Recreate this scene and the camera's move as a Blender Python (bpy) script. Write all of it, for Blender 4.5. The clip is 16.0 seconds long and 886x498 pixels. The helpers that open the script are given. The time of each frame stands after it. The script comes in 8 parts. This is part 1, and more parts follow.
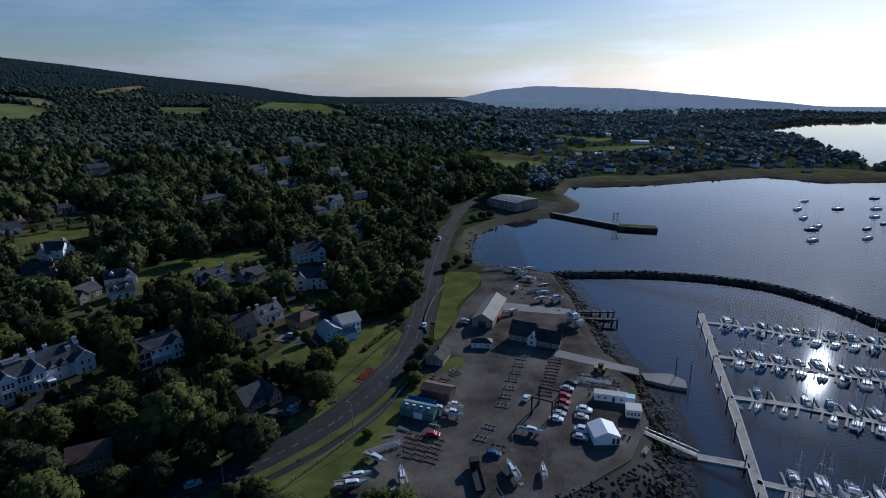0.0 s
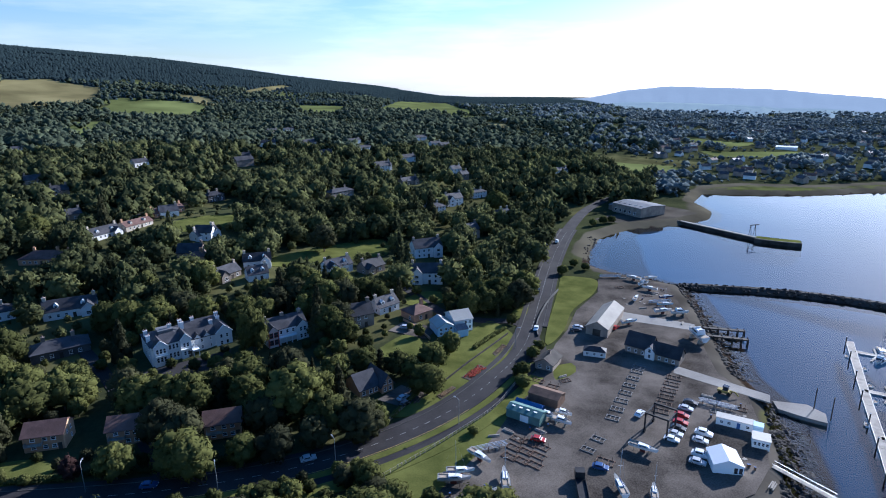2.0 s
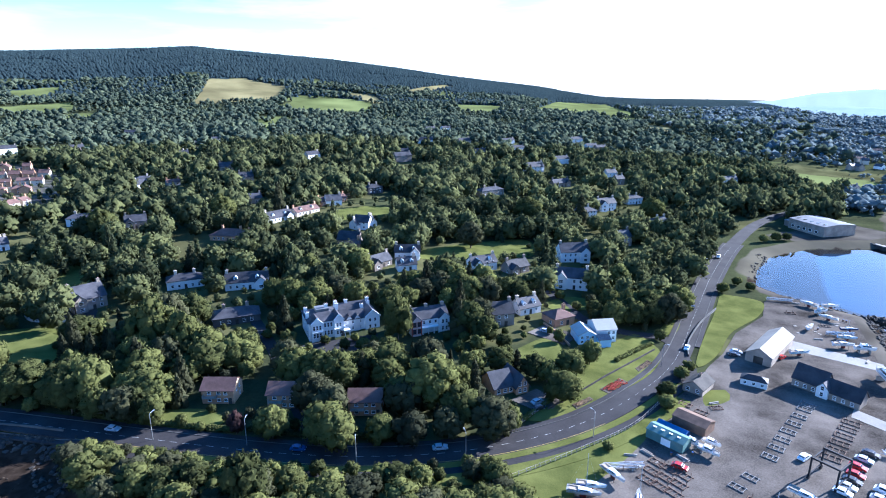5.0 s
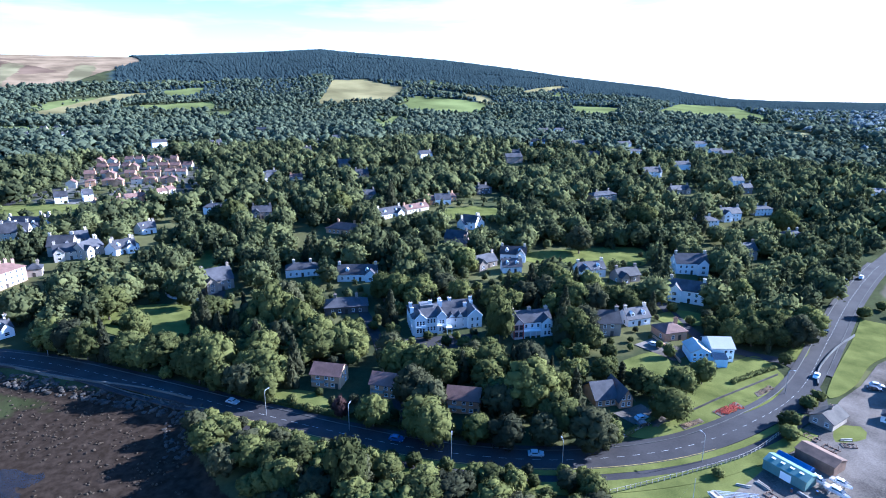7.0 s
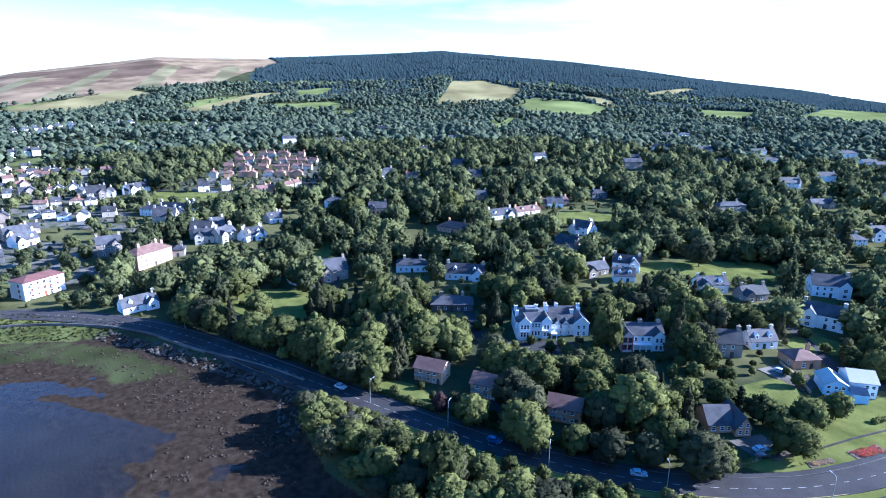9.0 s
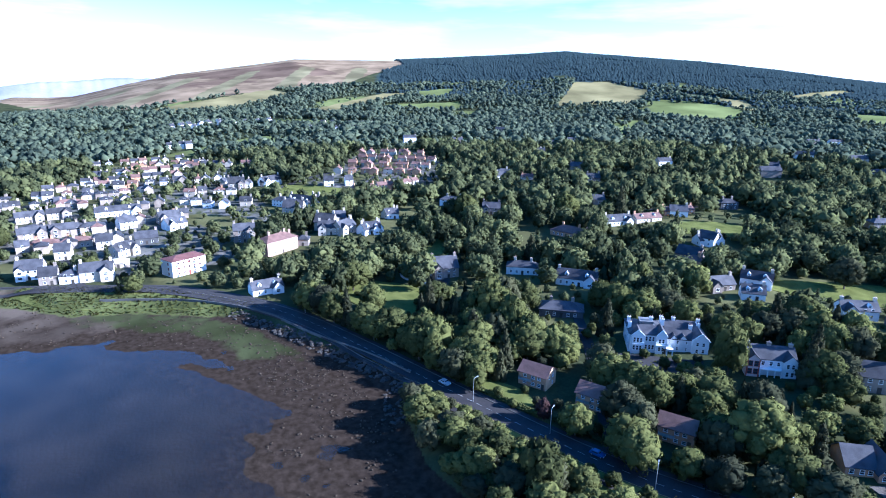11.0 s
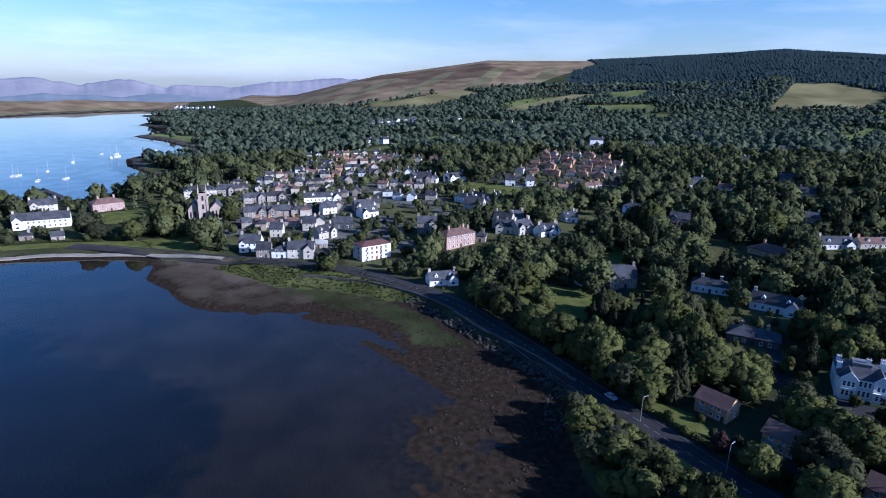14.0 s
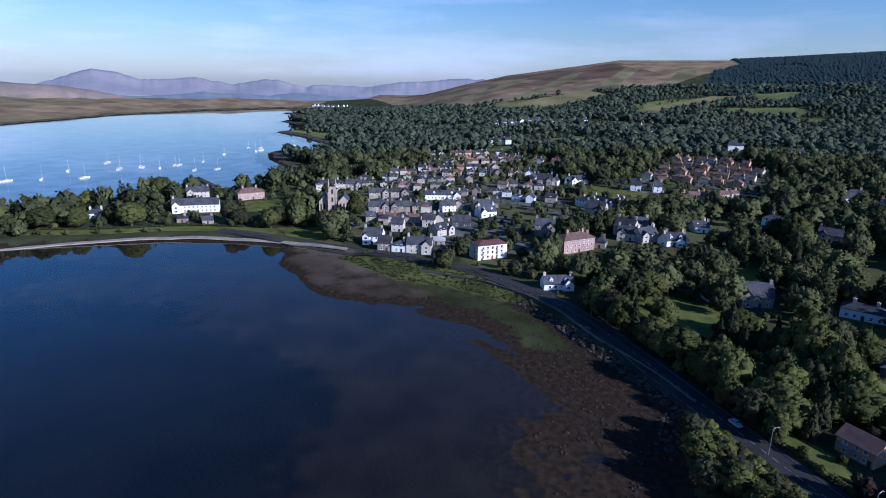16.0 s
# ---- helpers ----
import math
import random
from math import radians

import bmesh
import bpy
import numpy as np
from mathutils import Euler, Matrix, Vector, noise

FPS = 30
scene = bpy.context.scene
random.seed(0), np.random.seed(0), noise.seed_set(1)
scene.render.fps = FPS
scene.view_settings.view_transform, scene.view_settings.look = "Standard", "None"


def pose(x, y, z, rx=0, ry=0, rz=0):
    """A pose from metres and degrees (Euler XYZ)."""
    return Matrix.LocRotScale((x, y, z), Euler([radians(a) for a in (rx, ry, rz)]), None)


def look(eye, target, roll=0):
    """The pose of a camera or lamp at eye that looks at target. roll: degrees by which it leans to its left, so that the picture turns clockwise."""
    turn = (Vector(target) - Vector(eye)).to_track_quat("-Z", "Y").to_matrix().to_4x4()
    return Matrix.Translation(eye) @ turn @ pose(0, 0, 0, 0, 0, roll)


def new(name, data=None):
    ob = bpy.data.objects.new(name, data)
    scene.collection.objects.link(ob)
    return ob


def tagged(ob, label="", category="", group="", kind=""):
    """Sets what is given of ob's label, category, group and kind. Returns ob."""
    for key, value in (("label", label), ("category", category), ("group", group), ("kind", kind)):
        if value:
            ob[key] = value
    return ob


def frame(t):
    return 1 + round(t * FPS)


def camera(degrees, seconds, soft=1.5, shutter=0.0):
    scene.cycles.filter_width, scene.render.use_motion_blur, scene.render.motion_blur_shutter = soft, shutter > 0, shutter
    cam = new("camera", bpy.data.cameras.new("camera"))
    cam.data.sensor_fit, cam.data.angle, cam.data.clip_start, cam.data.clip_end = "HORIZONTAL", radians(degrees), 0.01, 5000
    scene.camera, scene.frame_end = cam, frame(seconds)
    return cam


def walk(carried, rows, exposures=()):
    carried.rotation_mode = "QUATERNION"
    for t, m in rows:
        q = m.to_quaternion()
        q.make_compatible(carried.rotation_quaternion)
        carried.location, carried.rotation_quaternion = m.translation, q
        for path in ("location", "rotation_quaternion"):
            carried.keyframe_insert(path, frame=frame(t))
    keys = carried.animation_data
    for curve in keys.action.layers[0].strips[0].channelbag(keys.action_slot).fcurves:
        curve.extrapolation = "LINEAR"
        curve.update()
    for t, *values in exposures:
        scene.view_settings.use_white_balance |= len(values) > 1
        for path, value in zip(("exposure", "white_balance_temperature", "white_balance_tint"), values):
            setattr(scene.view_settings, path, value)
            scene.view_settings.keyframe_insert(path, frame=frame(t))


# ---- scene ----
cam = camera(74.84, 16.0, soft=1.0)
EYE_HEIGHT = 100.0
# seconds, turn, tilt and lean in degrees: the camera hovers and turns
TURNS = [
    (0.0, -0.00, -15.72, -0.48),
    (0.5, 3.30, -15.68, -0.48),
    (1.0, 6.75, -15.66, -0.42),
    (1.5, 9.42, -15.65, -0.46),
    (2.0, 11.86, -15.64, -0.36),
    (2.5, 13.66, -15.64, -0.30),
    (3.0, 15.63, -15.63, -0.18),
    (3.5, 17.78, -15.63, -0.13),
    (4.0, 20.90, -15.62, -0.07),
    (4.5, 23.90, -15.60, 0.01),
    (7.0, 37.57, -15.51, 0.17),
    (7.5, 40.34, -15.48, 0.31),
    (8.0, 43.31, -15.46, 0.44),
    (10.5, 56.86, -15.48, 0.64),
    (11.0, 60.06, -15.50, 0.76),
    (11.5, 63.08, -15.56, 0.90),
    (12.0, 66.34, -15.57, 0.90),
    (12.5, 69.31, -15.63, 0.93),
    (13.0, 72.07, -15.65, 0.95),
    (13.5, 74.62, -15.67, 1.03),
    (14.0, 77.89, -15.71, 1.06),
    (14.5, 81.20, -15.76, 1.09),
    (15.0, 84.99, -15.82, 1.17),
    (15.5, 88.00, -15.86, 1.27),
    (16.0, 89.77, -15.90, 1.25),
]
PATH = [(t, pose(0, 0, EYE_HEIGHT, 0, 0, turn) @ pose(0, 0, 0, 90 + tilt) @ pose(0, 0, 0, 0, 0, lean)) for t, turn, tilt, lean in TURNS]
walk(cam, PATH, exposures=[(0.0, -0.33, 4850, 14), (1.0, 0.42, 4900, 15), (2.0, 1.12, 4900, 16), (4.0, 2.05, 4800, 17), (8.0, 2.4, 4440, 18), (11.5, 2.22, 4440, 19), (13.5, 1.1, 4540, 21), (16.0, 0.56, 4600, 22)])


# ---- sky and sun ----
SUN_TURN, SUN_HEIGHT = -35.5, 23.5          # degrees to the left of +y, degrees above the horizon
world = bpy.data.worlds.new("sky")
scene.world = world
world.use_nodes = True
wt = world.node_tree
sky = wt.nodes.new("ShaderNodeTexSky")
sky.sky_type, sky.sun_disc = "NISHITA", False
sky.sun_elevation, sky.sun_rotation = radians(SUN_HEIGHT), radians(-SUN_TURN)
sky.dust_density, sky.ozone_density = 0.6, 1.3
wt.nodes["Background"].inputs["Strength"].default_value = 0.07
# thin high cloud, and paler air low down
split, lift, flat_way, cloud, band, veil = (wt.nodes.new("ShaderNode" + n) for n in ("SeparateXYZ", "ValToRGB", "VectorMath", "TexNoise", "MapRange", "Mix"))
coord = wt.nodes.new("ShaderNodeTexCoord")
wt.links.new(coord.outputs["Generated"], split.inputs[0])
pale = wt.nodes.new("ShaderNodeHueSaturation")
lift.color_ramp.interpolation = "B_SPLINE"
for place_in, share_of in ((0.0, 0.32), (0.05, 0.5), (0.12, 0.6), (0.3, 0.7), (0.55, 0.45), (1.0, 0.35)):
    stop = lift.color_ramp.elements.new(place_in)
    stop.color = (share_of, share_of, share_of, 1)
for spare in (lift.color_ramp.elements[-1], lift.color_ramp.elements[0]):
    lift.color_ramp.elements.remove(spare)
twice = wt.nodes.new("ShaderNodeMath")
twice.operation = "MULTIPLY"
twice.inputs[1].default_value = 2.0
wt.links.new(split.outputs["Z"], lift.inputs["Fac"])
wt.links.new(lift.outputs["Color"], twice.inputs[0])
wt.links.new(twice.outputs[0], pale.inputs["Saturation"])
wt.links.new(sky.outputs[0], pale.inputs["Color"])
high = wt.nodes.new("ShaderNodeMapRange")
high.inputs["From Min"].default_value, high.inputs["From Max"].default_value = 0.2, 0.7
high.inputs["To Min"].default_value, high.inputs["To Max"].default_value = 0.94, 1.08
wt.links.new(split.outputs["Z"], high.inputs["Value"])
wt.links.new(high.outputs["Result"], pale.inputs["Value"])
flat_way.operation = "MULTIPLY"
flat_way.inputs[1].default_value = (1.6, 1.6, 11.0)
wt.links.new(coord.outputs["Generated"], flat_way.inputs[0])
cloud.inputs["Scale"].default_value, cloud.inputs["Detail"].default_value, cloud.inputs["Roughness"].default_value = 1.7, 7, 0.58
wt.links.new(flat_way.outputs[0], cloud.inputs["Vector"])
band.inputs["From Min"].default_value, band.inputs["From Max"].default_value = 0.46, 0.66
band.inputs["To Max"].default_value = 0.5
wt.links.new(cloud.outputs["Fac"], band.inputs["Value"])
veil.data_type = "RGBA"
white_of = wt.nodes.new("ShaderNodeHueSaturation")
white_of.inputs["Saturation"].default_value, white_of.inputs["Value"].default_value = 0.12, 1.35
wt.links.new(pale.outputs["Color"], white_of.inputs["Color"])
low = wt.nodes.new("ShaderNodeMapRange")      # cloud lies in the lower sky
low.inputs["From Min"].default_value, low.inputs["From Max"].default_value = 0.26, 0.14
wt.links.new(split.outputs["Z"], low.inputs["Value"])
share = wt.nodes.new("ShaderNodeMath")
share.operation = "MULTIPLY"
wt.links.new(band.outputs["Result"], share.inputs[0])
wt.links.new(low.outputs["Result"], share.inputs[1])
wt.links.new(share.outputs[0], veil.inputs["Factor"])
wt.links.new(pale.outputs["Color"], veil.inputs["A"])
wt.links.new(white_of.outputs["Color"], veil.inputs["B"])
wt.links.new(veil.outputs["Result"], wt.nodes["Background"].inputs["Color"])
sun = new("sun", bpy.data.lights.new("sun", "SUN"))
sun.data.energy, sun.data.angle, sun.data.color = 5.0, radians(0.53), (1.0, 0.89, 0.72)
sun_way = Vector((-math.sin(radians(SUN_TURN)) * math.cos(radians(SUN_HEIGHT)), math.cos(radians(SUN_TURN)) * math.cos(radians(SUN_HEIGHT)), math.sin(radians(SUN_HEIGHT))))
sun.matrix_world = look(Vector((0, 0, 500)) + sun_way * 300, Vector((0, 0, 500)))


# ---- materials ----
def material(name, dark, light, scale=1.0, rough=0.8, bump=0.0, grain=6.0, metal=0.0, random_tint=0.0, spec=0.12):
    """A surface whose colour wanders between two tones, coarsely and finely, in metres of the place."""
    m = bpy.data.materials.new(name)
    m.use_nodes = True
    nt, out = m.node_tree, m.node_tree.nodes["Principled BSDF"]
    place = nt.nodes.new("ShaderNodeNewGeometry")
    coarse, fine = nt.nodes.new("ShaderNodeTexNoise"), nt.nodes.new("ShaderNodeTexNoise")
    coarse.inputs["Scale"].default_value, fine.inputs["Scale"].default_value = scale * 0.25, scale * grain
    coarse.inputs["Detail"].default_value, fine.inputs["Detail"].default_value = 5, 3
    for n in (coarse, fine):
        nt.links.new(place.outputs["Position"], n.inputs["Vector"])
    both = nt.nodes.new("ShaderNodeMath")
    both.operation = "MULTIPLY_ADD"
    both.inputs[1].default_value = 0.45
    nt.links.new(fine.outputs["Fac"], both.inputs[0])
    nt.links.new(coarse.outputs["Fac"], both.inputs[2])
    ramp = nt.nodes.new("ShaderNodeValToRGB")
    ramp.color_ramp.elements[0].position, ramp.color_ramp.elements[1].position = 0.5, 0.95
    ramp.color_ramp.elements[0].color, ramp.color_ramp.elements[1].color = (*dark, 1), (*light, 1)
    nt.links.new(both.outputs[0], ramp.inputs["Fac"])
    colour = ramp.outputs["Color"]
    if random_tint:
        info, hue = nt.nodes.new("ShaderNodeObjectInfo"), nt.nodes.new("ShaderNodeHueSaturation")
        span = nt.nodes.new("ShaderNodeMapRange")
        span.inputs["To Min"].default_value, span.inputs["To Max"].default_value = 1 - random_tint, 1 + random_tint
        nt.links.new(info.outputs["Random"], span.inputs["Value"])
        nt.links.new(span.outputs["Result"], hue.inputs["Value"])
        nt.links.new(colour, hue.inputs["Color"])
        colour = hue.outputs["Color"]
    nt.links.new(colour, out.inputs["Base Color"])
    out.inputs["Roughness"].default_value, out.inputs["Metallic"].default_value = rough, metal
    out.inputs["Specular IOR Level"].default_value = spec
    if bump:
        b = nt.nodes.new("ShaderNodeBump")
        b.inputs["Strength"].default_value, b.inputs["Distance"].default_value = bump, 0.3
        nt.links.new(fine.outputs["Fac"], b.inputs["Height"])
        nt.links.new(b.outputs["Normal"], out.inputs["Normal"])
    return m


def attribute_mix(m, name, tone, grain_scale=0.3):
    """Lays a second tone over a material where the mesh's own land-use value says so, with a ragged edge."""
    nt, out = m.node_tree, m.node_tree.nodes["Principled BSDF"]
    old = out.inputs["Base Color"].links[0].from_socket
    use, mix = nt.nodes.new("ShaderNodeAttribute"), nt.nodes.new("ShaderNodeMix")
    use.attribute_name = name
    mix.data_type = "RGBA"
    place, rag = nt.nodes.new("ShaderNodeNewGeometry"), nt.nodes.new("ShaderNodeTexNoise")
    rag.inputs["Scale"].default_value, rag.inputs["Detail"].default_value = grain_scale, 6
    nt.links.new(place.outputs["Position"], rag.inputs["Vector"])
    add = nt.nodes.new("ShaderNodeMath")
    add.operation = "ADD"
    nt.links.new(use.outputs["Fac"], add.inputs[0])
    nt.links.new(rag.outputs["Fac"], add.inputs[1])
    edge = nt.nodes.new("ShaderNodeMapRange")
    edge.inputs["From Min"].default_value, edge.inputs["From Max"].default_value = 0.85, 1.1
    nt.links.new(add.outputs[0], edge.inputs["Value"])
    nt.links.new(edge.outputs["Result"], mix.inputs["Factor"])
    nt.links.new(old, mix.inputs["A"])
    tint = nt.nodes.new("ShaderNodeTexNoise")
    tint.inputs["Scale"].default_value, tint.inputs["Detail"].default_value = grain_scale * 0.4, 8
    nt.links.new(place.outputs["Position"], tint.inputs["Vector"])
    tones = nt.nodes.new("ShaderNodeValToRGB")
    tones.color_ramp.elements[0].position, tones.color_ramp.elements[1].position = 0.35, 0.68
    tones.color_ramp.elements[0].color = (*[c * 0.6 for c in tone], 1)
    tones.color_ramp.elements[1].color = (*[c * 1.25 for c in tone], 1)
    nt.links.new(tint.outputs["Fac"], tones.inputs["Fac"])
    nt.links.new(tones.outputs["Color"], mix.inputs["B"])
    nt.links.new(mix.outputs["Result"], out.inputs["Base Color"])
    return m


def foliage(name, dark, light, per_tree=True, thin=0.25):
    """Leaves: matt, letting some light through, each tree and each spray of leaves of its own green."""
    m = bpy.data.materials.new(name)
    m.use_nodes = True
    nt = m.node_tree
    nt.nodes.remove(nt.nodes["Principled BSDF"])
    out = nt.nodes["Material Output"]
    tree, spray, mix = nt.nodes.new("ShaderNodeAttribute") if not per_tree else nt.nodes.new("ShaderNodeObjectInfo"), nt.nodes.new("ShaderNodeNewGeometry"), nt.nodes.new("ShaderNodeMath")
    if not per_tree:
        tree.attribute_name = "tint"
    mix.operation = "MULTIPLY_ADD"
    mix.inputs[1].default_value = 0.28
    nt.links.new(spray.outputs["Random Per Island"], mix.inputs[0])
    half = nt.nodes.new("ShaderNodeMath")
    half.operation = "MULTIPLY"
    half.inputs[1].default_value = 0.75
    nt.links.new(tree.outputs["Random" if per_tree else "Fac"], half.inputs[0])
    nt.links.new(half.outputs[0], mix.inputs[2])
    ramp = nt.nodes.new("ShaderNodeValToRGB")
    ramp.color_ramp.elements[0].color, ramp.color_ramp.elements[1].color = (*dark, 1), (*light, 1)
    nt.links.new(mix.outputs[0], ramp.inputs["Fac"])
    diffuse, through_leaf, both = nt.nodes.new("ShaderNodeBsdfDiffuse"), nt.nodes.new("ShaderNodeBsdfTranslucent"), nt.nodes.new("ShaderNodeMixShader")
    both.inputs["Fac"].default_value = thin
    for n in (diffuse, through_leaf):
        nt.links.new(ramp.outputs["Color"], n.inputs["Color"])
    nt.links.new(diffuse.outputs[0], both.inputs[1])
    nt.links.new(through_leaf.outputs[0], both.inputs[2])
    nt.links.new(both.outputs[0], out.inputs["Surface"])
    return m


def water_material():
    m = bpy.data.materials.new("sea_water")
    m.use_nodes = True
    nt = m.node_tree
    nt.nodes.remove(nt.nodes["Principled BSDF"])
    clear, gloss, mix, fres = (nt.nodes.new("ShaderNode" + n) for n in ("BsdfTransparent", "BsdfGlossy", "MixShader", "Fresnel"))
    clear.inputs["Color"].default_value = (0.6, 0.64, 0.62, 1)
    gloss.inputs["Roughness"].default_value = 0.032
    gloss.inputs["Color"].default_value = (0.95, 0.97, 1, 1)
    fres.inputs["IOR"].default_value = 1.34
    place, ripple, swell, bump = (nt.nodes.new("ShaderNode" + n) for n in ("NewGeometry", "TexNoise", "TexNoise", "Bump"))
    ripple.inputs["Scale"].default_value, ripple.inputs["Detail"].default_value = 0.9, 3
    swell.inputs["Scale"].default_value = 0.02
    bump.inputs["Distance"].default_value = 0.05
    strength = nt.nodes.new("ShaderNodeMapRange")
    strength.inputs["From Min"].default_value, strength.inputs["From Max"].default_value = 0.4, 0.7
    strength.inputs["To Min"].default_value, strength.inputs["To Max"].default_value = 0.015, 0.07
    streak = nt.nodes.new("ShaderNodeVectorMath")      # wind lanes lie along the loch's mouth
    streak.operation = "MULTIPLY"
    streak.inputs[1].default_value = (1.0, 0.16, 1.0)
    nt.links.new(place.outputs["Position"], streak.inputs[0])
    nt.links.new(place.outputs["Position"], ripple.inputs["Vector"])
    nt.links.new(streak.outputs[0], swell.inputs["Vector"])
    nt.links.new(swell.outputs["Fac"], strength.inputs["Value"])
    # a breeze ruffles the water beyond the breakwater
    away, gust, sum_of = nt.nodes.new("ShaderNodeVectorMath"), nt.nodes.new("ShaderNodeMapRange"), nt.nodes.new("ShaderNodeMath")
    away.operation = "DISTANCE"
    away.inputs[1].default_value = (205, 262, 0)
    gust.inputs["From Min"].default_value, gust.inputs["From Max"].default_value = 55, 15
    gust.inputs["To Max"].default_value = 0.9
    nt.links.new(place.outputs["Position"], away.inputs[0])
    nt.links.new(away.outputs["Value"], gust.inputs["Value"])
    nt.links.new(gust.outputs["Result"], sum_of.inputs[0])
    nt.links.new(strength.outputs["Result"], sum_of.inputs[1])
    nt.links.new(sum_of.outputs[0], bump.inputs["Strength"])
    nt.links.new(ripple.outputs["Fac"], bump.inputs["Height"])
    nt.links.new(bump.outputs["Normal"], gloss.inputs["Normal"])
    nt.links.new(fres.outputs[0], mix.inputs["Fac"])
    nt.links.new(clear.outputs[0], mix.inputs[1])
    nt.links.new(gloss.outputs[0], mix.inputs[2])
    nt.links.new(mix.outputs[0], nt.nodes["Material Output"].inputs["Surface"])
    return m


GROUND = material("ground_cover", (0.026, 0.029, 0.015), (0.06, 0.065, 0.028), 0.15, 1.0, 0.3, spec=0.0)
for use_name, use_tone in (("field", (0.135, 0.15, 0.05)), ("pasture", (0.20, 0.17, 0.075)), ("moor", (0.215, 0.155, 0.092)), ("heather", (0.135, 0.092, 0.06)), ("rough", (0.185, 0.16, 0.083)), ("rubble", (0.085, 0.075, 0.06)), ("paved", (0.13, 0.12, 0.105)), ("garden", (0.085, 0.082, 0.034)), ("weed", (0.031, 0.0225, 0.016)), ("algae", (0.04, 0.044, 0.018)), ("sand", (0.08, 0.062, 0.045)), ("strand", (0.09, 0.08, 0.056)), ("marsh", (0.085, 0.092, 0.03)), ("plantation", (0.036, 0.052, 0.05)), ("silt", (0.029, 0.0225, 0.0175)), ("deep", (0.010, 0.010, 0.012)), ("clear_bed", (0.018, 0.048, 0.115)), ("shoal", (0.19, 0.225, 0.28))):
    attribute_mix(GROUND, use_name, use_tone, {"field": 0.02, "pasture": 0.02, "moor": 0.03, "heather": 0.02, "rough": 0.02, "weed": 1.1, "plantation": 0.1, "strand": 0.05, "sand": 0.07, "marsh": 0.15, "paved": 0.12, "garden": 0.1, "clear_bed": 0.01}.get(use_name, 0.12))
WATER = water_material()
LEAF = foliage("broad_leaves", (0.023, 0.027, 0.012), (0.12, 0.124, 0.038))
LEAF_FAR = foliage("far_leaves", (0.025, 0.031, 0.018), (0.13, 0.137, 0.053), False, 0.35)
# haze is mixed into the far needles' and leaves' colours: paler, bluer tones
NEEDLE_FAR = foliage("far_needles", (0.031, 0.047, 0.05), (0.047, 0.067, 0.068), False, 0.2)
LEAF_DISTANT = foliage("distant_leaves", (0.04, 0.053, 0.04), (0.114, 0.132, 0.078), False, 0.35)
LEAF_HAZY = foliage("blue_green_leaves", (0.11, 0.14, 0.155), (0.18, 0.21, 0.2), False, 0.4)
MARSH_GRASS = foliage("marsh_grass", (0.15, 0.15, 0.04), (0.24, 0.23, 0.08))
BANK_SCRUB = foliage("bank_scrub", (0.04, 0.045, 0.018), (0.1, 0.1, 0.04))
LEAF_DARK = foliage("dark_leaves", (0.022, 0.024, 0.015), (0.068, 0.068, 0.033))
LEAF_COPPER = foliage("copper_leaves", (0.022, 0.013, 0.013), (0.05, 0.03, 0.027))
WEED_STONE = material("weed_stone", (0.02, 0.015, 0.010), (0.065, 0.048, 0.03), 2.0, 0.8, 0.2)
KERB_STONE = material("kerb_stone", (0.06, 0.057, 0.053), (0.12, 0.115, 0.105), 0.6, 0.9)
BARK = material("bark", (0.06, 0.05, 0.04), (0.14, 0.11, 0.08), 3, 0.9)
ASPHALT = material("asphalt", (0.025, 0.023, 0.024), (0.047, 0.044, 0.043), 0.4, 0.95, 0.1, spec=0.1)
LAWN = material("mown_grass", (0.06, 0.067, 0.018), (0.13, 0.134, 0.037), 0.5, 1.0, 0.2, spec=0.0)
WHITE_WALL = material("white_render", (0.60, 0.59, 0.575), (0.76, 0.75, 0.73), 0.5, 0.8, random_tint=0.1)
SLATE = material("slate", (0.03, 0.03, 0.034), (0.07, 0.068, 0.073), 1.2, 0.6, 0.1, random_tint=0.3)
GRAVEL = material("yard_gravel", (0.03, 0.026, 0.022), (0.165, 0.142, 0.118), 0.3, 1.0, 0.06, grain=9, spec=0.0)
CONCRETE = material("concrete", (0.16, 0.15, 0.133), (0.27, 0.252, 0.225), 0.4, 0.85, 0.1)
CREAM_WALL = material("cream_render", (0.34, 0.295, 0.235), (0.5, 0.44, 0.36), 0.5, 0.8, random_tint=0.2)
CHURCH_STONE = material("rose_sandstone", (0.27, 0.21, 0.17), (0.42, 0.335, 0.275), 1.0, 0.85, 0.2)
STONE_WALL = material("sandstone", (0.17, 0.14, 0.115), (0.31, 0.26, 0.21), 1.0, 0.85, 0.2, random_tint=0.25)
PALE_PINK = material("pale_pink_stone", (0.46, 0.33, 0.29), (0.62, 0.47, 0.42), 1.0, 0.8, 0.1)
PINK_WALL = material("pink_sandstone", (0.27, 0.175, 0.14), (0.41, 0.275, 0.22), 1.0, 0.85, 0.1)
BROWN_WALL = material("brown_brick", (0.34, 0.185, 0.105), (0.5, 0.3, 0.175), 2.0, 0.85, 0.1)
SUNLIT_BRICK = material("tan_brick", (0.44, 0.28, 0.155), (0.58, 0.4, 0.24), 2.0, 0.85, 0.1)
DARK_WALL = material("dark_timber", (0.05, 0.05, 0.055), (0.1, 0.1, 0.1), 1.0, 0.7)
BROWN_TILE = material("brown_tile", (0.095, 0.056, 0.045), (0.165, 0.1, 0.08), 1.5, 0.75, 0.2, random_tint=0.15)
RED_TILE = material("red_tile", (0.085, 0.04, 0.034), (0.14, 0.067, 0.057), 1.5, 0.75, 0.2)
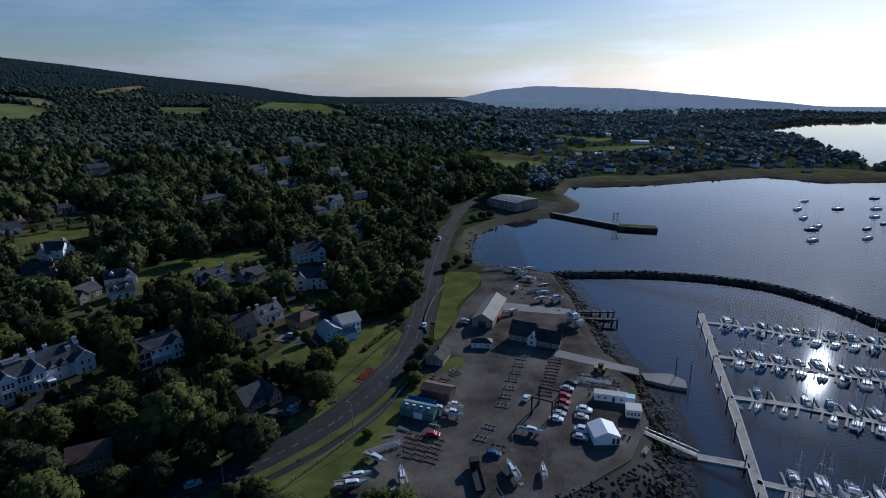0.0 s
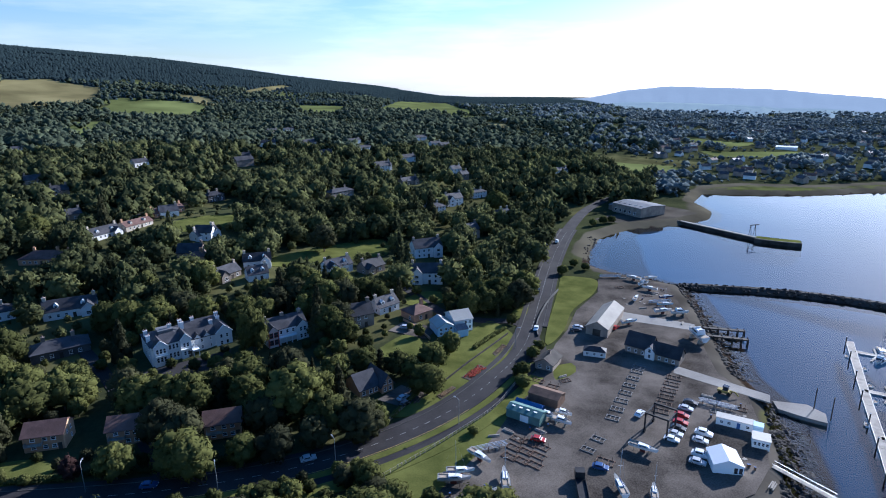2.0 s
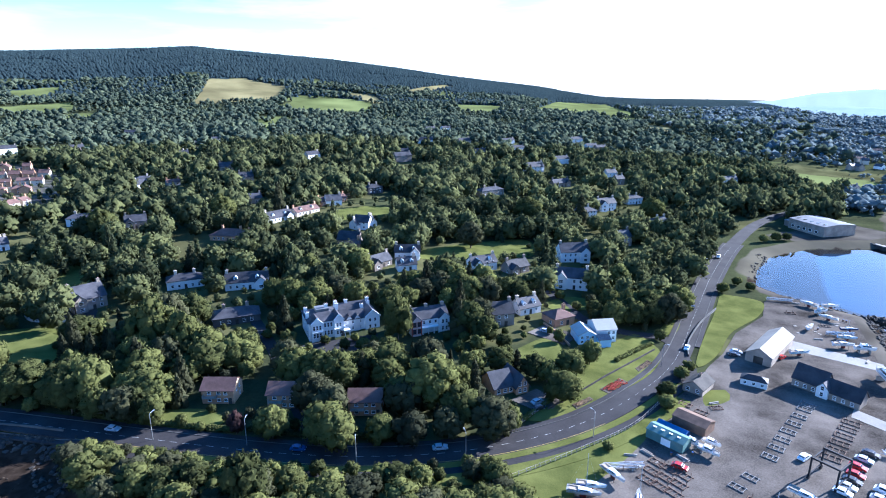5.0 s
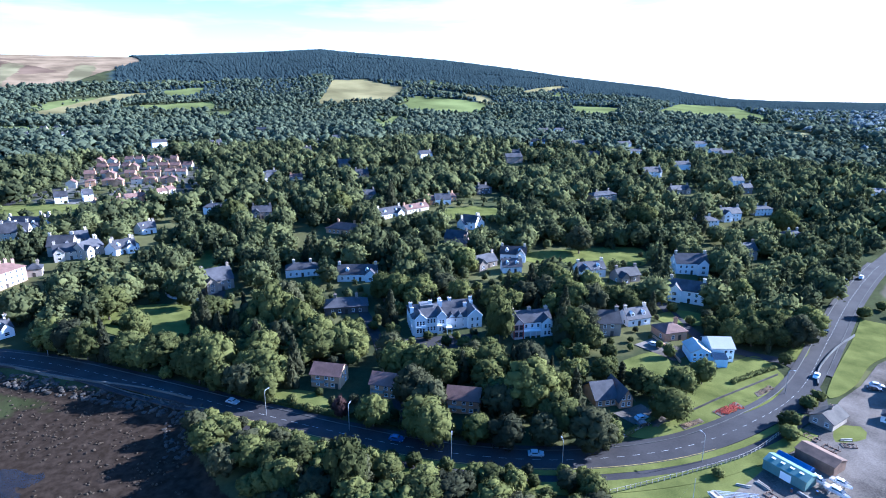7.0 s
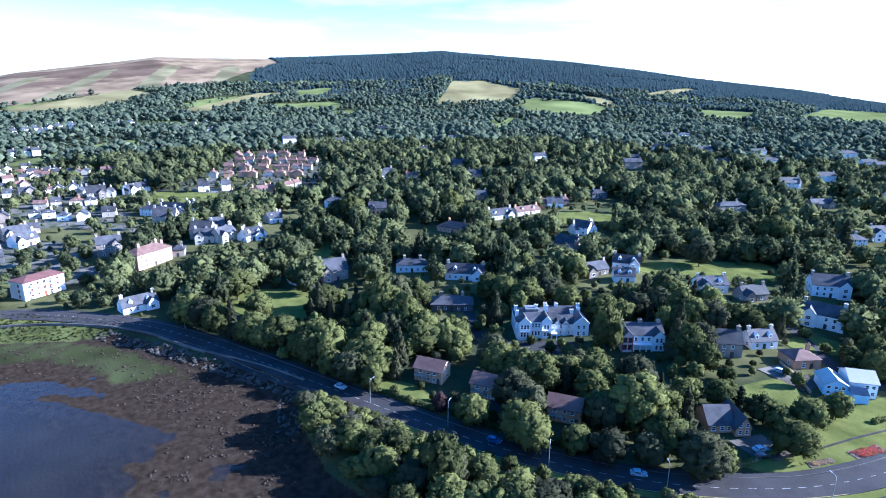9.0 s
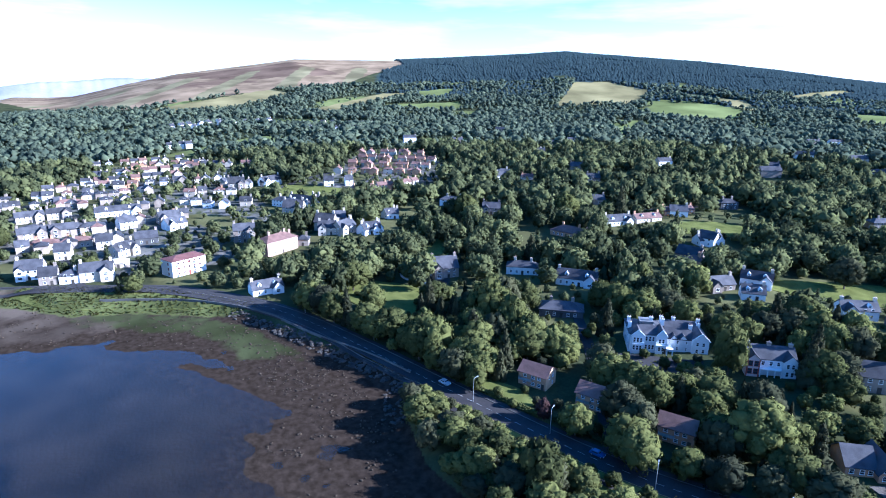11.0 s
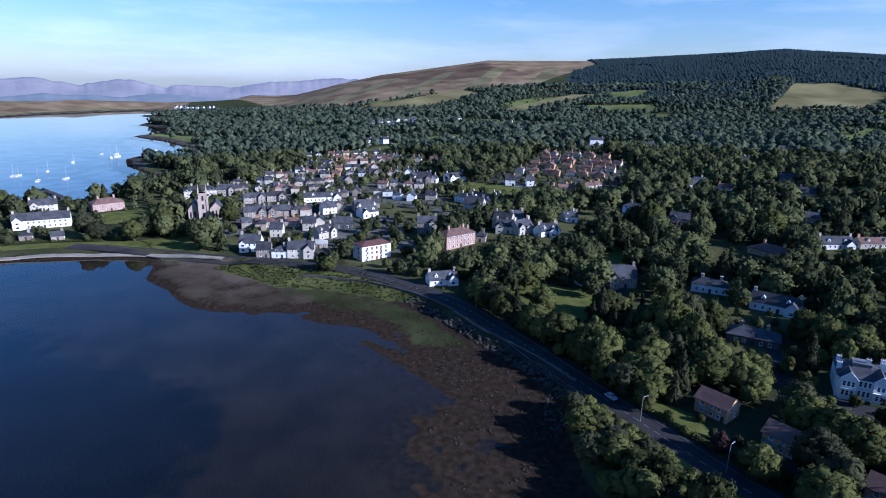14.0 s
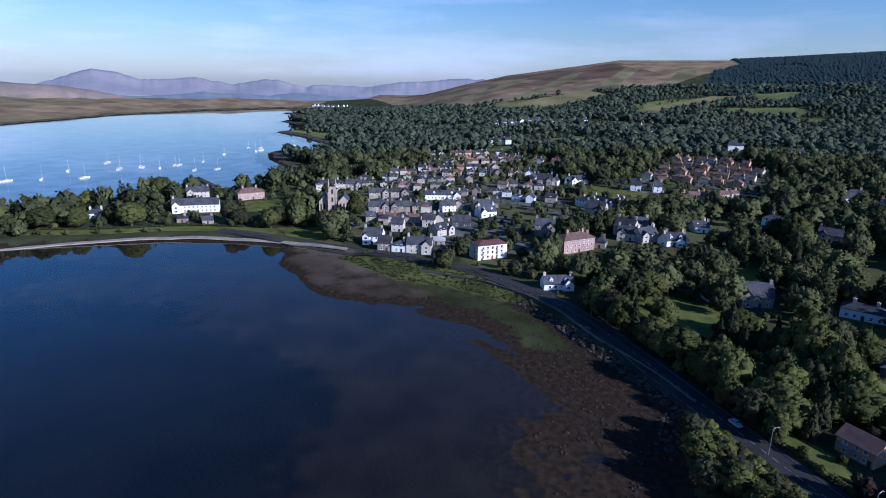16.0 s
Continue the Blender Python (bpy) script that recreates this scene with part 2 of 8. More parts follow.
SHEET_ROOF = material("pale_sheet_roof", (0.30, 0.285, 0.25), (0.42, 0.40, 0.36), 0.4, 0.5, 0.1)
WHITE_PAINT = material("white_paint", (0.72, 0.72, 0.7), (0.84, 0.84, 0.82), 1.0, 0.5)
TENT_CLOTH = material("white_tent_cloth", (0.76, 0.76, 0.76), (0.86, 0.86, 0.86), 0.6, 0.6)
RED_PAINT = material("dark_red_paint", (0.22, 0.05, 0.035), (0.3, 0.075, 0.05), 1.0, 0.5)
GREEN_PAINT = material("sea_green_sheet", (0.085, 0.15, 0.135), (0.15, 0.23, 0.21), 1.0, 0.5)
BLUE_PAINT = material("blue_sheet", (0.04, 0.085, 0.22), (0.07, 0.13, 0.3), 1.0, 0.5)
PALE_BLUE = material("pale_blue_paint", (0.35, 0.5, 0.62), (0.45, 0.6, 0.72), 1.0, 0.6)
STEEL = material("galvanised_steel", (0.28, 0.29, 0.3), (0.42, 0.43, 0.44), 2.0, 0.45, metal=0.6)
RUST = material("rusty_steel", (0.09, 0.06, 0.045), (0.17, 0.11, 0.075), 2.0, 0.8)
BLACK_STEEL = material("black_steel", (0.015, 0.015, 0.017), (0.035, 0.035, 0.037), 2.0, 0.5)
TIMBER = material("weathered_timber", (0.2, 0.175, 0.145), (0.36, 0.33, 0.28), 1.5, 0.8, 0.1)
DARK_TIMBER = material("tarred_timber", (0.03, 0.027, 0.024), (0.075, 0.065, 0.055), 1.5, 0.8)
GLASS = material("window_glass", (0.02, 0.024, 0.03), (0.04, 0.046, 0.055), 0.5, 0.06, spec=0.8)
RUBBER = material("tyre_rubber", (0.015, 0.015, 0.015), (0.03, 0.03, 0.03), 4, 0.8)
GELCOAT = material("white_gelcoat", (0.58, 0.59, 0.6), (0.74, 0.74, 0.74), 0.6, 0.5, spec=0.15)
NAVY_HULL = material("navy_hull", (0.02, 0.035, 0.09), (0.03, 0.05, 0.13), 0.6, 0.2, spec=0.5)
GREY_STEEL = material("weathered_grey_steel", (0.13, 0.125, 0.12), (0.22, 0.21, 0.2), 2.0, 0.7)
NON_SLIP = material("non_slip_deck", (0.2, 0.2, 0.19), (0.3, 0.295, 0.28), 2.0, 0.8)
TEAK = material("teak_deck", (0.28, 0.22, 0.16), (0.4, 0.33, 0.25), 2.0, 0.7)
CANVAS = material("blue_canvas", (0.03, 0.05, 0.14), (0.05, 0.08, 0.2), 2.0, 0.8)
ANTIFOUL = material("antifouling", (0.10, 0.03, 0.025), (0.16, 0.05, 0.04), 2.0, 0.8)
ALLOY = material("mast_alloy", (0.45, 0.455, 0.46), (0.62, 0.63, 0.64), 2.0, 0.5, metal=0.2)
ROCK = material("shore_rock", (0.026, 0.023, 0.02), (0.09, 0.08, 0.068), 0.8, 0.9, 0.4, random_tint=0.3)
BLOOM_RED = material("red_bedding", (0.20, 0.03, 0.02), (0.34, 0.06, 0.03), 3.0, 0.8, 0.3)
BLOOM_MIX = material("mixed_bedding", (0.07, 0.05, 0.03), (0.22, 0.14, 0.07), 2.0, 0.8, 0.3)
LINE_WHITE = material("road_paint", (0.2, 0.2, 0.195), (0.4, 0.4, 0.39), 2.0, 0.7)
LINE_YELLOW = material("yellow_road_paint", (0.22, 0.17, 0.05), (0.36, 0.28, 0.08), 2.0, 0.7)
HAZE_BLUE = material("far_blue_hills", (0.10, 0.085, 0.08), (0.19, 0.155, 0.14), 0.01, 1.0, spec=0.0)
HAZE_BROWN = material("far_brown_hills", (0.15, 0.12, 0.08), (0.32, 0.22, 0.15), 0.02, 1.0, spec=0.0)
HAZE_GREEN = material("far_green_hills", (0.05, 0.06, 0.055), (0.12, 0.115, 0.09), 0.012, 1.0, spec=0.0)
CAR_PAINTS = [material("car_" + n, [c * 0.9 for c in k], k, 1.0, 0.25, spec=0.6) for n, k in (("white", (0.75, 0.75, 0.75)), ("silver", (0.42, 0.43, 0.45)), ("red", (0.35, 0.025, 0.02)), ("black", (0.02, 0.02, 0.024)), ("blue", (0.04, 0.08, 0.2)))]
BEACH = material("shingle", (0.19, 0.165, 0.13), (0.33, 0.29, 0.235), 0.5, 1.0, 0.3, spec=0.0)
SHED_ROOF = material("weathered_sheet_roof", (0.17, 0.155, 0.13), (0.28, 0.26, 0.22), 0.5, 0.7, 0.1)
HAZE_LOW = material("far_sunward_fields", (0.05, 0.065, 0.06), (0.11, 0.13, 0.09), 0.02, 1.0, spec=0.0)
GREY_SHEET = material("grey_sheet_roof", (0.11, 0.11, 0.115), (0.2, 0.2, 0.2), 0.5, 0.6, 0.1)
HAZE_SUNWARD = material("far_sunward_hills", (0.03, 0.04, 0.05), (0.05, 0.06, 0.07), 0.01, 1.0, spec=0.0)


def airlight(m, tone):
    """Haze painted as glow: a far backdrop's material gives off the air's own light."""
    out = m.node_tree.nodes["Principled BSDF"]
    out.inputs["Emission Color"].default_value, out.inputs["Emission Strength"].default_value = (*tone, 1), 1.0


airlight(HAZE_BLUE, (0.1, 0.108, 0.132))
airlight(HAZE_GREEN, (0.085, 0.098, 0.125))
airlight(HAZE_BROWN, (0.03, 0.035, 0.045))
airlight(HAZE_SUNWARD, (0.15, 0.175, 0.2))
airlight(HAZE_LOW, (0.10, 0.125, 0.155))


# ---- lie of the land ----
# shorelines, metres from the point under the camera
BAY = [(-346, -221), (-360, -174), (-360, -132), (-352, -90), (-335, -50), (-303, -31), (-284, 6), (-264, 34), (-246, 48), (-216, 58), (-188, 72), (-164, 78),
       (-146, 70), (-120, 64), (-80, 68), (-30, 78), (20, 100), (58, 122), (66, 150), (70, 185), (65, 205), (66, 235), (65, 275), (64, 300), (31, 317), (17, 330), (18, 360), (26, 395), (50, 428),
       (88, 446), (112, 470), (120, 500), (114, 540), (130, 586), (175, 586), (225, 594), (290, 620), (360, 640), (400, 596), (463, 600), (560, 560), (900, 300), (900, -900), (-300, -900), (-320, -300)]
LOCH = [(-415, -420), (-430, -330), (-440, -290), (-491, -280), (-545, -258), (-540, -205), (-598, -172), (-660, -158), (-700, -190), (-760, -226), (-835, -250), (-866, -236), (-850, -205), (-935, -172), (-1000, -215), (-1100, -270), (-1180, -335), (-1250, -305), (-1400, -340), (-1500, -415), (-1620, -385), (-1776, -425), (-1880, -510), (-1980, -455), (-2141, -485),
        (-2200, -600), (-1906, -788), (-1590, -886), (-1207, -906), (-900, -1000), (-430, -800)]
BANK = [(-348, -95), (-341, -38), (-300, -10), (-262, -8), (-262, -30), (-270, -56), (-292, -72), (-314, -88)]      # a mud bank before the village
FIRTH = [(520, 700), (590, 832), (604, 908), (650, 1046), (672, 1169), (700, 1300), (884, 1500), (991, 1560), (1400, 1600), (1400, 700), (900, 380)]


def outside(px, py, ring):
    """Signed distance from points to a closed ring: positive outside it, negative inside."""
    best, inside = np.full(px.shape, 1e18), np.zeros(px.shape, bool)
    for (ax, ay), (bx, by) in zip(ring, ring[1:] + ring[:1]):
        ex, ey = bx - ax, by - ay
        s = np.clip(((px - ax) * ex + (py - ay) * ey) / (ex * ex + ey * ey), 0, 1)
        best = np.minimum(best, (px - ax - s * ex) ** 2 + (py - ay - s * ey) ** 2)
        if ey:
            inside ^= ((ay > py) != (by > py)) & (px < ax + ex * (py - ay) / ey)
    return np.sqrt(best) * np.where(inside, -1, 1)


def step(a, b, v):
    s = np.clip((v - a) / (b - a), 0, 1)
    return s * s * (3 - 2 * s)


# heights of the skyline by direction (degrees to the left of +y)
RIDGE_TURN = [-60, -36, -30, -24, -17, -9, -2, 1, 8, 12, 18, 26, 31, 37, 49, 55, 64, 74, 77, 84, 88, 92, 98, 103, 110, 117, 122, 127, 180]
RIDGE_RISE = [-2.6, -2.6, -2.6, -2.6, -2.6, -2.2, -1.4, -1.25, -1.1, -0.9, 0.0, 0.9, 1.6, 2.3, 3.2, 2.85, 2.4, 2.35, 1.9, 0.9, 0.0, -1.1, -1.9, -1.35, -1.2, -1.9, -1.4, -1.2, -1.2]


def land(x, y):
    """Height of the ground above the sea at points (arrays)."""
    x, y = np.asarray(x, float), np.asarray(y, float)
    d = np.minimum(np.minimum(outside(x, y, BAY), outside(x, y, LOCH)), outside(x, y, FIRTH))
    r, turn = np.hypot(x, y), np.degrees(np.arctan2(-x, y))
    steep = 3.4 * step(-3, 9, d) - 0.53 + np.maximum(np.minimum(d + 3, 0), -60) * 0.12
    ripple = 0.06 * np.sin(x / 2.1 + 1.4 * np.sin(y / 5)) * np.sin(y / 2.6 + 1.7 * np.sin(x / 6 + 2)) + 0.05 * np.sin((x - y) / 3.3 + 2 * np.sin(y / 9)) + 0.09 * np.sin(x / 8 + 1.7 * np.sin(y / 19 + 1)) * np.sin(y / 11 + 1.3 * np.sin(x / 23)) + 0.07 * np.sin((x + 1.3 * y) / 17 + 2)
    flats = 2.5 * step(-4, 6, d) + 0.30 + np.maximum(np.minimum(d + 4, 0), -32) * 0.0085 + np.maximum(np.minimum(d + 36, 0), -40) * 0.012 + np.maximum(np.minimum(d + 76, 0), -70) * 0.03 + ripple * step(-90, -20, d) * step(-2, -10, d)
    flats = flats + 0.55 * step(10, -10, outside(x, y, BANK)) * step(0, -8, d)
    mud = step(-60, -115, x) * step(500, 300, r)
    shore = steep * (1 - mud) + flats * mud
    slope = 0.05 * np.maximum(0, d - 75) * (1 - 0.55 * step(300, 1300, d))
    wave = 4.0 * np.sin(x / 170 + 1.3) * np.sin(y / 140 + 0.4) * step(120, 500, d)
    ridge = 100 + 3000 * np.tan(np.radians(np.interp(turn, RIDGE_TURN, RIDGE_RISE)))
    top = np.maximum(ridge, np.interp(turn, [-9, 0], [4, 30]))
    slope *= np.interp(turn, [-14, -4], [0.35, 1.0])
    base = shore + slope + wave
    hill = step(1250, 3000, r) * step(60, 300, d)
    fall = 1 - 0.5 * step(3000, 4600, r)
    z = np.where(d > 0, base * (1 - hill) + top * hill * fall, base)
    return z - np.maximum(r - 2450, 0) * 0.055 * np.interp(turn, [-9, -2, 96, 102], [1, 0, 0, 1])


def glade(x, y):
    """Above 1.3: open grass among the trees."""
    wide = np.sin(x / 71 + 1.6 * np.sin(y / 123)) + np.sin(y / 63 + 2.1 * np.sin(x / 111 + 1)) - 0.12
    near = np.sin(x / 23 + 1.9 * np.sin(y / 37 + 0.7)) + np.sin(y / 19 + 2.3 * np.sin(x / 41 + 2.0)) - 0.5 * step(330, 240, np.hypot(x, y))
    return np.where(np.hypot(x, y) > 760, wide, near)


def land_at(x, y):
    return float(land(np.array([x]), np.array([y]))[0])


def mesh_from(name, verts, faces, smooth=False):
    me = bpy.data.meshes.new(name)
    verts, faces = np.asarray(verts, np.float32), np.asarray(faces, np.int32)
    me.vertices.add(len(verts))
    me.vertices.foreach_set("co", verts.ravel())
    n = faces.shape[1]
    me.loops.add(faces.size)
    me.loops.foreach_set("vertex_index", faces.ravel())
    me.polygons.add(len(faces))
    me.polygons.foreach_set("loop_start", np.arange(len(faces), dtype=np.int32) * n)
    me.polygons.foreach_set("loop_total", np.full(len(faces), n, np.int32))
    me.polygons.foreach_set("use_smooth", np.full(len(faces), smooth))
    me.update(calc_edges=True)
    return me


def build_ground():
    turns = np.radians(np.concatenate([np.arange(-46, 134, 0.4), np.arange(134, 314, 3.0)]))
    rings = np.concatenate([[0.02, 15, 30], 45 * 1.0155 ** np.arange(0, 305)])
    rings = rings[rings < 4900]
    r, a = np.meshgrid(rings, turns, indexing="ij")
    x, y = -np.sin(a) * r, np.cos(a) * r
    v = np.stack([x, y, land(x.ravel(), y.ravel()).reshape(x.shape)], -1).reshape(-1, 3)
    nr, na = r.shape
    i, j = np.meshgrid(np.arange(nr - 1), np.arange(na), indexing="ij")
    j2 = (j + 1) % na
    f = np.stack([i * na + j, i * na + j2, (i + 1) * na + j2, (i + 1) * na + j], -1).reshape(-1, 4)
    ob = new("ground", mesh_from("ground", v, f[:, ::-1], True))
    ob.data.materials.append(GROUND)
    px, py, pz = v.T
    d = outside(px, py, BAY)
    uses = {kind: np.max([step(6, -6, outside(px, py, ring)) for ring in rings], axis=0) for kind, rings in FIELDS.items()}
    uses["rubble"] = np.maximum(step(16, 9, d) * step(5, 25, px) * step(420, 330, py), step(4, -6, outside(px, py, WORKS_YARD)))
    uses["strand"] = np.maximum(step(6, -12, outside(px, py, STRAND)), step(14, 6, d) * step(330, 350, py) * step(-40, 0, px)) * step(-0.9, -0.2, pz)
    uses["sand"] = 0.55 * step(12, -8, outside(px, py, BANK)) * step(-0.7, -0.1, pz)
    uses["rubble"] = np.maximum(uses["rubble"], step(14, 4, np.abs(outside(px, py, LOCH)) - 10) * step(-560, -600, px))
    uses["marsh"] = np.maximum.reduce([step(5, -5, outside(px, py, MARSH)), 0.5 * step(-8, -20, outside(px, py, STRAND)), 0.8 * step(4, -6, outside(px, py, SHORE_ALGAE))])
    uses["moor"] = np.maximum(uses["moor"], 0.95 * step(-430, -520, py) * step(-500, -700, px) * step(4, 20, pz * 4))
    uses["weed"] = step(1.9, 1.0, pz) * step(6, 14, outside(px, py, STRAND))
    uses["paved"] = 0.5 * np.max([step(5, -10, outside(px, py, ring)) for ring in (TOWN, ESTATE)], axis=0)
    gardens = np.zeros(len(px))
    for rows in (GARDEN_HOUSES, HILL_BUNGALOWS, HILL_VILLAS, SLOPE_VILLAS, FAR_VILLAS, FAR_EDGE, BIG_BLOCKS):
        for hx, hy, turn, w, depth, *_ in rows:
            gx, gy = hx * 0.985, hy * 0.985
            gardens = np.maximum(gardens, step(w * 0.5 + 14, w * 0.5 + 4, np.hypot(px - gx, py - gy)))
    uses["garden"] = np.maximum(gardens * 0.75, 0.8 * step(1.2, 1.45, glade(px, py)) * step(900, 760, np.hypot(px, py)))
    uses["field"] = np.maximum(uses["field"], 0.75 * step(1.2, 1.4, glade(px, py)) * step(760, 820, np.hypot(px, py)) * np.interp(np.degrees(np.arctan2(-px, py)), [-6, 0], [0.3, 1]) * step(1.5, 3, pz) * step(2200, 1900, np.hypot(px, py)))
    uses["silt"] = 0.7 * step(0.08, -0.3, pz)
    turn = np.degrees(np.arctan2(-px, py))
    far_r = np.hypot(px, py)
    band = np.sin(px / 190 + 1.5 * np.sin(py / 310)) + np.sin(py / 150 + 2.0 * np.sin(px / 260 + 1)) + 0.6 * np.sin((px - py) / 67)
    uses["heather"] = 0.9 * uses["moor"] * step(0.5, 1.0, band) * step(1900, 2300, far_r)
    stripe = np.sin((px * 0.35 + py * 0.94) / 34 + 0.8 * np.sin(px / 170))
    uses["rough"] = 0.85 * uses["moor"] * step(0.35, 0.75, stripe) * step(2700, 2200, far_r)
    # ground among the spruces takes the needles' hazed tone
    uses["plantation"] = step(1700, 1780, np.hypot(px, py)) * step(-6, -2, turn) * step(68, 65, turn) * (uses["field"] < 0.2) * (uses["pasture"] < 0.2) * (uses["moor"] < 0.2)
    # the bright sky sheen of loch and firth is painted on their bed
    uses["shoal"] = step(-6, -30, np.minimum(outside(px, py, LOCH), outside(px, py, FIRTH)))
    # the bay's blue, water tint and reflected sky, is put into its bed
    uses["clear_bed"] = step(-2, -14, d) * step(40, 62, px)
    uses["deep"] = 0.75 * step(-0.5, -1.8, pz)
    uses["algae"] = 0.6 * step(-30, -20, d) * step(-3, -8, d) * step(-185, -215, px) * step(-40, -10, py)
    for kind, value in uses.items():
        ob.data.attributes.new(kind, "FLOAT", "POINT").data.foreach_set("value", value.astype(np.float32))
    return tagged(ob, "grassy wooded ground rising from the shore to hills", "ground", kind="structure")


def build_sea():
    turns = np.radians(np.arange(0, 360, 6))
    rings = np.array([0.02, 30, 80, 200, 500, 1200, 2450])
    r, a = np.meshgrid(rings, turns, indexing="ij")
    v = np.stack([-np.sin(a) * r, np.cos(a) * r, 0 * r], -1).reshape(-1, 3)
    na = len(turns)
    i, j = np.meshgrid(np.arange(len(rings) - 1), np.arange(na), indexing="ij")
    f = np.stack([i * na + j, (i + 1) * na + j, (i + 1) * na + (j + 1) % na, i * na + (j + 1) % na], -1).reshape(-1, 4)
    ob = new("water", mesh_from("water", v, f))
    ob.data.materials.append(WATER)
    ob.visible_shadow = False      # daylight reaches the bed
    tagged(ob, "calm dark blue sea water with faint ripples", "water", kind="structure")


build_sea()


# ---- road ----
ROAD = [(-375, -150), (-363, -117), (-336, -56), (-319, -19), (-297, 20), (-262, 49), (-230, 65), (-192, 77), (-153, 88), (-122, 97), (-98, 105), (-78, 114), (-59, 126), (-42, 142), (-29, 160), (-18, 184), (-11, 214),
        (-8, 264), (-4, 330), (5, 405), (22, 484), (53, 552), (88, 610)]


def smooth_line(points, gap=4.0):
    """A rounded line through points, in even steps."""
    p = np.array([points[0]] + list(points) + [points[-1]], float)
    out = []
    for k in range(len(points) - 1):
        a, b, c, d = p[k:k + 4]
        n = max(2, int(np.linalg.norm(c - b) / gap))
        for s in np.arange(n) / n:
            out.append(0.5 * (2 * b + (c - a) * s + (2 * a - 5 * b + 4 * c - d) * s * s + (3 * b - a - 3 * c + d) * s ** 3))
    return np.array(out + [p[-1]])


def offset_line(line, by):
    t = np.gradient(line, axis=0)
    t /= np.linalg.norm(t, axis=1)[:, None]
    return line + np.stack([-t[:, 1], t[:, 0]], 1) * by


def strip(name, line, inner, outer, lift, mat, thick=0.0):
    """A ribbon along a line, from one sideways offset to another, draped on the land."""
    a, b = offset_line(line, inner), offset_line(line, outer)
    mid = (a + b) / 2
    z = land(mid[:, 0], mid[:, 1]) + lift
    rows = [np.column_stack([a, z]), np.column_stack([b, z])]
    if thick:
        rows = [np.column_stack([a, z - thick]), *rows, np.column_stack([b, z - thick])]
    v, n = np.concatenate(rows), len(line)
    f = [[k * n + i, k * n + i + 1, (k + 1) * n + i + 1, (k + 1) * n + i] for k in range(len(rows) - 1) for i in range(n - 1)]
    f = np.array(f)
    p, q, w = v[f[0][0]], v[f[0][1]], v[f[0][3]]
    if np.cross(q - p, w - p)[2] < 0 and not thick:
        f = f[:, ::-1]
    me = mesh_from(name, v, f)
    me.materials.append(mat)
    return new(name, me)


ROAD_LINE = smooth_line(ROAD)
road = tagged(strip("road", ROAD_LINE, -4.2, 4.2, 0.25, ASPHALT, 0.4), "grey asphalt two-lane coast road", "road", kind="structure")


# ---- open ground: rings in metres ----
YARD = [(-30, 116), (15, 112), (33, 122), (50, 134), (57, 146), (60, 160), (62, 185), (56, 200), (56, 235), (55, 270), (54, 292), (35, 306), (24, 308), (20, 296), (19, 276), (8.5, 250), (4.6, 227), (0, 212),
        (-2, 200), (-8, 184), (-13, 166), (-17, 152), (-26, 136)]
LAWNS = {
    "roadside": [(-49, 149), (-46, 161), (-41, 178), (-39, 193), (-35, 212), (-28, 228), (-20, 222), (-16, 214), (-17, 200), (-21, 187), (-30, 168), (-38, 154)],
    "corner": [(-21, 232), (-17, 252), (-13, 252), (-14, 237)],
    "seaward": [(-44, 121), (-31, 113), (-26, 121), (-17, 143), (-13, 160), (-20, 158), (-29, 143)],
    "point": [(1, 299), (18.5, 296), (17.5, 276), (7, 250), (3.2, 227), (-1.3, 213), (-4, 213), (-3, 238), (-0.5, 268)],
    "gate": [(-0.3, 192.6), (6, 197), (7.6, 190.3), (0.8, 183)],
    "villa": [(-65, 191), (-58, 205), (-49, 199), (-50, 188), (-59, 182)],
    "park": [(-258, 88), (-266, 109), (-244, 127), (-212, 109), (-228, 94)],
    "upper_park": [(-299, 156), (-317, 181), (-285, 168), (-278, 149)],
    "brick_gardens": [(-152, 103), (-140, 110), (-131, 110), (-128, 105), (-144, 97)],
    "middle": [(-159, 286), (-137, 321), (-114, 345), (-100, 314), (-121, 294), (-132, 280), (-151, 271)],
    "drying_green": [(-71, 239), (-64, 256), (-53, 258), (-48, 249), (-61, 236)],
    "hillside": [(-260, 335), (-248, 362), (-227, 369), (-217, 346), (-240, 316)],
    "pitch": [(-538, 139), (-493, 182), (-461, 169), (-492, 126)],
    "shore_green": [(-352, -90), (-331, -46), (-316, -22), (-296, 12), (-270, 38), (-268, 30), (-283, 4), (-302, -32), (-332, -54), (-346, -92)],
    "church_green": [(-385, -112), (-388, -84), (-366, -70), (-358, -86), (-372, -112)],
    "spit_green": [(-353, -262), (-359, -222), (-372, -176), (-372, -134), (-365, -98), (-380, -96), (-384, -134), (-384, -174), (-373, -220), (-367, -262)],
    "club": [(-470, -165), (-480, -130), (-445, -120), (-435, -150)],
}
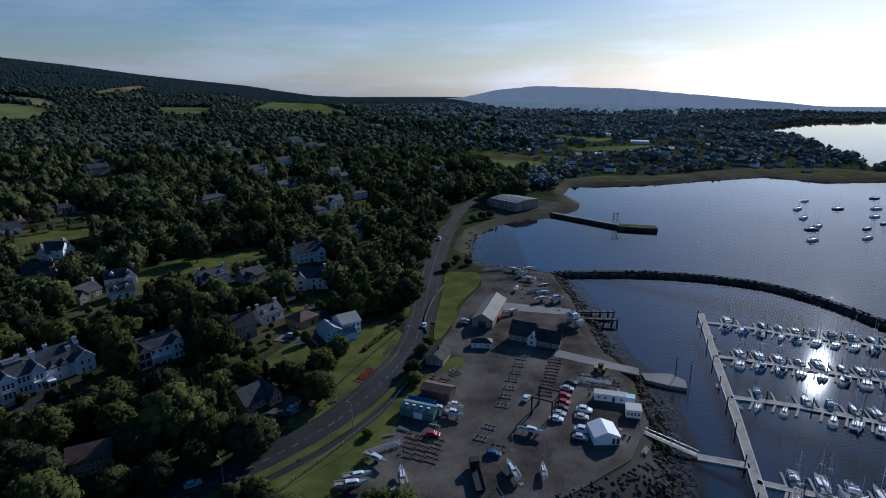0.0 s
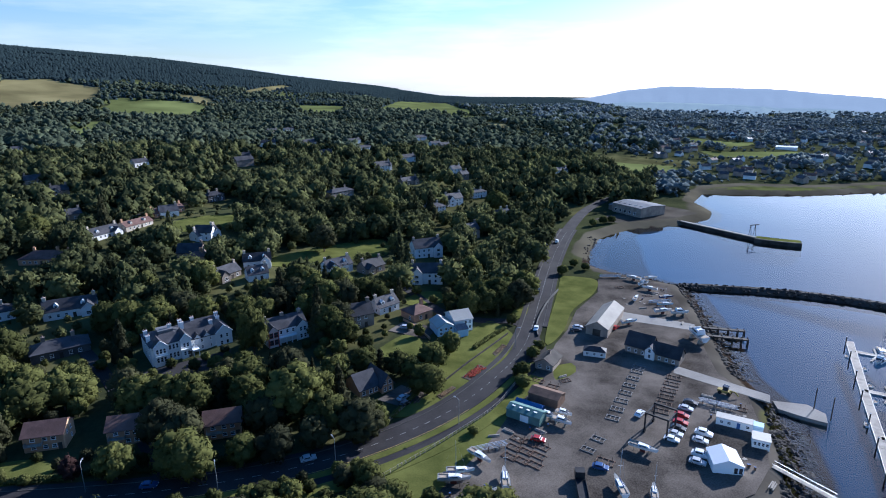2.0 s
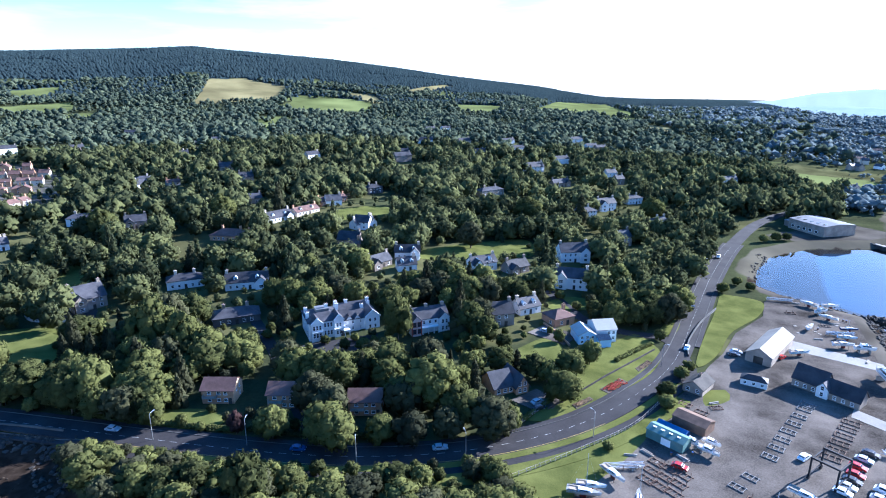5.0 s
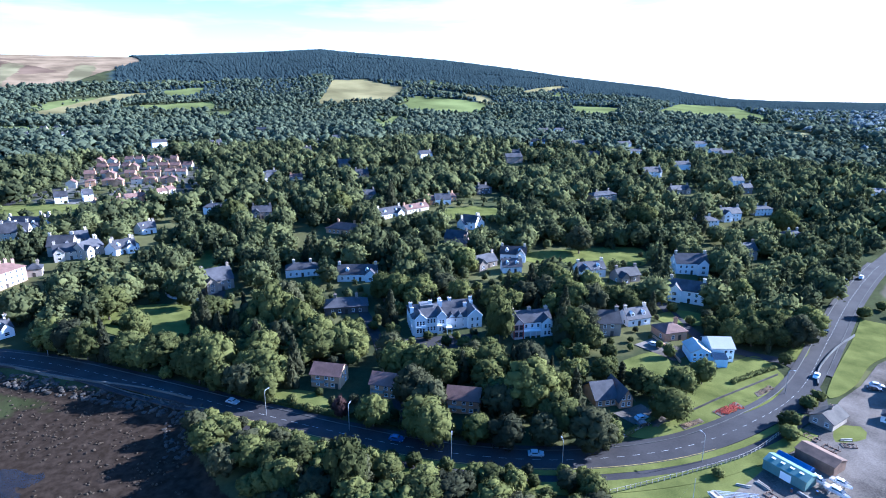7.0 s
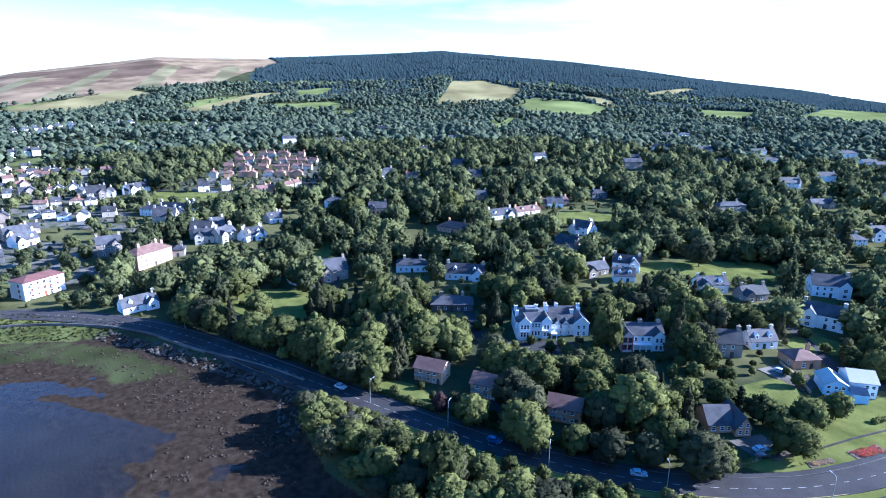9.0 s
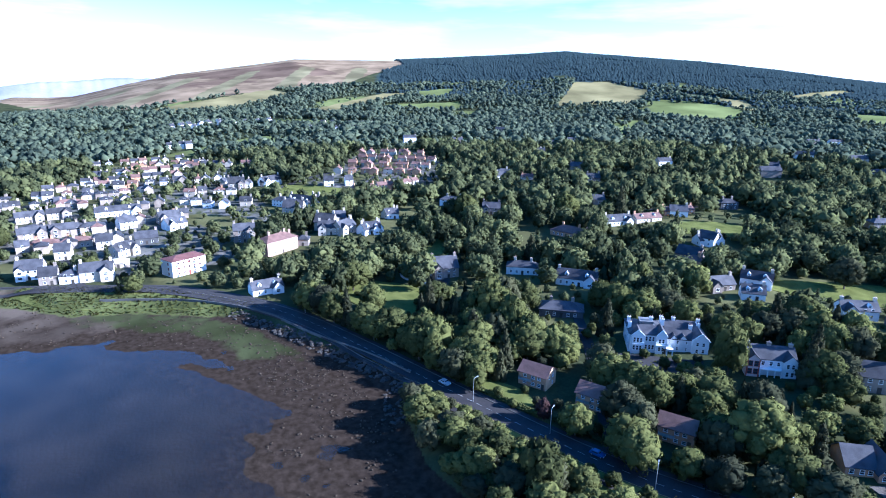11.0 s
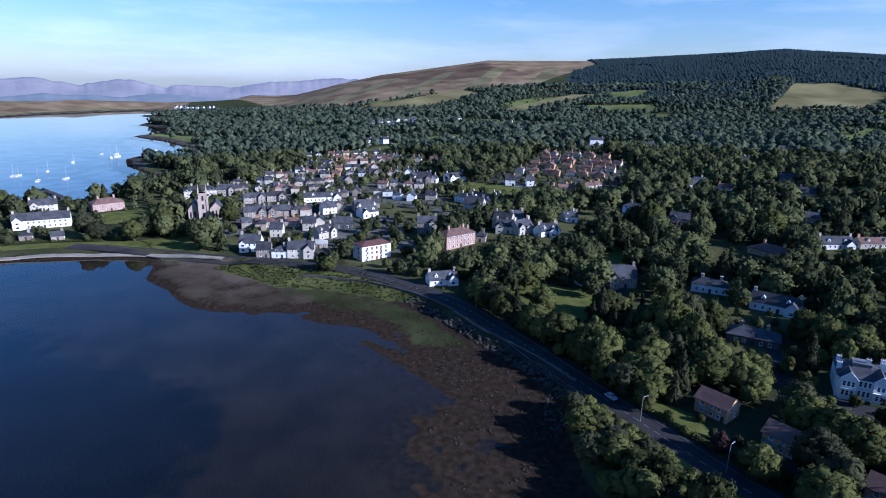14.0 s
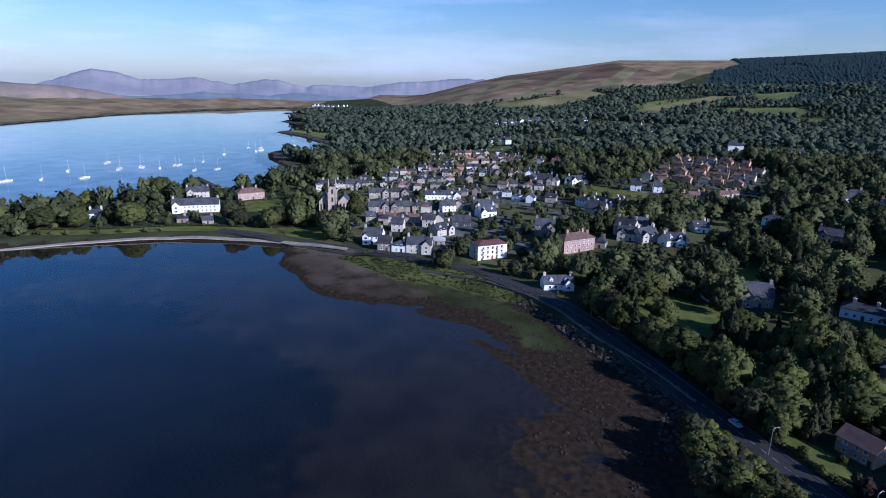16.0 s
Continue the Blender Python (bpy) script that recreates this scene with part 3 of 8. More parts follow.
FIELDS = {
    "field": [[(32, 771), (90, 788), (142, 722), (106, 692), (74, 672)], [(-1040, 1406), (-944, 1379), (-847, 1267), (-901, 1210)], [(-1060, 1159), (-1119, 1334), (-1033, 1440), (-886, 1395), (-869, 1236), (-955, 1160)],
              [(-1494, 667), (-1461, 894), (-1336, 815), (-1432, 644)], [(-1693, 879), (-1659, 1001), (-1557, 886), (-1594, 825)], [(-513, 1539), (-565, 1955), (-436, 2136), (-233, 1654), (-279, 1442), (-445, 1548)],
              [(-737, 1543), (-654, 1625), (-590, 1468), (-661, 1420)], [(190, 900), (330, 930), (320, 870), (200, 850)], [(195, 1060), (312, 1056), (262, 974), (190, 982)], [(-735, 1577), (-619, 1632), (-563, 1417), (-650, 1430)]],
    "pasture": [[(-181, 1252), (-122, 1185), (-92, 1042), (-136, 1057)], [(-997, 1711), (-1007, 2007), (-953, 1989), (-940, 1650)], [(-1250, 1429), (-1189, 1495), (-1020, 1548), (-887, 1419), (-1038, 1469)], [(-1250, -930), (-1560, -905), (-1700, -1010), (-1300, -1060)], [(-1640, -905), (-1900, -810), (-2050, -900), (-1800, -1000)], [(-1234, 1050), (-1488, 1344), (-1416, 1427), (-1266, 1439), (-1123, 1241), (-1183, 1168)], [(-1678, 56), (-1902, 455), (-1738, 515), (-1581, 173)], [(-1448, 434), (-1692, 757), (-1665, 854), (-1592, 759), (-1389, 483)]],
    "moor": [[(-1750, -1000), (-1350, -1050), (-1500, -1500), (-2200, -1500), (-2500, -1150)], [(-1962, -120), (-1750, 60), (-1900, 480), (-1850, 640), (-2250, 1100), (-3600, 1600), (-4600, 500), (-4000, -700)]],
}
TOWN = [(-420, -90), (-345, -40), (-325, 10), (-330, 60), (-420, 110), (-520, 110), (-700, 140), (-800, 60), (-780, -10), (-560, -70)]
ESTATE = [(-540, 150), (-470, 180), (-455, 250), (-540, 330), (-690, 350), (-690, 260), (-580, 190)]
ROAD_BANK = [(-46, 122), (-12, 178), (-3, 215), (2, 250), (20, 292), (24, 310), (8, 330), (-2, 300), (-6, 230), (-14, 195), (-30, 155), (-50, 130)]
SHORE_SIDE = [(-178, 74), (-153, 88), (-122, 97), (-98, 105), (-78, 114), (-59, 126), (-42, 142), (-29, 160), (20, 120), (20, 60), (-150, 40)]
WORKS_YARD = [(20, 440), (58, 425), (98, 448), (112, 482), (84, 505), (56, 484)]
STRAND = [(96, 478), (114, 478), (124, 500), (118, 540), (134, 578), (225, 586), (290, 612), (360, 632), (400, 590), (470, 592), (560, 552), (600, 580), (520, 640), (470, 680), (373, 698), (294, 665), (243, 644), (180, 645), (130, 622), (106, 560)]
MARSH = [(-339, -41), (-316, 1), (-291, 28), (-269, 47), (-254, 55), (-257, 36), (-280, 2), (-287, -23), (-303, -38), (-325, -62)]
LANE_SIDE = [(-128, 116), (-120, 124), (-132, 140), (-148, 158), (-158, 162), (-150, 142), (-136, 124)]
SHORE_ALGAE = [(150, 598), (190, 600), (228, 602), (240, 615), (200, 622), (160, 612)]
SPIT = [(-368, -128), (-470, -100), (-545, -140), (-530, -235), (-400, -275), (-375, -230)]
BEND = [(-24, 152), (-10, 152), (-6, 176), (-18, 178)]
SEAWARD_STRIP = [(-7, 225), (25, 225), (30, 330), (40, 400), (60, 440), (34, 520), (22, 484), (4, 410), (-5, 340)]
CLEARINGS = [(LANE_SIDE, 0), (SEAWARD_STRIP, 1), (BEND, 1), (WORKS_YARD, 2), (STRAND, 0), (LAWNS["roadside"], 5), (LAWNS["corner"], 4), (LAWNS["villa"], 2), (YARD, 3), (ROAD_BANK, 0), (SHORE_SIDE, 0)] + [(ring, -1.0) for ring in LAWNS.values()] + [(ring, 2) for rings in FIELDS.values() for ring in rings] + [([(-140, 66), (-95, 60), (20, 96), (60, 118), (15, 114), (-30, 116), (-46, 122)], -1)]


# houses: x, y of the front, turn, width, depth, wall height, kind
GARDEN_HOUSES = [
    (-77, 207, 41, 10, 9, 5.5, "S"),
    (-71, 225, 57, 11, 8, 3.2, "W"),
    (-55, 221, 54, 10, 9, 3.4, "B"),
    (-65, 269, 12, 16, 9, 6.0, "W"),
    (-75, 317, 36, 17, 10, 6.2, "W"),
    (-112, 272, 53, 15, 8, 4.2, "W"),
    (-95, 279, 59, 13, 8, 3.5, "S"),
    (-233, 183, 50, 17, 9, 4.0, "W"),
    (-205, 195, 40, 20, 9, 3.8, "W"),
    (-180, 164, 48, 19, 10, 3.2, "D"),
    (-250, 146, 76, 14, 12, 5.5, "S"),
    (-271, 59, 95, 15, 8, 3.2, "W"),
]
HILL_BUNGALOWS = [
    (-273, 248, 17, 24, 12, 3.2, "B"),
    (-275, 298, 79, 20, 9, 3.2, "W"),
    (-270, 321, 80, 21, 9, 3, "R"),
    (-273, 356, 78, 26, 9, 3, "B"),
    (-194, 268, 20, 9, 8, 3, "B"),
    (-212, 309, 74, 16, 8, 3.5, "W"),
    (-156, 266, 30, 14, 8, 4, "W"),
    (-146, 249, 43, 10, 8, 3.4, "W"),
    (-161, 248, 73, 14, 8, 3.4, "S"),
    (-458, 332, 79, 15, 9, 3, "W"),
    (-349, 242, 55, 13, 9, 5, "S"),
    (-441, 347, 63, 11, 8, 3, "R"),
]
HILL_VILLAS = [
    (-416, 510, 74, 16, 9, 5, "W"),
    (-329, 557, 59, 20, 10, 7, "S"),
    (-382, 705, 28, 32, 10, 5, "W"),
    (-333, 730, 65, 34, 10, 6, "K"),
    (-294, 795, 60, 23, 8, 5, "W"),
    (-281, 662, 23, 12, 8, 5, "W"),
    (-257, 733, 59, 24, 8, 4, "W"),
    (-188, 595, 57, 27, 10, 6, "W"),
    (-179, 664, 55, 19, 9, 6, "W"),
    (-215, 874, 54, 30, 9, 5, "W"),
    (-181, 821, 52, 18, 8, 4, "W"),
    (-166, 813, 52, 17, 8, 4, "S"),
]
SLOPE_VILLAS = [
    (-183, 459, 62, 24, 9, 5, "S"),
    (-95, 428, 53, 20, 10, 5, "W"),
    (-86, 462, 51, 16, 9, 6, "W"),
    (-71, 498, 48, 15, 8, 5, "W"),
    (-41, 433, 45, 12, 8, 5, "W"),
    (-56, 369, 49, 9, 9, 6, "S"),
    (-3, 646, 40, 19, 8, 5, "W"),
    (-143, 533, 55, 19, 8, 4, "S"),
    (-442, 409, 46, 13, 9, 6, "S"),
    (-392, 385, 58, 12, 9, 5, "S"),
    (-268, 406, 65, 14, 9, 5, "D"),
    (-556, 453, 86, 11, 8, 4, "W"),
]
FAR_VILLAS = [
    (-477, 903, 68, 30, 9, 6, "S"),
    (-472, 955, 66, 30, 9, 5, "W"),
    (-844, 599, 39, 30, 9, 6, "S"),
    (-757, 379, 73, 18, 9, 7, "W"),
    (-692, 421, 84, 15, 9, 6, "S"),
    (-613, 556, 66, 12, 8, 5, "W"),
    (-620, 527, 39, 34, 7, 3, "W"),
    (-111, 605, 50, 12, 8, 6, "W"),
    (-97, 575, 50, 9, 8, 6, "S"),
    (-328, 330, 59, 9, 8, 4, "S"),
    (-540, 1416, 60, 30, 9, 4, "W"),
    (-510, 1480, 59, 30, 9, 4, "W"),
]
SHORE_STREET = [
    (-348, -43, 82, 12, 10, 5.5, "W"),
    (-334, -34, 85, 8, 9, 5, "S"),
    (-332, -25, 79, 9, 8, 4.2, "W"),
    (-330, -13, 85, 15, 9, 5.6, "K"),
    (-410, -41, 82, 16, 8, 4, "R"),
    (-408, -24, 86, 17, 8, 4, "R"),
    (-381, -30, 83, 8, 9, 5.5, "K"),
    (-396, -9, 84, 9, 9, 5.5, "K"),
    (-374, 3, 130, 14, 9, 4.5, "K"),
    (-350, -3, 90, 11, 7, 2.8, "G"),
    (-396, 14, 88, 13, 9, 4, "D"),
]
TERRACES = [
    (-436, -48, 102, 16, 8, 5, "S"),
    (-437, -31, 94, 16, 8, 5, "S"),
    (-437, -15, 97, 15, 8, 5, "S"),
    (-479, 1, 95, 30, 8, 4, "W"),
    (-483, -53, 105, 17, 7, 5, "S"),
    (-486, -36, 94, 15, 7, 5, "S"),
    (-457, -49, 101, 10, 6, 3, "W"),
    (-439, 6, 108, 11, 9, 5, "W"),
    (-440, 32, 103, 14, 9, 5, "S"),
    (-423, 35, 114, 14, 9, 4, "W"),
    (-523, -31, 104, 18, 8, 4.5, "P"),
]
BIG_BLOCKS = [
    (-322, 30, 114, 19, 11, 8.5, "F"),
    (-338, 84, 116, 23, 11, 8, "P"),
    (-369, 68, 80, 13, 9, 8, "S"),
    (-450, 113, 36, 20, 9, 5, "W"),
    (-442, 124, 34, 25, 12, 4, "W"),
    (-360, 120, 67, 14, 9, 5, "K"),
    (-355, 132, 109, 13, 9, 5.5, "K"),
    (-348, 147, 107, 15, 9, 3.5, "W"),
    (-534, 95, 80, 14, 12, 6, "S"),
    (-540, 129, 117, 21, 9, 5, "W"),
    (-378, 175, 104, 10, 8, 3.5, "W"),
]
VILLAGE_SQUARE = [
    (-516, -100, 101, 26, 12, 7, "K"),
    (-522, -80, 95, 14, 9, 6, "S"),
    (-427, -185, 106, 33, 10, 6, "W"),
    (-485, -207, 113, 18, 9, 5, "K"),
    (-480, -160, 122, 22, 12, 6, "P"),
    (-402, -246, 110, 14, 9, 3.4, "W"),
    (-394, -181, 109, 7, 6, 3, "S"),
    (-391, -162, 108, 7, 6, 3, "S"),
    (-345, 88, 86, 11, 10, 6, "P"),
    (-345, 98, 66, 7, 8, 4, "S"),
]
EAST_BLOCKS = [
    (-425, 114, 60, 15, 12, 5, "K"),
    (-371, 120, 54, 13, 12, 6, "K"),
    (-380, 135, 78, 9, 10, 5, "K"),
    (-361, 134, 83, 9, 9, 6, "K"),
    (-347, 145, 70, 12, 9, 4, "W"),
    (-387, 231, 47, 21, 9, 5, "W"),
    (-448, 137, 33, 12, 9, 5, "W"),
    (-376, 174, 74, 9, 8, 4, "W"),
]
FAR_EDGE = [
    (-269, 350, 49, 12, 9, 4, "W"),
    (-200, 271, 17, 13, 10, 4, "S"),
    (-213, 304, 14, 10, 9, 5, "W"),
    (-348, 587, 44, 15, 9, 6, "S"),
    (-386, 712, 57, 17, 9, 4, "W"),
    (-285, 664, 36, 13, 8, 4, "W"),
    (-191, 596, 24, 17, 9, 5, "W"),
    (-473, 342, 65, 14, 8, 4, "W"),
    (-554, 454, 57, 10, 8, 4, "W"),
    (-443, 410, 35, 16, 8, 5, "S"),
]

build_ground()


def fill(name, ring, mat, lift=0.15, flat=False, skirt=0.5):
    """A flat-lying patch with a low edge, draped on the land."""
    r = np.array(ring, float)
    bm = bmesh.new()
    z = land(r[:, 0], r[:, 1])
    z = (np.full(len(z), z.max()) if flat else z) + lift
    top = [bm.verts.new((*p, h)) for p, h in zip(r, z)]
    low = [bm.verts.new((*p, h - skirt)) for p, h in zip(r, z)]
    bm.faces.new(top)
    for i in range(len(top)):
        bm.faces.new((top[i - 1], low[i - 1], low[i], top[i]))
    bmesh.ops.triangulate(bm, faces=[f for f in bm.faces if len(f.verts) > 4])
    bmesh.ops.recalc_face_normals(bm, faces=bm.faces)
    me = bpy.data.meshes.new(name)
    bm.to_mesh(me)
    bm.free()
    me.materials.append(mat)
    return new(name, me)


tagged(fill("boatyard_surface", YARD, GRAVEL, 0.15, True), "worn dark grey gravel boatyard hardstanding", "yard", kind="structure")
for ring in LAWNS.values():
    tagged(fill("lawn", smooth_line(list(ring) + [ring[0]], 3.0)[:-1], LAWN, 0.2), "mown bright green grass lawn", "lawn", kind="structure")



# ---- far hills beyond the water ----
def far_range(name, turns, rises, reach, mat, label, rough):
    """A distant range of hills: a ridge with a front slope and a back, heights by direction."""
    g = np.random.default_rng(len(turns))
    a = np.arange(turns[0], turns[-1], 0.12)
    e = np.interp(a, turns, rises)
    ragged = sum(np.interp(a, np.arange(turns[0] - 1, turns[-1] + 2, p), g.normal(0, rough * p ** 0.8, len(np.arange(turns[0] - 1, turns[-1] + 2, p)))) for p in (0.35, 0.8, 1.9))
    top = EYE_HEIGHT + reach * np.tan(np.radians(e + ragged))
    rows = []
    for share, back, wob in ((0.0, -650, 0), (0.28, -450, 4), (0.5, -300, 6), (0.72, -180, 5), (0.88, -70, 3), (1.0, 0, 0), (0.0, 120, 0)):
        r = reach + back
        z = -5 + (top + 5) * share + wob * np.interp(a, np.arange(turns[0], turns[-1] + 1, 0.7), g.normal(0, 1, len(np.arange(turns[0], turns[-1] + 1, 0.7))))
        rows.append(np.stack([-np.sin(np.radians(a)) * r, np.cos(np.radians(a)) * r, z], 1))
    v, n = np.concatenate(rows), len(a)
    f = np.array([[k * n + i, k * n + i + 1, (k + 1) * n + i + 1, (k + 1) * n + i] for k in range(len(rows) - 1) for i in range(n - 1)])
    ob = new(name, mesh_from(name, v, f, True))
    ob.data.materials.append(mat)
    tagged(ob, label, "hills", kind="structure")


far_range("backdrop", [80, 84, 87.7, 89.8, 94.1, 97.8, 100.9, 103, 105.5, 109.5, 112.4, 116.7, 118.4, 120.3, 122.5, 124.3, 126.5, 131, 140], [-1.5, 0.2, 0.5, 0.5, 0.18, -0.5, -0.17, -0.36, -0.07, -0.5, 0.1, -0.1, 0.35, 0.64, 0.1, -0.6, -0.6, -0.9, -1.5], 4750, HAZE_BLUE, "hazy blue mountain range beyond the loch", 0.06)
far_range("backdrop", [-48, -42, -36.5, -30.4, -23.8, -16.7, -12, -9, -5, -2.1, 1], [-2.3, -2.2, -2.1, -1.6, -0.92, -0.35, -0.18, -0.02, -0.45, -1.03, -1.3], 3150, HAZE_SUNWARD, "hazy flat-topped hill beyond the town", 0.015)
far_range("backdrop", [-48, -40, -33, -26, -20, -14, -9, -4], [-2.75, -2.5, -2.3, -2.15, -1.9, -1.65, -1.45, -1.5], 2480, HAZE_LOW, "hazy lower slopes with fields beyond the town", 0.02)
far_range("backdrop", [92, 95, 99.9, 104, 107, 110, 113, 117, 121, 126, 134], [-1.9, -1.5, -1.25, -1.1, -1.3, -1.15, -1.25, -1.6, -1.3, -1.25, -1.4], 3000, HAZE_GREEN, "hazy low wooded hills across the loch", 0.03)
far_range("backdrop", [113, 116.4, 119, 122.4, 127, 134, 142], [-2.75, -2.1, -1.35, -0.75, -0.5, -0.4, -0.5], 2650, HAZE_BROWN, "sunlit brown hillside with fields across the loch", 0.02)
for name, pts, w0, w1, label in (("beach", [(-300, -420), (-318, -300), (-346, -221), (-360, -174), (-360, -132), (-352, -90), (-340, -56)], -3.0, 6.0, "pale shingle beach along the spit"),):
    tagged(strip(name, smooth_line(pts), w0, w1, 0.12, BEACH, 0.6), label, "beach", kind="structure")


# ---- making things ----
def raw(verts, faces, mat, smooth=False):
    me = bpy.data.meshes.new("shape")
    me.from_pydata([tuple(v) for v in verts], [], [tuple(f) for f in faces])
    me.materials.append(mat)
    if smooth:
        me.shade_smooth()
    return me


def boxes(items, mat):
    """Several boxes (x0, y0, z0, x1, y1, z1) in one mesh."""
    v, f = [], []
    for x0, y0, z0, x1, y1, z1 in items:
        n = len(v)
        v += [(x0, y0, z0), (x1, y0, z0), (x1, y1, z0), (x0, y1, z0), (x0, y0, z1), (x1, y0, z1), (x1, y1, z1), (x0, y1, z1)]
        f += [(n, n + 3, n + 2, n + 1), (n + 4, n + 5, n + 6, n + 7), (n, n + 1, n + 5, n + 4), (n + 1, n + 2, n + 6, n + 5), (n + 2, n + 3, n + 7, n + 6), (n + 3, n, n + 4, n + 7)]
    return raw(v, f, mat)


def rod(points, radius, mat, sides=6, taper=1.0):
    """A round bar along points."""
    v, f = [], []
    pts = [Vector(p) for p in points]
    for k, p in enumerate(pts):
        d = (pts[min(k + 1, len(pts) - 1)] - pts[max(k - 1, 0)]).normalized()
        a = d.orthogonal().normalized()
        b = d.cross(a)
        r = radius * (1 + (taper - 1) * k / max(1, len(pts) - 1))
        v += [p + (a * math.cos(6.2832 * s / sides) + b * math.sin(6.2832 * s / sides)) * r for s in range(sides)]
    for k in range(len(pts) - 1):
        f += [(k * sides + s, k * sides + (s + 1) % sides, (k + 1) * sides + (s + 1) % sides, (k + 1) * sides + s) for s in range(sides)]
    f += [tuple(range(sides))[::-1], tuple(range((len(pts) - 1) * sides, len(pts) * sides))]
    return raw(v, f, mat)


def thing(name, x, y, turn=0.0, z=None, label="", category="", group=""):
    ob = new(name)
    ob.empty_display_size = 0.5
    ob.matrix_world = pose(x, y, land_at(x, y) if z is None else z, 0, 0, turn)
    return tagged(ob, label, category, group)


def part(name, me, parent, at=(0, 0, 0), turn=0.0, label=""):
    me.name = name if me.name == "shape" else me.name
    ob = new(name, me)
    ob.parent = parent
    ob.matrix_local = pose(*at, 0, 0, turn)
    return tagged(ob, label)


def ico(level):
    bm = bmesh.new()
    bmesh.ops.create_icosphere(bm, subdivisions=level, radius=1)
    v = np.array([p.co for p in bm.verts])
    f = np.array([[p.index for p in q.verts] for q in bm.faces])
    bm.free()
    return v, f


ICO = {n: ico(n) for n in (1, 2)}
ICO[0] = (np.array([(1, 0, 0), (0, 1, 0), (-1, 0, 0), (0, -1, 0), (0, 0, 1), (0, 0, -1)], float), np.array([(0, 1, 4), (1, 2, 4), (2, 3, 4), (3, 0, 4), (1, 0, 5), (2, 1, 5), (3, 2, 5), (0, 3, 5)]))


SHARED = {}


def shared(key, make):
    """One mesh for all alike pieces."""
    if key not in SHARED:
        SHARED[key] = make()
    return SHARED[key]


def far_window(w, h, trim):
    """A small window as one piece: a raised frame round a set-back pane."""
    a, c = w / 2, w / 2 - 0.13
    v = [(-a, 0.04, 0), (a, 0.04, 0), (a, 0.04, h), (-a, 0.04, h), (-a, -0.08, 0), (a, -0.08, 0), (a, -0.08, h), (-a, -0.08, h), (-c, -0.08, 0.13), (c, -0.08, 0.13), (c, -0.08, h - 0.13), (-c, -0.08, h - 0.13),
         (-c, -0.02, 0.13), (c, -0.02, 0.13), (c, -0.02, h - 0.13), (-c, -0.02, h - 0.13)]
    ring = [(k, (k + 1) % 4) for k in range(4)]
    f = [(p, q, 4 + q, 4 + p) for p, q in ring] + [(4 + p, 4 + q, 8 + q, 8 + p) for p, q in ring] + [(8 + p, 8 + q, 12 + q, 12 + p) for p, q in ring] + [(12, 13, 14, 15)]
    me = raw(v, f, trim)
    me.materials.append(GLASS)
    me.polygons[-1].material_index = 1
    return me


def window(parent, x, y, z, w, h, turn=0.0, trim=None):
    """A framed window standing 6 cm proud of its wall: frame, crossbar, sill and dark panes. Faces -y before its turn."""
    trim = trim or WHITE_PAINT
    frame_mesh = shared(("frame", w, h, trim.name), lambda: boxes([(-w / 2, -0.06, 0, -w / 2 + 0.1, 0.04, h), (w / 2 - 0.1, -0.06, 0, w / 2, 0.04, h), (-w / 2 + 0.1, -0.06, h - 0.1, w / 2 - 0.1, 0.04, h),
                                                                  (-w / 2 - 0.08, -0.14, -0.08, w / 2 + 0.08, 0.04, 0.08), (-w / 2 + 0.1, -0.05, h * 0.5 - 0.04, w / 2 - 0.1, 0.04, h * 0.5 + 0.04)], trim))
    pane_mesh = shared(("pane", w, h), lambda: boxes([(-w / 2 + 0.1, -0.025, 0.08, w / 2 - 0.1, 0.03, h - 0.1)], GLASS))
    where = parent.matrix_world.translation
    if where.length > 340:      # far off: frame and pane in one
        both = shared(("win", w, h, trim.name), lambda: far_window(w, h, trim))
        return part("window", both, parent, (x, y, z), turn)
    ob = part("window", frame_mesh, parent, (x, y, z), turn)
    part("pane", pane_mesh, ob)
    return ob


def gable_roof(w, d, z, rise, over, mat, thick=0.22):
    """A pitched roof with its ridge along x, on walls w by d from y = 0 back."""
    v, f = [], []
    x0, x1 = -w / 2 - over, w / 2 + over
    drop = rise * over / (d / 2)
    for lift in (0, thick):
        v += [(x0, -over, z - drop + lift), (x1, -over, z - drop + lift), (x1, d / 2, z + rise + lift), (x0, d / 2, z + rise + lift), (x1, d + over, z - drop + lift), (x0, d + over, z - drop + lift)]
    f = [(6, 7, 8, 9), (9, 8, 10, 11), (0, 3, 2, 1), (3, 5, 4, 2), (0, 1, 7, 6), (4, 5, 11, 10), (1, 2, 8, 7), (2, 4, 10, 8), (3, 0, 6, 9), (5, 3, 9, 11)]
    return raw(v, f, mat)


def hip_roof(w, d, z, rise, over, mat, thick=0.2):
    x0, x1, y0, y1 = -w / 2 - over, w / 2 + over, -over, d + over
    run = min(d / 2 + over, w / 2 + over - 0.3)
    v = [(x0, y0, z), (x1, y0, z), (x1, y1, z), (x0, y1, z), (x0, y0, z + thick), (x1, y0, z + thick), (x1, y1, z + thick), (x0, y1, z + thick), (x0 + run, d / 2, z + rise), (x1 - run, d / 2, z + rise)]
    f = [(0, 3, 2, 1), (0, 1, 5, 4), (1, 2, 6, 5), (2, 3, 7, 6), (3, 0, 4, 7), (4, 5, 9, 8), (5, 6, 9), (6, 7, 8, 9), (7, 4, 8)]
    return raw(v, f, mat)


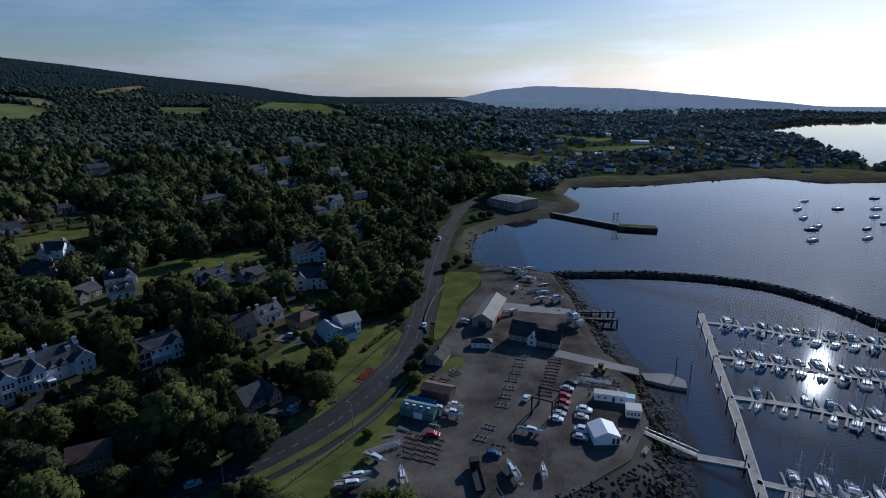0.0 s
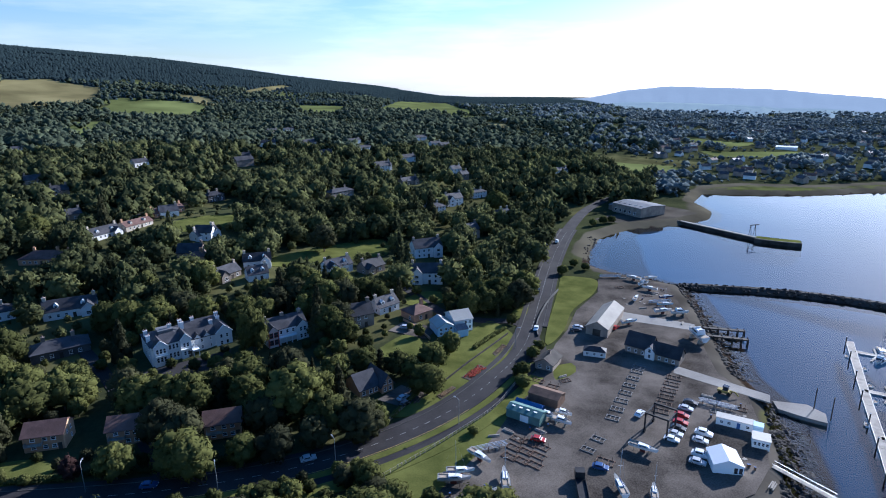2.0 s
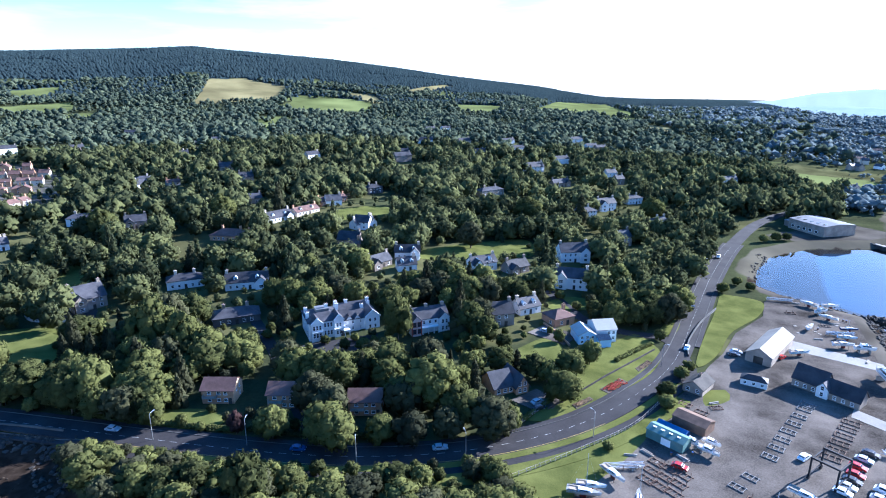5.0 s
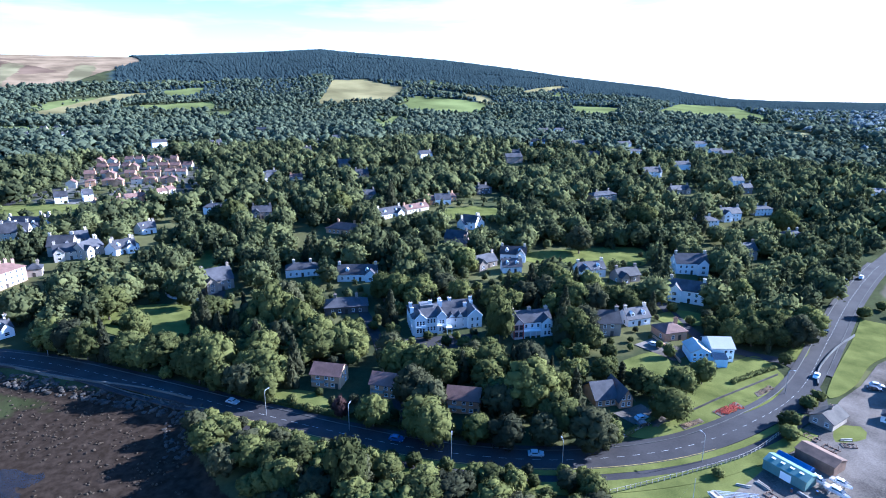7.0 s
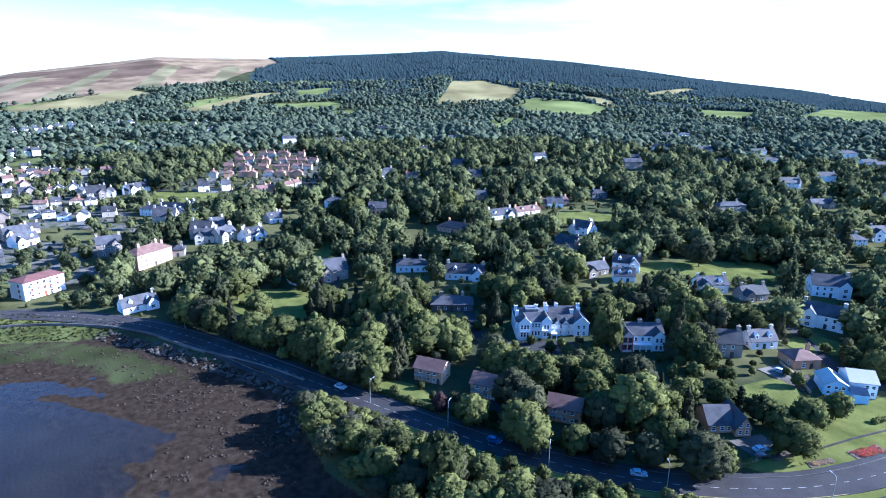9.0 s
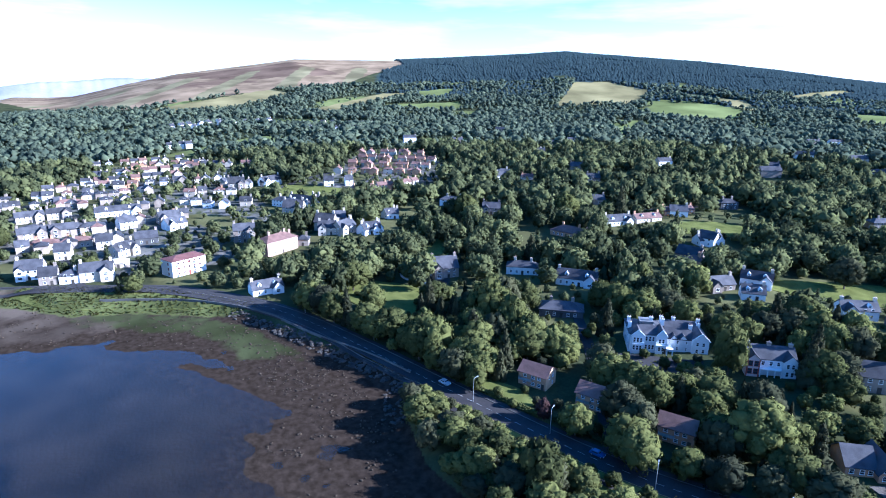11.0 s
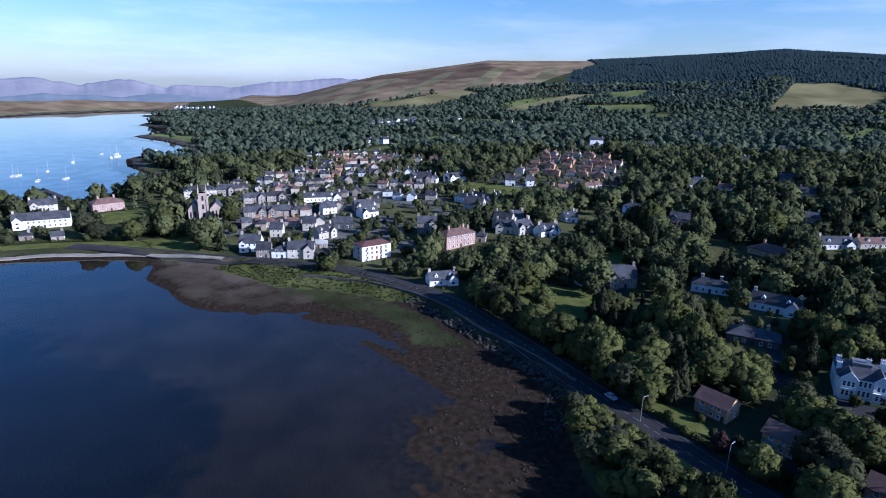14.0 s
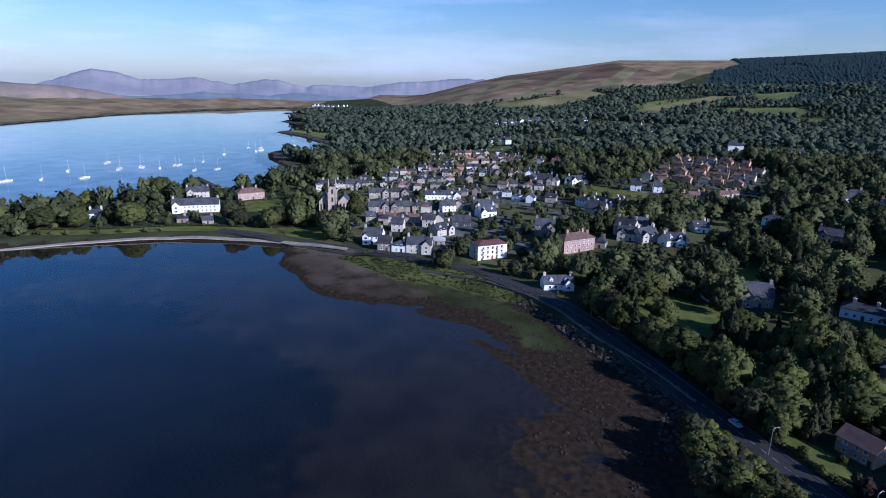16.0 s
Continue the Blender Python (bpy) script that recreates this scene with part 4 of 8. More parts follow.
def gable_walls(w, d, h, rise, mat):
    a, b = w / 2, d / 2
    v = [(-a, 0, -1.5), (a, 0, -1.5), (a, d, -1.5), (-a, d, -1.5), (-a, 0, h), (a, 0, h), (a, d, h), (-a, d, h), (-a, b, h + rise), (a, b, h + rise)]
    return raw(v, [(0, 1, 5, 4), (1, 2, 6, 9, 5), (2, 3, 7, 6), (3, 0, 4, 8, 7), (4, 5, 9, 8), (8, 9, 6, 7), (3, 2, 1, 0)], mat)


def chimney(parent, x, y, z, mat, tall=1.6, wide=1.3):
    if parent.matrix_world.translation.length > 330:      # stack and pots in one
        pots = [(s * wide - 0.14, -0.14, tall, s * wide + 0.14, 0.14, tall + 0.55) for s in (-0.3, 0.3)]
        part("chimney", shared(("far_stack", mat.name, tall, wide), lambda: boxes([(-wide / 2, -0.45, -1.2, wide / 2, 0.45, tall), (-wide / 2 - 0.1, -0.55, tall - 0.25, wide / 2 + 0.1, 0.55, tall)] + pots, mat)), parent, (x, y, z))
        return
    ob = part("chimney", shared(("stack", mat.name, tall, wide), lambda: boxes([(-wide / 2, -0.45, -1.2, wide / 2, 0.45, tall), (-wide / 2 - 0.1, -0.55, tall - 0.25, wide / 2 + 0.1, 0.55, tall)], mat)), parent, (x, y, z))
    for s in (-0.3, 0.3) if tall < 1.6 else (0,):
        part("chimney_pot", shared("pot", lambda: rod([(0, 0, 0), (0, 0, 0.6)], 0.15, PINK_WALL)), ob, (s * wide, 0, tall))


HOUSE_KINDS = {   # walls, roof, chimney, trim, words
    "W": (WHITE_WALL, SLATE, CREAM_WALL, WHITE_PAINT, "white rendered house with a grey slate roof"),
    "S": (STONE_WALL, SLATE, STONE_WALL, WHITE_PAINT, "grey stone house with a slate roof and gables"),
    "K": (CREAM_WALL, SLATE, CREAM_WALL, WHITE_PAINT, "cream rendered house with a slate roof"),
    "P": (PINK_WALL, BROWN_TILE, PINK_WALL, WHITE_PAINT, "pink sandstone building with a brown tiled roof"),
    "R": (CREAM_WALL, BROWN_TILE, BROWN_WALL, WHITE_PAINT, "cream house under a brown tiled roof"),
    "B": (BROWN_WALL, BROWN_TILE, BROWN_WALL, WHITE_PAINT, "brown brick house with a brown tiled roof"),
    "D": (DARK_WALL, SLATE, STONE_WALL, WHITE_PAINT, "dark low house under a slate roof"),
    "G": (STONE_WALL, SHEET_ROOF, STONE_WALL, WHITE_PAINT, "low building with a pale sheet roof"),
    "F": (WHITE_WALL, RED_TILE, WHITE_WALL, RED_PAINT, "white block of flats with a red tiled roof"),
}
FAR_HOUSES = []
FOOTPRINTS = []          # x, y, half size: kept free of trees


def build_house(x, y, turn, w, d, h, kind, seed=0, far=False, group="", name="house"):
    wall, roof, stack, trim, words = HOUSE_KINDS[kind]
    if math.hypot(x, y) > 640:      # far off: joined with its neighbours
        FOOTPRINTS.append((x, y, turn, w, d))
        FAR_HOUSES.append((pose(x, y, land_at(x, y), 0, 0, turn), gable_walls(w, d, h, d * 0.36, wall), gable_roof(w, d, h, d * 0.36, 0.3, roof), boxes([(w / 2 - 1.4, d / 2 - 0.45, h, w / 2 - 0.2, d / 2 + 0.45, h + d * 0.36 + 1.5)], stack)))
        FAR_HOUSES[-1][1].name = group
        return
    g = random.Random(seed * 7 + int(x) + int(y))
    r = math.hypot(x, y)
    ob = thing(name, x, y, turn, label=words, category="house", group=group)
    FOOTPRINTS.append((x, y, turn, w, d))
    hip = kind in "FPG" or g.random() < 0.4
    rise = d * (0.16 if kind == "F" else 0.30 if hip or kind in "BRG" else 0.42)
    if hip:
        part("wall", shared(("box", w, d, h, kind), lambda: boxes([(-w / 2, 0, -1.5, w / 2, d, h)], wall)), ob)
        part("roof", shared(("hip", w, d, h, kind), lambda: hip_roof(w, d, h, rise, 0.4, roof)), ob)
    else:
        part("wall", shared(("gab", w, d, h, kind), lambda: gable_walls(w, d, h, rise, wall)), ob)
        part("roof", shared(("gabr", w, d, h, kind), lambda: gable_roof(w, d, h, rise, 0.35, roof)), ob)
    if kind not in "GF":
        for s in ((-1, 1) if w > 10 and not far else (1,)):
            chimney(ob, s * (w / 2 - 0.8 if not hip else w / 4), d / 2, h + rise, stack)
    storeys = max(1, round(h / 2.7))
    wings = []
    if not far and w > 11 and kind in "WSK" and not hip:
        s = g.choice((-1, 1))
        ww = min(5.5, w * 0.36)
        wings.append((s * (w / 2 - ww / 2 - 0.4), ww))
    for wx, ww in wings:     # a gabled bay that stands forward
        wr = ww * 0.48
        v = [(wx - ww / 2, -1.8, -1.5), (wx + ww / 2, -1.8, -1.5), (wx + ww / 2, 1, -1.5), (wx - ww / 2, 1, -1.5), (wx - ww / 2, -1.8, h), (wx + ww / 2, -1.8, h), (wx + ww / 2, 1, h), (wx - ww / 2, 1, h), (wx, -1.8, h + wr), (wx, 1, h + wr)]
        part("bay", raw(v, [(0, 1, 5, 8, 4), (1, 2, 6, 5), (3, 0, 4, 7), (5, 6, 9, 8), (7, 4, 8, 9)], wall), ob)
        back = min(d / 2, wr / rise * d / 2)
        t = 0.2
        rv = [(wx - ww / 2 - 0.3, -2.1, h - 0.27), (wx, -2.1, h + wr + 0.02), (wx + ww / 2 + 0.3, -2.1, h - 0.27), (wx - ww / 2 - 0.3, 0, h - 0.27), (wx, back, h + wr + 0.02), (wx + ww / 2 + 0.3, 0, h - 0.27)]
        rv += [(a, b, c + t) for a, b, c in rv]
        part("bay_roof", raw(rv, [(6, 7, 10, 9), (7, 8, 11, 10), (0, 3, 4, 1), (1, 4, 5, 2), (0, 1, 7, 6), (1, 2, 8, 7), (3, 0, 6, 9), (2, 5, 11, 8)], roof), ob)
        for k in range(storeys):
            window(ob, wx, -1.8, 0.9 + k * 2.7, 1.9, 1.5, trim=trim)
    step_x = 3.0 if not far else 4.2
    n = max(1, int((w - 1.5) / step_x))
    for k in range(storeys):
        for i in range(n):
            px = (i - (n - 1) / 2) * step_x
            if any(abs(px - wx) < ww / 2 + 0.7 for wx, ww in wings):
                continue
            if k == 0 and i == n // 2 and not far:
                part("door", shared(("door", trim.name), lambda: boxes([(-0.5, -0.05, 0, 0.5, 0.03, 2.1), (-0.62, -0.09, 0, -0.5, 0.03, 2.25), (0.5, -0.09, 0, 0.62, 0.03, 2.25), (-0.62, -0.09, 2.1, 0.62, 0.03, 2.25)], RED_PAINT if kind == "F" else DARK_TIMBER)), ob, (px, 0, 0))
            else:
                window(ob, px, 0, 0.9 + k * 2.7, 1.2, 1.45, trim=trim)
        if not far:
            for s in (-1, 1):
                window(ob, s * w / 2, d / 2 - 1.6, 0.9 + k * 2.7, 1.1, 1.4, turn=90 * s, trim=trim)
    if kind == "F":      # balconies up the front
        for k in range(storeys):
            for s in (-1, 1):
                part("balcony", shared("balcony", lambda: boxes([(-2, -1.2, 0, 2, 0, 0.18), (-2, -1.2, 0.18, -1.92, 0, 1.1), (1.92, -1.2, 0.18, 2, 0, 1.1), (-2, -1.2, 0.9, 2, -1.12, 1.1), (-2, -1.2, 0.5, 2, -1.14, 0.58)], WHITE_PAINT)), ob, (s * w / 4, 0, 0.5 + k * 2.7))
    elif not hip and not far and h < 5 and w > 9 and kind in "WKR" and r < 500:
        for s in (-1, 1):
            v = [(-0.9, -0.2, 0), (0.9, -0.2, 0), (0.9, 2.2, 0), (-0.9, 2.2, 0), (-0.9, -0.2, 1.2), (0.9, -0.2, 1.2), (0, -0.2, 2.0), (0, 2.6, 2.0), (0.9, 2.4, 1.2), (-0.9, 2.4, 1.2)]
            dorm = part("dormer", raw(v, [(0, 1, 5, 6, 4), (1, 2, 8, 5), (3, 0, 4, 9), (5, 8, 7, 6), (9, 4, 6, 7)], wall), ob, (s * w / 4, d * 0.16, h + rise * 0.25))
            window(dorm, 0, -0.2, 0.15, 1.1, 1.0, trim=trim)
    return ob


# ---- roadside, shore works ----
def piece_of(line, lo, hi):
    s = np.concatenate([[0], np.cumsum(np.linalg.norm(np.diff(line, axis=0), axis=1))])
    return line[(s >= lo) & (s <= hi)]


def line_length_to(line, x, y):
    s = np.concatenate([[0], np.cumsum(np.linalg.norm(np.diff(line, axis=0), axis=1))])
    return s[np.argmin((line[:, 0] - x) ** 2 + (line[:, 1] - y) ** 2)]


S_POINT, S_BEND, S_END = line_length_to(ROAD_LINE, -150, 89), line_length_to(ROAD_LINE, -14, 195), line_length_to(ROAD_LINE, 5, 405)
S_SHORE = line_length_to(ROAD_LINE, -300, 15)
for lo, hi, side in ((0, S_END, 1), (S_SHORE, S_POINT, -1), (S_BEND + 30, S_END, -1)):
    line = piece_of(ROAD_LINE, lo, hi)
    tagged(strip("pavement", line, side * 4.35, side * 6.1, 0.37, ASPHALT, 0.5), "grey asphalt footway beside the coast road", "pavement", kind="structure")
    tagged(strip("kerb", line, side * 4.2, side * 4.36, 0.39, KERB_STONE, 0.5), "grey concrete kerb", "kerb", kind="structure")
line = piece_of(ROAD_LINE, S_POINT - 20, S_BEND)
tagged(strip("verge", line, -4.3, -6.6, 0.3, LAWN, 0.5), "narrow mown grass verge", "verge", kind="structure")
tagged(strip("cycle_path", line, -6.6, -9.2, 0.24, ASPHALT, 0.4), "grey asphalt path beside the road", "path", kind="structure")
tagged(strip("verge", piece_of(ROAD_LINE, S_POINT + 30, S_BEND - 6), -9.2, -14.0, 0.3, LAWN, 0.5), "mown grass verge above the boatyard", "verge", kind="structure")
for side in (-1,):
    ob = strip("edge_line", piece_of(ROAD_LINE, S_POINT - 40, S_BEND + 40), side * 3.95, side * 3.8, 0.262, LINE_YELLOW if side < 0 else LINE_WHITE)
    ob.parent = road
dash = shared("dash", lambda: boxes([(-1.1, -0.055, 0, 1.1, 0.055, 0.012)], LINE_WHITE))
along = piece_of(ROAD_LINE, S_SHORE, S_END)
for k in range(1, len(along) - 1, 1):
    a, b = along[k - 1], along[k + 1]
    m = new("centre_mark", dash)
    m.parent = road
    m.matrix_local = pose(along[k][0], along[k][1], float(land(along[k:k + 1, 0], along[k:k + 1, 1])[0]) + 0.255, 0, 0, math.degrees(math.atan2(b[1] - a[1], b[0] - a[0])))
for name, pts, half, label in (("side_road", [(-12, 226), (-19, 231), (-30, 228), (-50, 232), (-75, 262)], 2.6, "narrow asphalt lane climbing from the coast road"),
                               ("side_road", [(-92, 107), (-128, 136), (-146, 150), (-165, 163), (-185, 176)], 2.3, "shaded asphalt lane to the white hotel"),
                               ("side_road", [(-277, 262), (-290, 300), (-296, 337), (-286, 384), (-270, 420)], 2.8, "residential street along the bungalows"),
                               ("side_road", [(-497, 105), (-561, 169), (-590, 230), (-640, 330)], 3.0, "street running up beside the playing field"),
                               ("side_road", [(-320, -20), (-400, -30), (-480, -20), (-600, 20), (-700, 70)], 3.0, "village street between houses"),
                               ("side_road", [(-375, -150), (-385, -200), (-372, -290), (-372, -400)], 2.6, "shore lane along the shingle beach")):
    tagged(strip(name, smooth_line(pts), -half, half, 0.18, ASPHALT, 0.4), label, "road", kind="structure")
for ring, mat, label in (([(-55, 158), (-42, 155), (-41, 165), (-50, 168)], GRAVEL, "gravel parking court beside a house"), ([(-66, 206), (-50, 203), (-47, 214), (-62, 218)], GRAVEL, "gravel drive before a chalet"),
                         ([(-145, 156), (-130, 152), (-117, 158), (-112, 168), (-120, 180), (-140, 162)], ASPHALT, "dark asphalt forecourt of the hotel"), ([(-275, 133), (-281, 145), (-247, 147), (-238, 139), (-260, 127)], ASPHALT, "asphalt terrace before a stone house"),
                         ([(-4, 211), (-2, 200), (-12, 192), (-13, 210), (-9, 225), (-5, 213)], ASPHALT, "asphalt apron at the boatyard entrance")):
    tagged(fill("forecourt", ring, mat, 0.22), label, "forecourt", kind="structure")
for ring, mat, label in (([(25, 253), (57, 243), (56, 236), (25, 243)], CONCRETE, "pale concrete roadway across the boatyard"), ([(42.5, 202), (69, 186), (67.5, 181), (41, 196)], CONCRETE, "pale concrete slipway strip")):
    tagged(fill("concrete_strip", ring, mat, 0.24, True), label, "paving", kind="structure")


def low_wall(name, points, height, mat, label, thick=0.4):
    line = smooth_line(points, 2.0)
    ob = strip(name, line, -thick / 2, thick / 2, height, mat, height + 0.6)
    return tagged(ob, label, "wall")


low_wall("garden_fence", [(-43, 158), (-35, 176), (-26, 199), (-19, 217)], 0.9, DARK_TIMBER, "low dark timber fence between two lawns", 0.16)
low_wall("garden_wall", [(-48, 148), (-45, 158), (-43, 166)], 1.1, STONE_WALL, "grey stone garden wall beside the lawn")
low_wall("terrace_wall", [(-145, 156), (-137, 151), (-129, 150), (-120, 154), (-113, 160), (-110, 167)], 1.0, WHITE_WALL, "curved white wall round the hotel forecourt")
low_wall("terrace_wall", [(-281, 146), (-276, 133), (-262, 127), (-246, 134), (-237, 139)], 1.2, WHITE_WALL, "white wall round a terrace above the lawn")
low_wall("sea_wall", [(-298, -12), (-284, 16), (-268, 36), (-246, 52), (-216, 63), (-188, 76), (-166, 83)], 1.0, KERB_STONE, "low stone parapet between road and shore")
low_wall("yard_wall", [(-7, 218), (-8, 232), (-5, 255), (0, 275)], 1.1, KERB_STONE, "curving stone wall by the road bend")
low_wall("garden_wall", [(-63, 218), (-56, 212), (-48, 203)], 1.0, BROWN_WALL, "brown garden wall beside a drive")

for ring, mat, label in (([(-31, 177), (-26.5, 187.5), (-23, 186), (-27.5, 175.5)], BLOOM_RED, "flower bed of bright red bedding plants"), ([(-23, 198), (-20, 207), (-18, 206), (-21.5, 196)], BLOOM_MIX, "flower bed with dark mixed bedding plants"), ([(-37, 164), (-33, 171), (-31.5, 170), (-35, 162.5)], BLOOM_MIX, "small flower bed with shrubs in the lawn")):
    r = np.array(ring)
    bed = tagged(new("flower_bed"), label, "flower bed", "flower beds in the roadside lawn")
    c = r.mean(0)
    bed.location = (c[0], c[1], land_at(c[0], c[1]) + 0.2)
    soil = fill("soil", r, BARK, 0.3)
    soil.parent, soil.matrix_parent_inverse = bed, Matrix.Translation(-bed.location)
    g = np.random.default_rng(3)
    vs, fs = [], []
    for k in range(420):
        s = g.dirichlet(np.ones(4))
        p = s @ r
        v, f = ICO[1]
        vs.append(v * g.uniform(0.12, 0.24) * np.array([1, 1, 0.7]) + [*(p - c), 0.18])
        fs.append(f + k * len(v))
    me = mesh_from("blooms", np.concatenate(vs), np.concatenate(fs))
    me.materials.append(mat)
    tagged(part("blooms", me, bed), kind="stuff")


def lamp_post(x, y, turn):
    ob = thing("street_lamp", x, y, turn, label="tall galvanised street lamp at the road's edge", category="street lamp", group="street lamps along the coast road")
    part("pole", shared("lamp_pole", lambda: rod([(0, 0, 0), (0, 0, 4), (0, 0, 8.2), (0.3, 0, 8.6), (1.3, 0, 8.75)], 0.1, STEEL, 6, 0.5)), ob)
    part("lantern", shared("lamp_head", lambda: boxes([(1.2, -0.16, 8.66, 2.0, 0.16, 8.8), (1.3, -0.11, 8.6, 1.9, 0.11, 8.66)], STEEL)), ob)


for x, y, turn in ((-238, 67, 200), (-198, 84, 235), (-139, 92, 100), (-113, 102, 115), (-80, 108, 125), (-55.5, 124, 135), (-27, 150, 150), (-15, 205, 10), (-13, 262, 5), (-9, 330, 5)):
    lamp_post(x, y, turn)


def paling(points, gap, height, label):
    line = smooth_line(points, gap)
    ob = thing("fence", *line[0], label=label, category="fence")
    base = ob.matrix_world.translation
    z = land(line[:, 0], line[:, 1])
    post = shared(("post", height), lambda: boxes([(-0.09, -0.09, -0.2, 0.09, 0.09, height)], TIMBER))
    for p, h in zip(line, z):
        part("post", post, ob, (p[0] - base.x, p[1] - base.y, h - base.z + 0.25))
    for lift in (0.35, 0.95):
        part("rail", rod([(p[0] - base.x, p[1] - base.y, h - base.z + lift * height + 0.2) for p, h in zip(line, z)], 0.05, TIMBER, 4), ob)


paling([(-44, 119), (-39, 126), (-28.5, 142), (-18, 160), (-12, 178)], 1.6, 1.3, "weathered timber post fence above the boatyard lawn")


def rocks(name, rng_rows, label, seed, mat=None):
    """Loose shore boulders: rows of x0, y0, x1, y1, spread, count, size."""
    g = np.random.default_rng(seed)
    v0, f0 = ICO[1]
    vs, fs, n = [], [], 0
    for x0, y0, x1, y1, spread, count, size in rng_rows:
        s = g.uniform(0, 1, count)
        px, py = x0 + (x1 - x0) * s, y0 + (y1 - y0) * s
        ln = math.hypot(x1 - x0, y1 - y0)
        off = g.uniform(-1, 1, count) * spread
        px, py = px - (y1 - y0) / ln * off, py + (x1 - x0) / ln * off
        pz = land(px, py)
        dry = pz > (0.1 if mat else -9)
        px, py, pz = px[dry], py[dry], pz[dry]
        for a, b, c in zip(px, py, pz):
            q = size * g.uniform(0.4, 1.3)
            vs.append(v0 * (1 + 0.2 * g.standard_normal((len(v0), 1))) * q * np.array([g.uniform(0.8, 1.4), g.uniform(0.8, 1.4), g.uniform(0.5, 0.8)]) + [a, b, c + 0.1])
            fs.append(f0 + n)
            n += len(v0)
    me = mesh_from(name, np.concatenate(vs), np.concatenate(fs))
    me.materials.append(mat or ROCK)
    tagged(new(name, me), label, "rocks", kind="stuff")


rocks("shore_boulders", [(-258, 40, -216, 59, 3, 190, 0.7), (-216, 59, -164, 79, 3, 190, 0.8), (-164, 79, -142, 68, 6, 90, 0.7), (58, 122, 66, 150, 5, 240, 0.8), (66, 150, 71, 183, 5, 260, 0.8),
                         (66, 200, 66, 240, 5, 220, 0.8), (66, 240, 64, 298, 5, 260, 0.8), (28, 112, 58, 126, 8, 200, 0.6), (64, 300, 30, 318, 4, 120, 0.8), (18, 332, 24, 390, 6, 120, 0.7)], "grey boulders heaped along the shore", 4)
rocks("weed_stones", [(-290, -50, -240, 20, 30, 420, 0.32), (-240, 20, -180, 50, 26, 520, 0.32), (-190, 40, -140, 40, 26, 520, 0.32), (-150, 40, -110, 30, 24, 300, 0.32)], "weed-covered stones scattered over the tidal flat", 6, WEED_STONE)


def mound(name, points, crest, foot, height, label, mat=None):
    """A rubble bank through the water."""
    line = smooth_line(points, 3.0)
    g = np.random.default_rng(8)
    rows = []
    for off, z in ((-foot, -2.5), (-foot * 0.6, 0.3), (-crest, height), (crest, height), (foot * 0.6, 0.3), (foot, -2.5)):
        p = offset_line(line, off) + g.normal(0, 0.25, line.shape)
        rows.append(np.column_stack([p, np.full(len(p), z) + g.normal(0, 0.15, len(p))]))
    v, n = np.concatenate(rows), len(line)
    f = np.array([[k * n + i, k * n + i + 1, (k + 1) * n + i + 1, (k + 1) * n + i] for k in range(len(rows) - 1) for i in range(n - 1)])
    me = mesh_from(name, v, f[:, ::-1])
    me.materials.append(mat or ROCK)
    ob = thing(name, *line[0], z=0, label=label, category="breakwater")
    core = part("bank", me, ob)
    core.matrix_parent_inverse = ob.matrix_world.inverted()
    core.matrix_basis = Matrix.Identity(4)
    vs, fs, c = [], [], 0
    v0, f0 = ICO[1]
    for k in range(1300):
        p = line[g.integers(n)] + g.uniform(-1, 1, 2) * foot * 0.7
        q = g.uniform(0.3, 0.8)
        d = min(1.0, np.min(np.linalg.norm(line - p, axis=1)) / foot)
        vs.append(v0 * (1 + 0.2 * g.standard_normal((len(v0), 1))) * q + [*p, height * (1 - d) + 0.1])
        fs.append(f0 + c)
        c += len(v0)
    me = mesh_from("rubble", np.concatenate(vs), np.concatenate(fs))
    me.materials.append(ROCK)
    loose = part("rubble", me, ob)
    loose.matrix_parent_inverse = ob.matrix_world.inverted()
    loose.matrix_basis = Matrix.Identity(4)
    tagged(loose, kind="stuff")


mound("breakwater", [(62, 300), (100, 300), (127, 296), (152, 286), (172, 269), (187, 232), (193, 190), (190, 150)], 1.1, 5.6, 2.1, "long curved rubble breakwater round the marina")


def pier(name, points, half, z, label, mat=None, pile_gap=6.0):
    """A deck on piles or walls through the water."""
    line = smooth_line(points, pile_gap)
    ob = thing(name, *line[0], z=0, label=label, category="pier")
    inv = ob.matrix_world.inverted()
    a, b = offset_line(line, -half), offset_line(line, half)
    n = len(line)
    v = [(*p, z) for p in a] + [(*p, z) for p in b] + [(*p, z - 0.5) for p in a] + [(*p, z - 0.5) for p in b]
    f = []
    for i in range(n - 1):
        f += [(i, i + 1, n + i + 1, n + i), (2 * n + i, 3 * n + i, 3 * n + i + 1, 2 * n + i + 1), (i, 2 * n + i, 2 * n + i + 1, i + 1), (n + i, n + i + 1, 3 * n + i + 1, 3 * n + i)]
    f += [(0, n, 3 * n, 2 * n), (n - 1, 3 * n - 1, 4 * n - 1, 2 * n - 1)]
    deck = part("deck", raw(v, f, mat or CONCRETE), ob)
    deck.matrix_parent_inverse, deck.matrix_basis = inv, Matrix.Identity(4)
    bm_fix = bmesh.new()
    bm_fix.from_mesh(deck.data)
    bmesh.ops.recalc_face_normals(bm_fix, faces=bm_fix.faces)
    bm_fix.to_mesh(deck.data)
    bm_fix.free()
    pile = shared(("pile", z), lambda: rod([(0, 0, -4), (0, 0, z + 0.4)], 0.22, DARK_TIMBER))
    for p in list(a) + list(b):
        q = part("post", pile, ob)
        q.matrix_parent_inverse, q.matrix_basis = inv, pose(p[0], p[1], 0)
    return ob


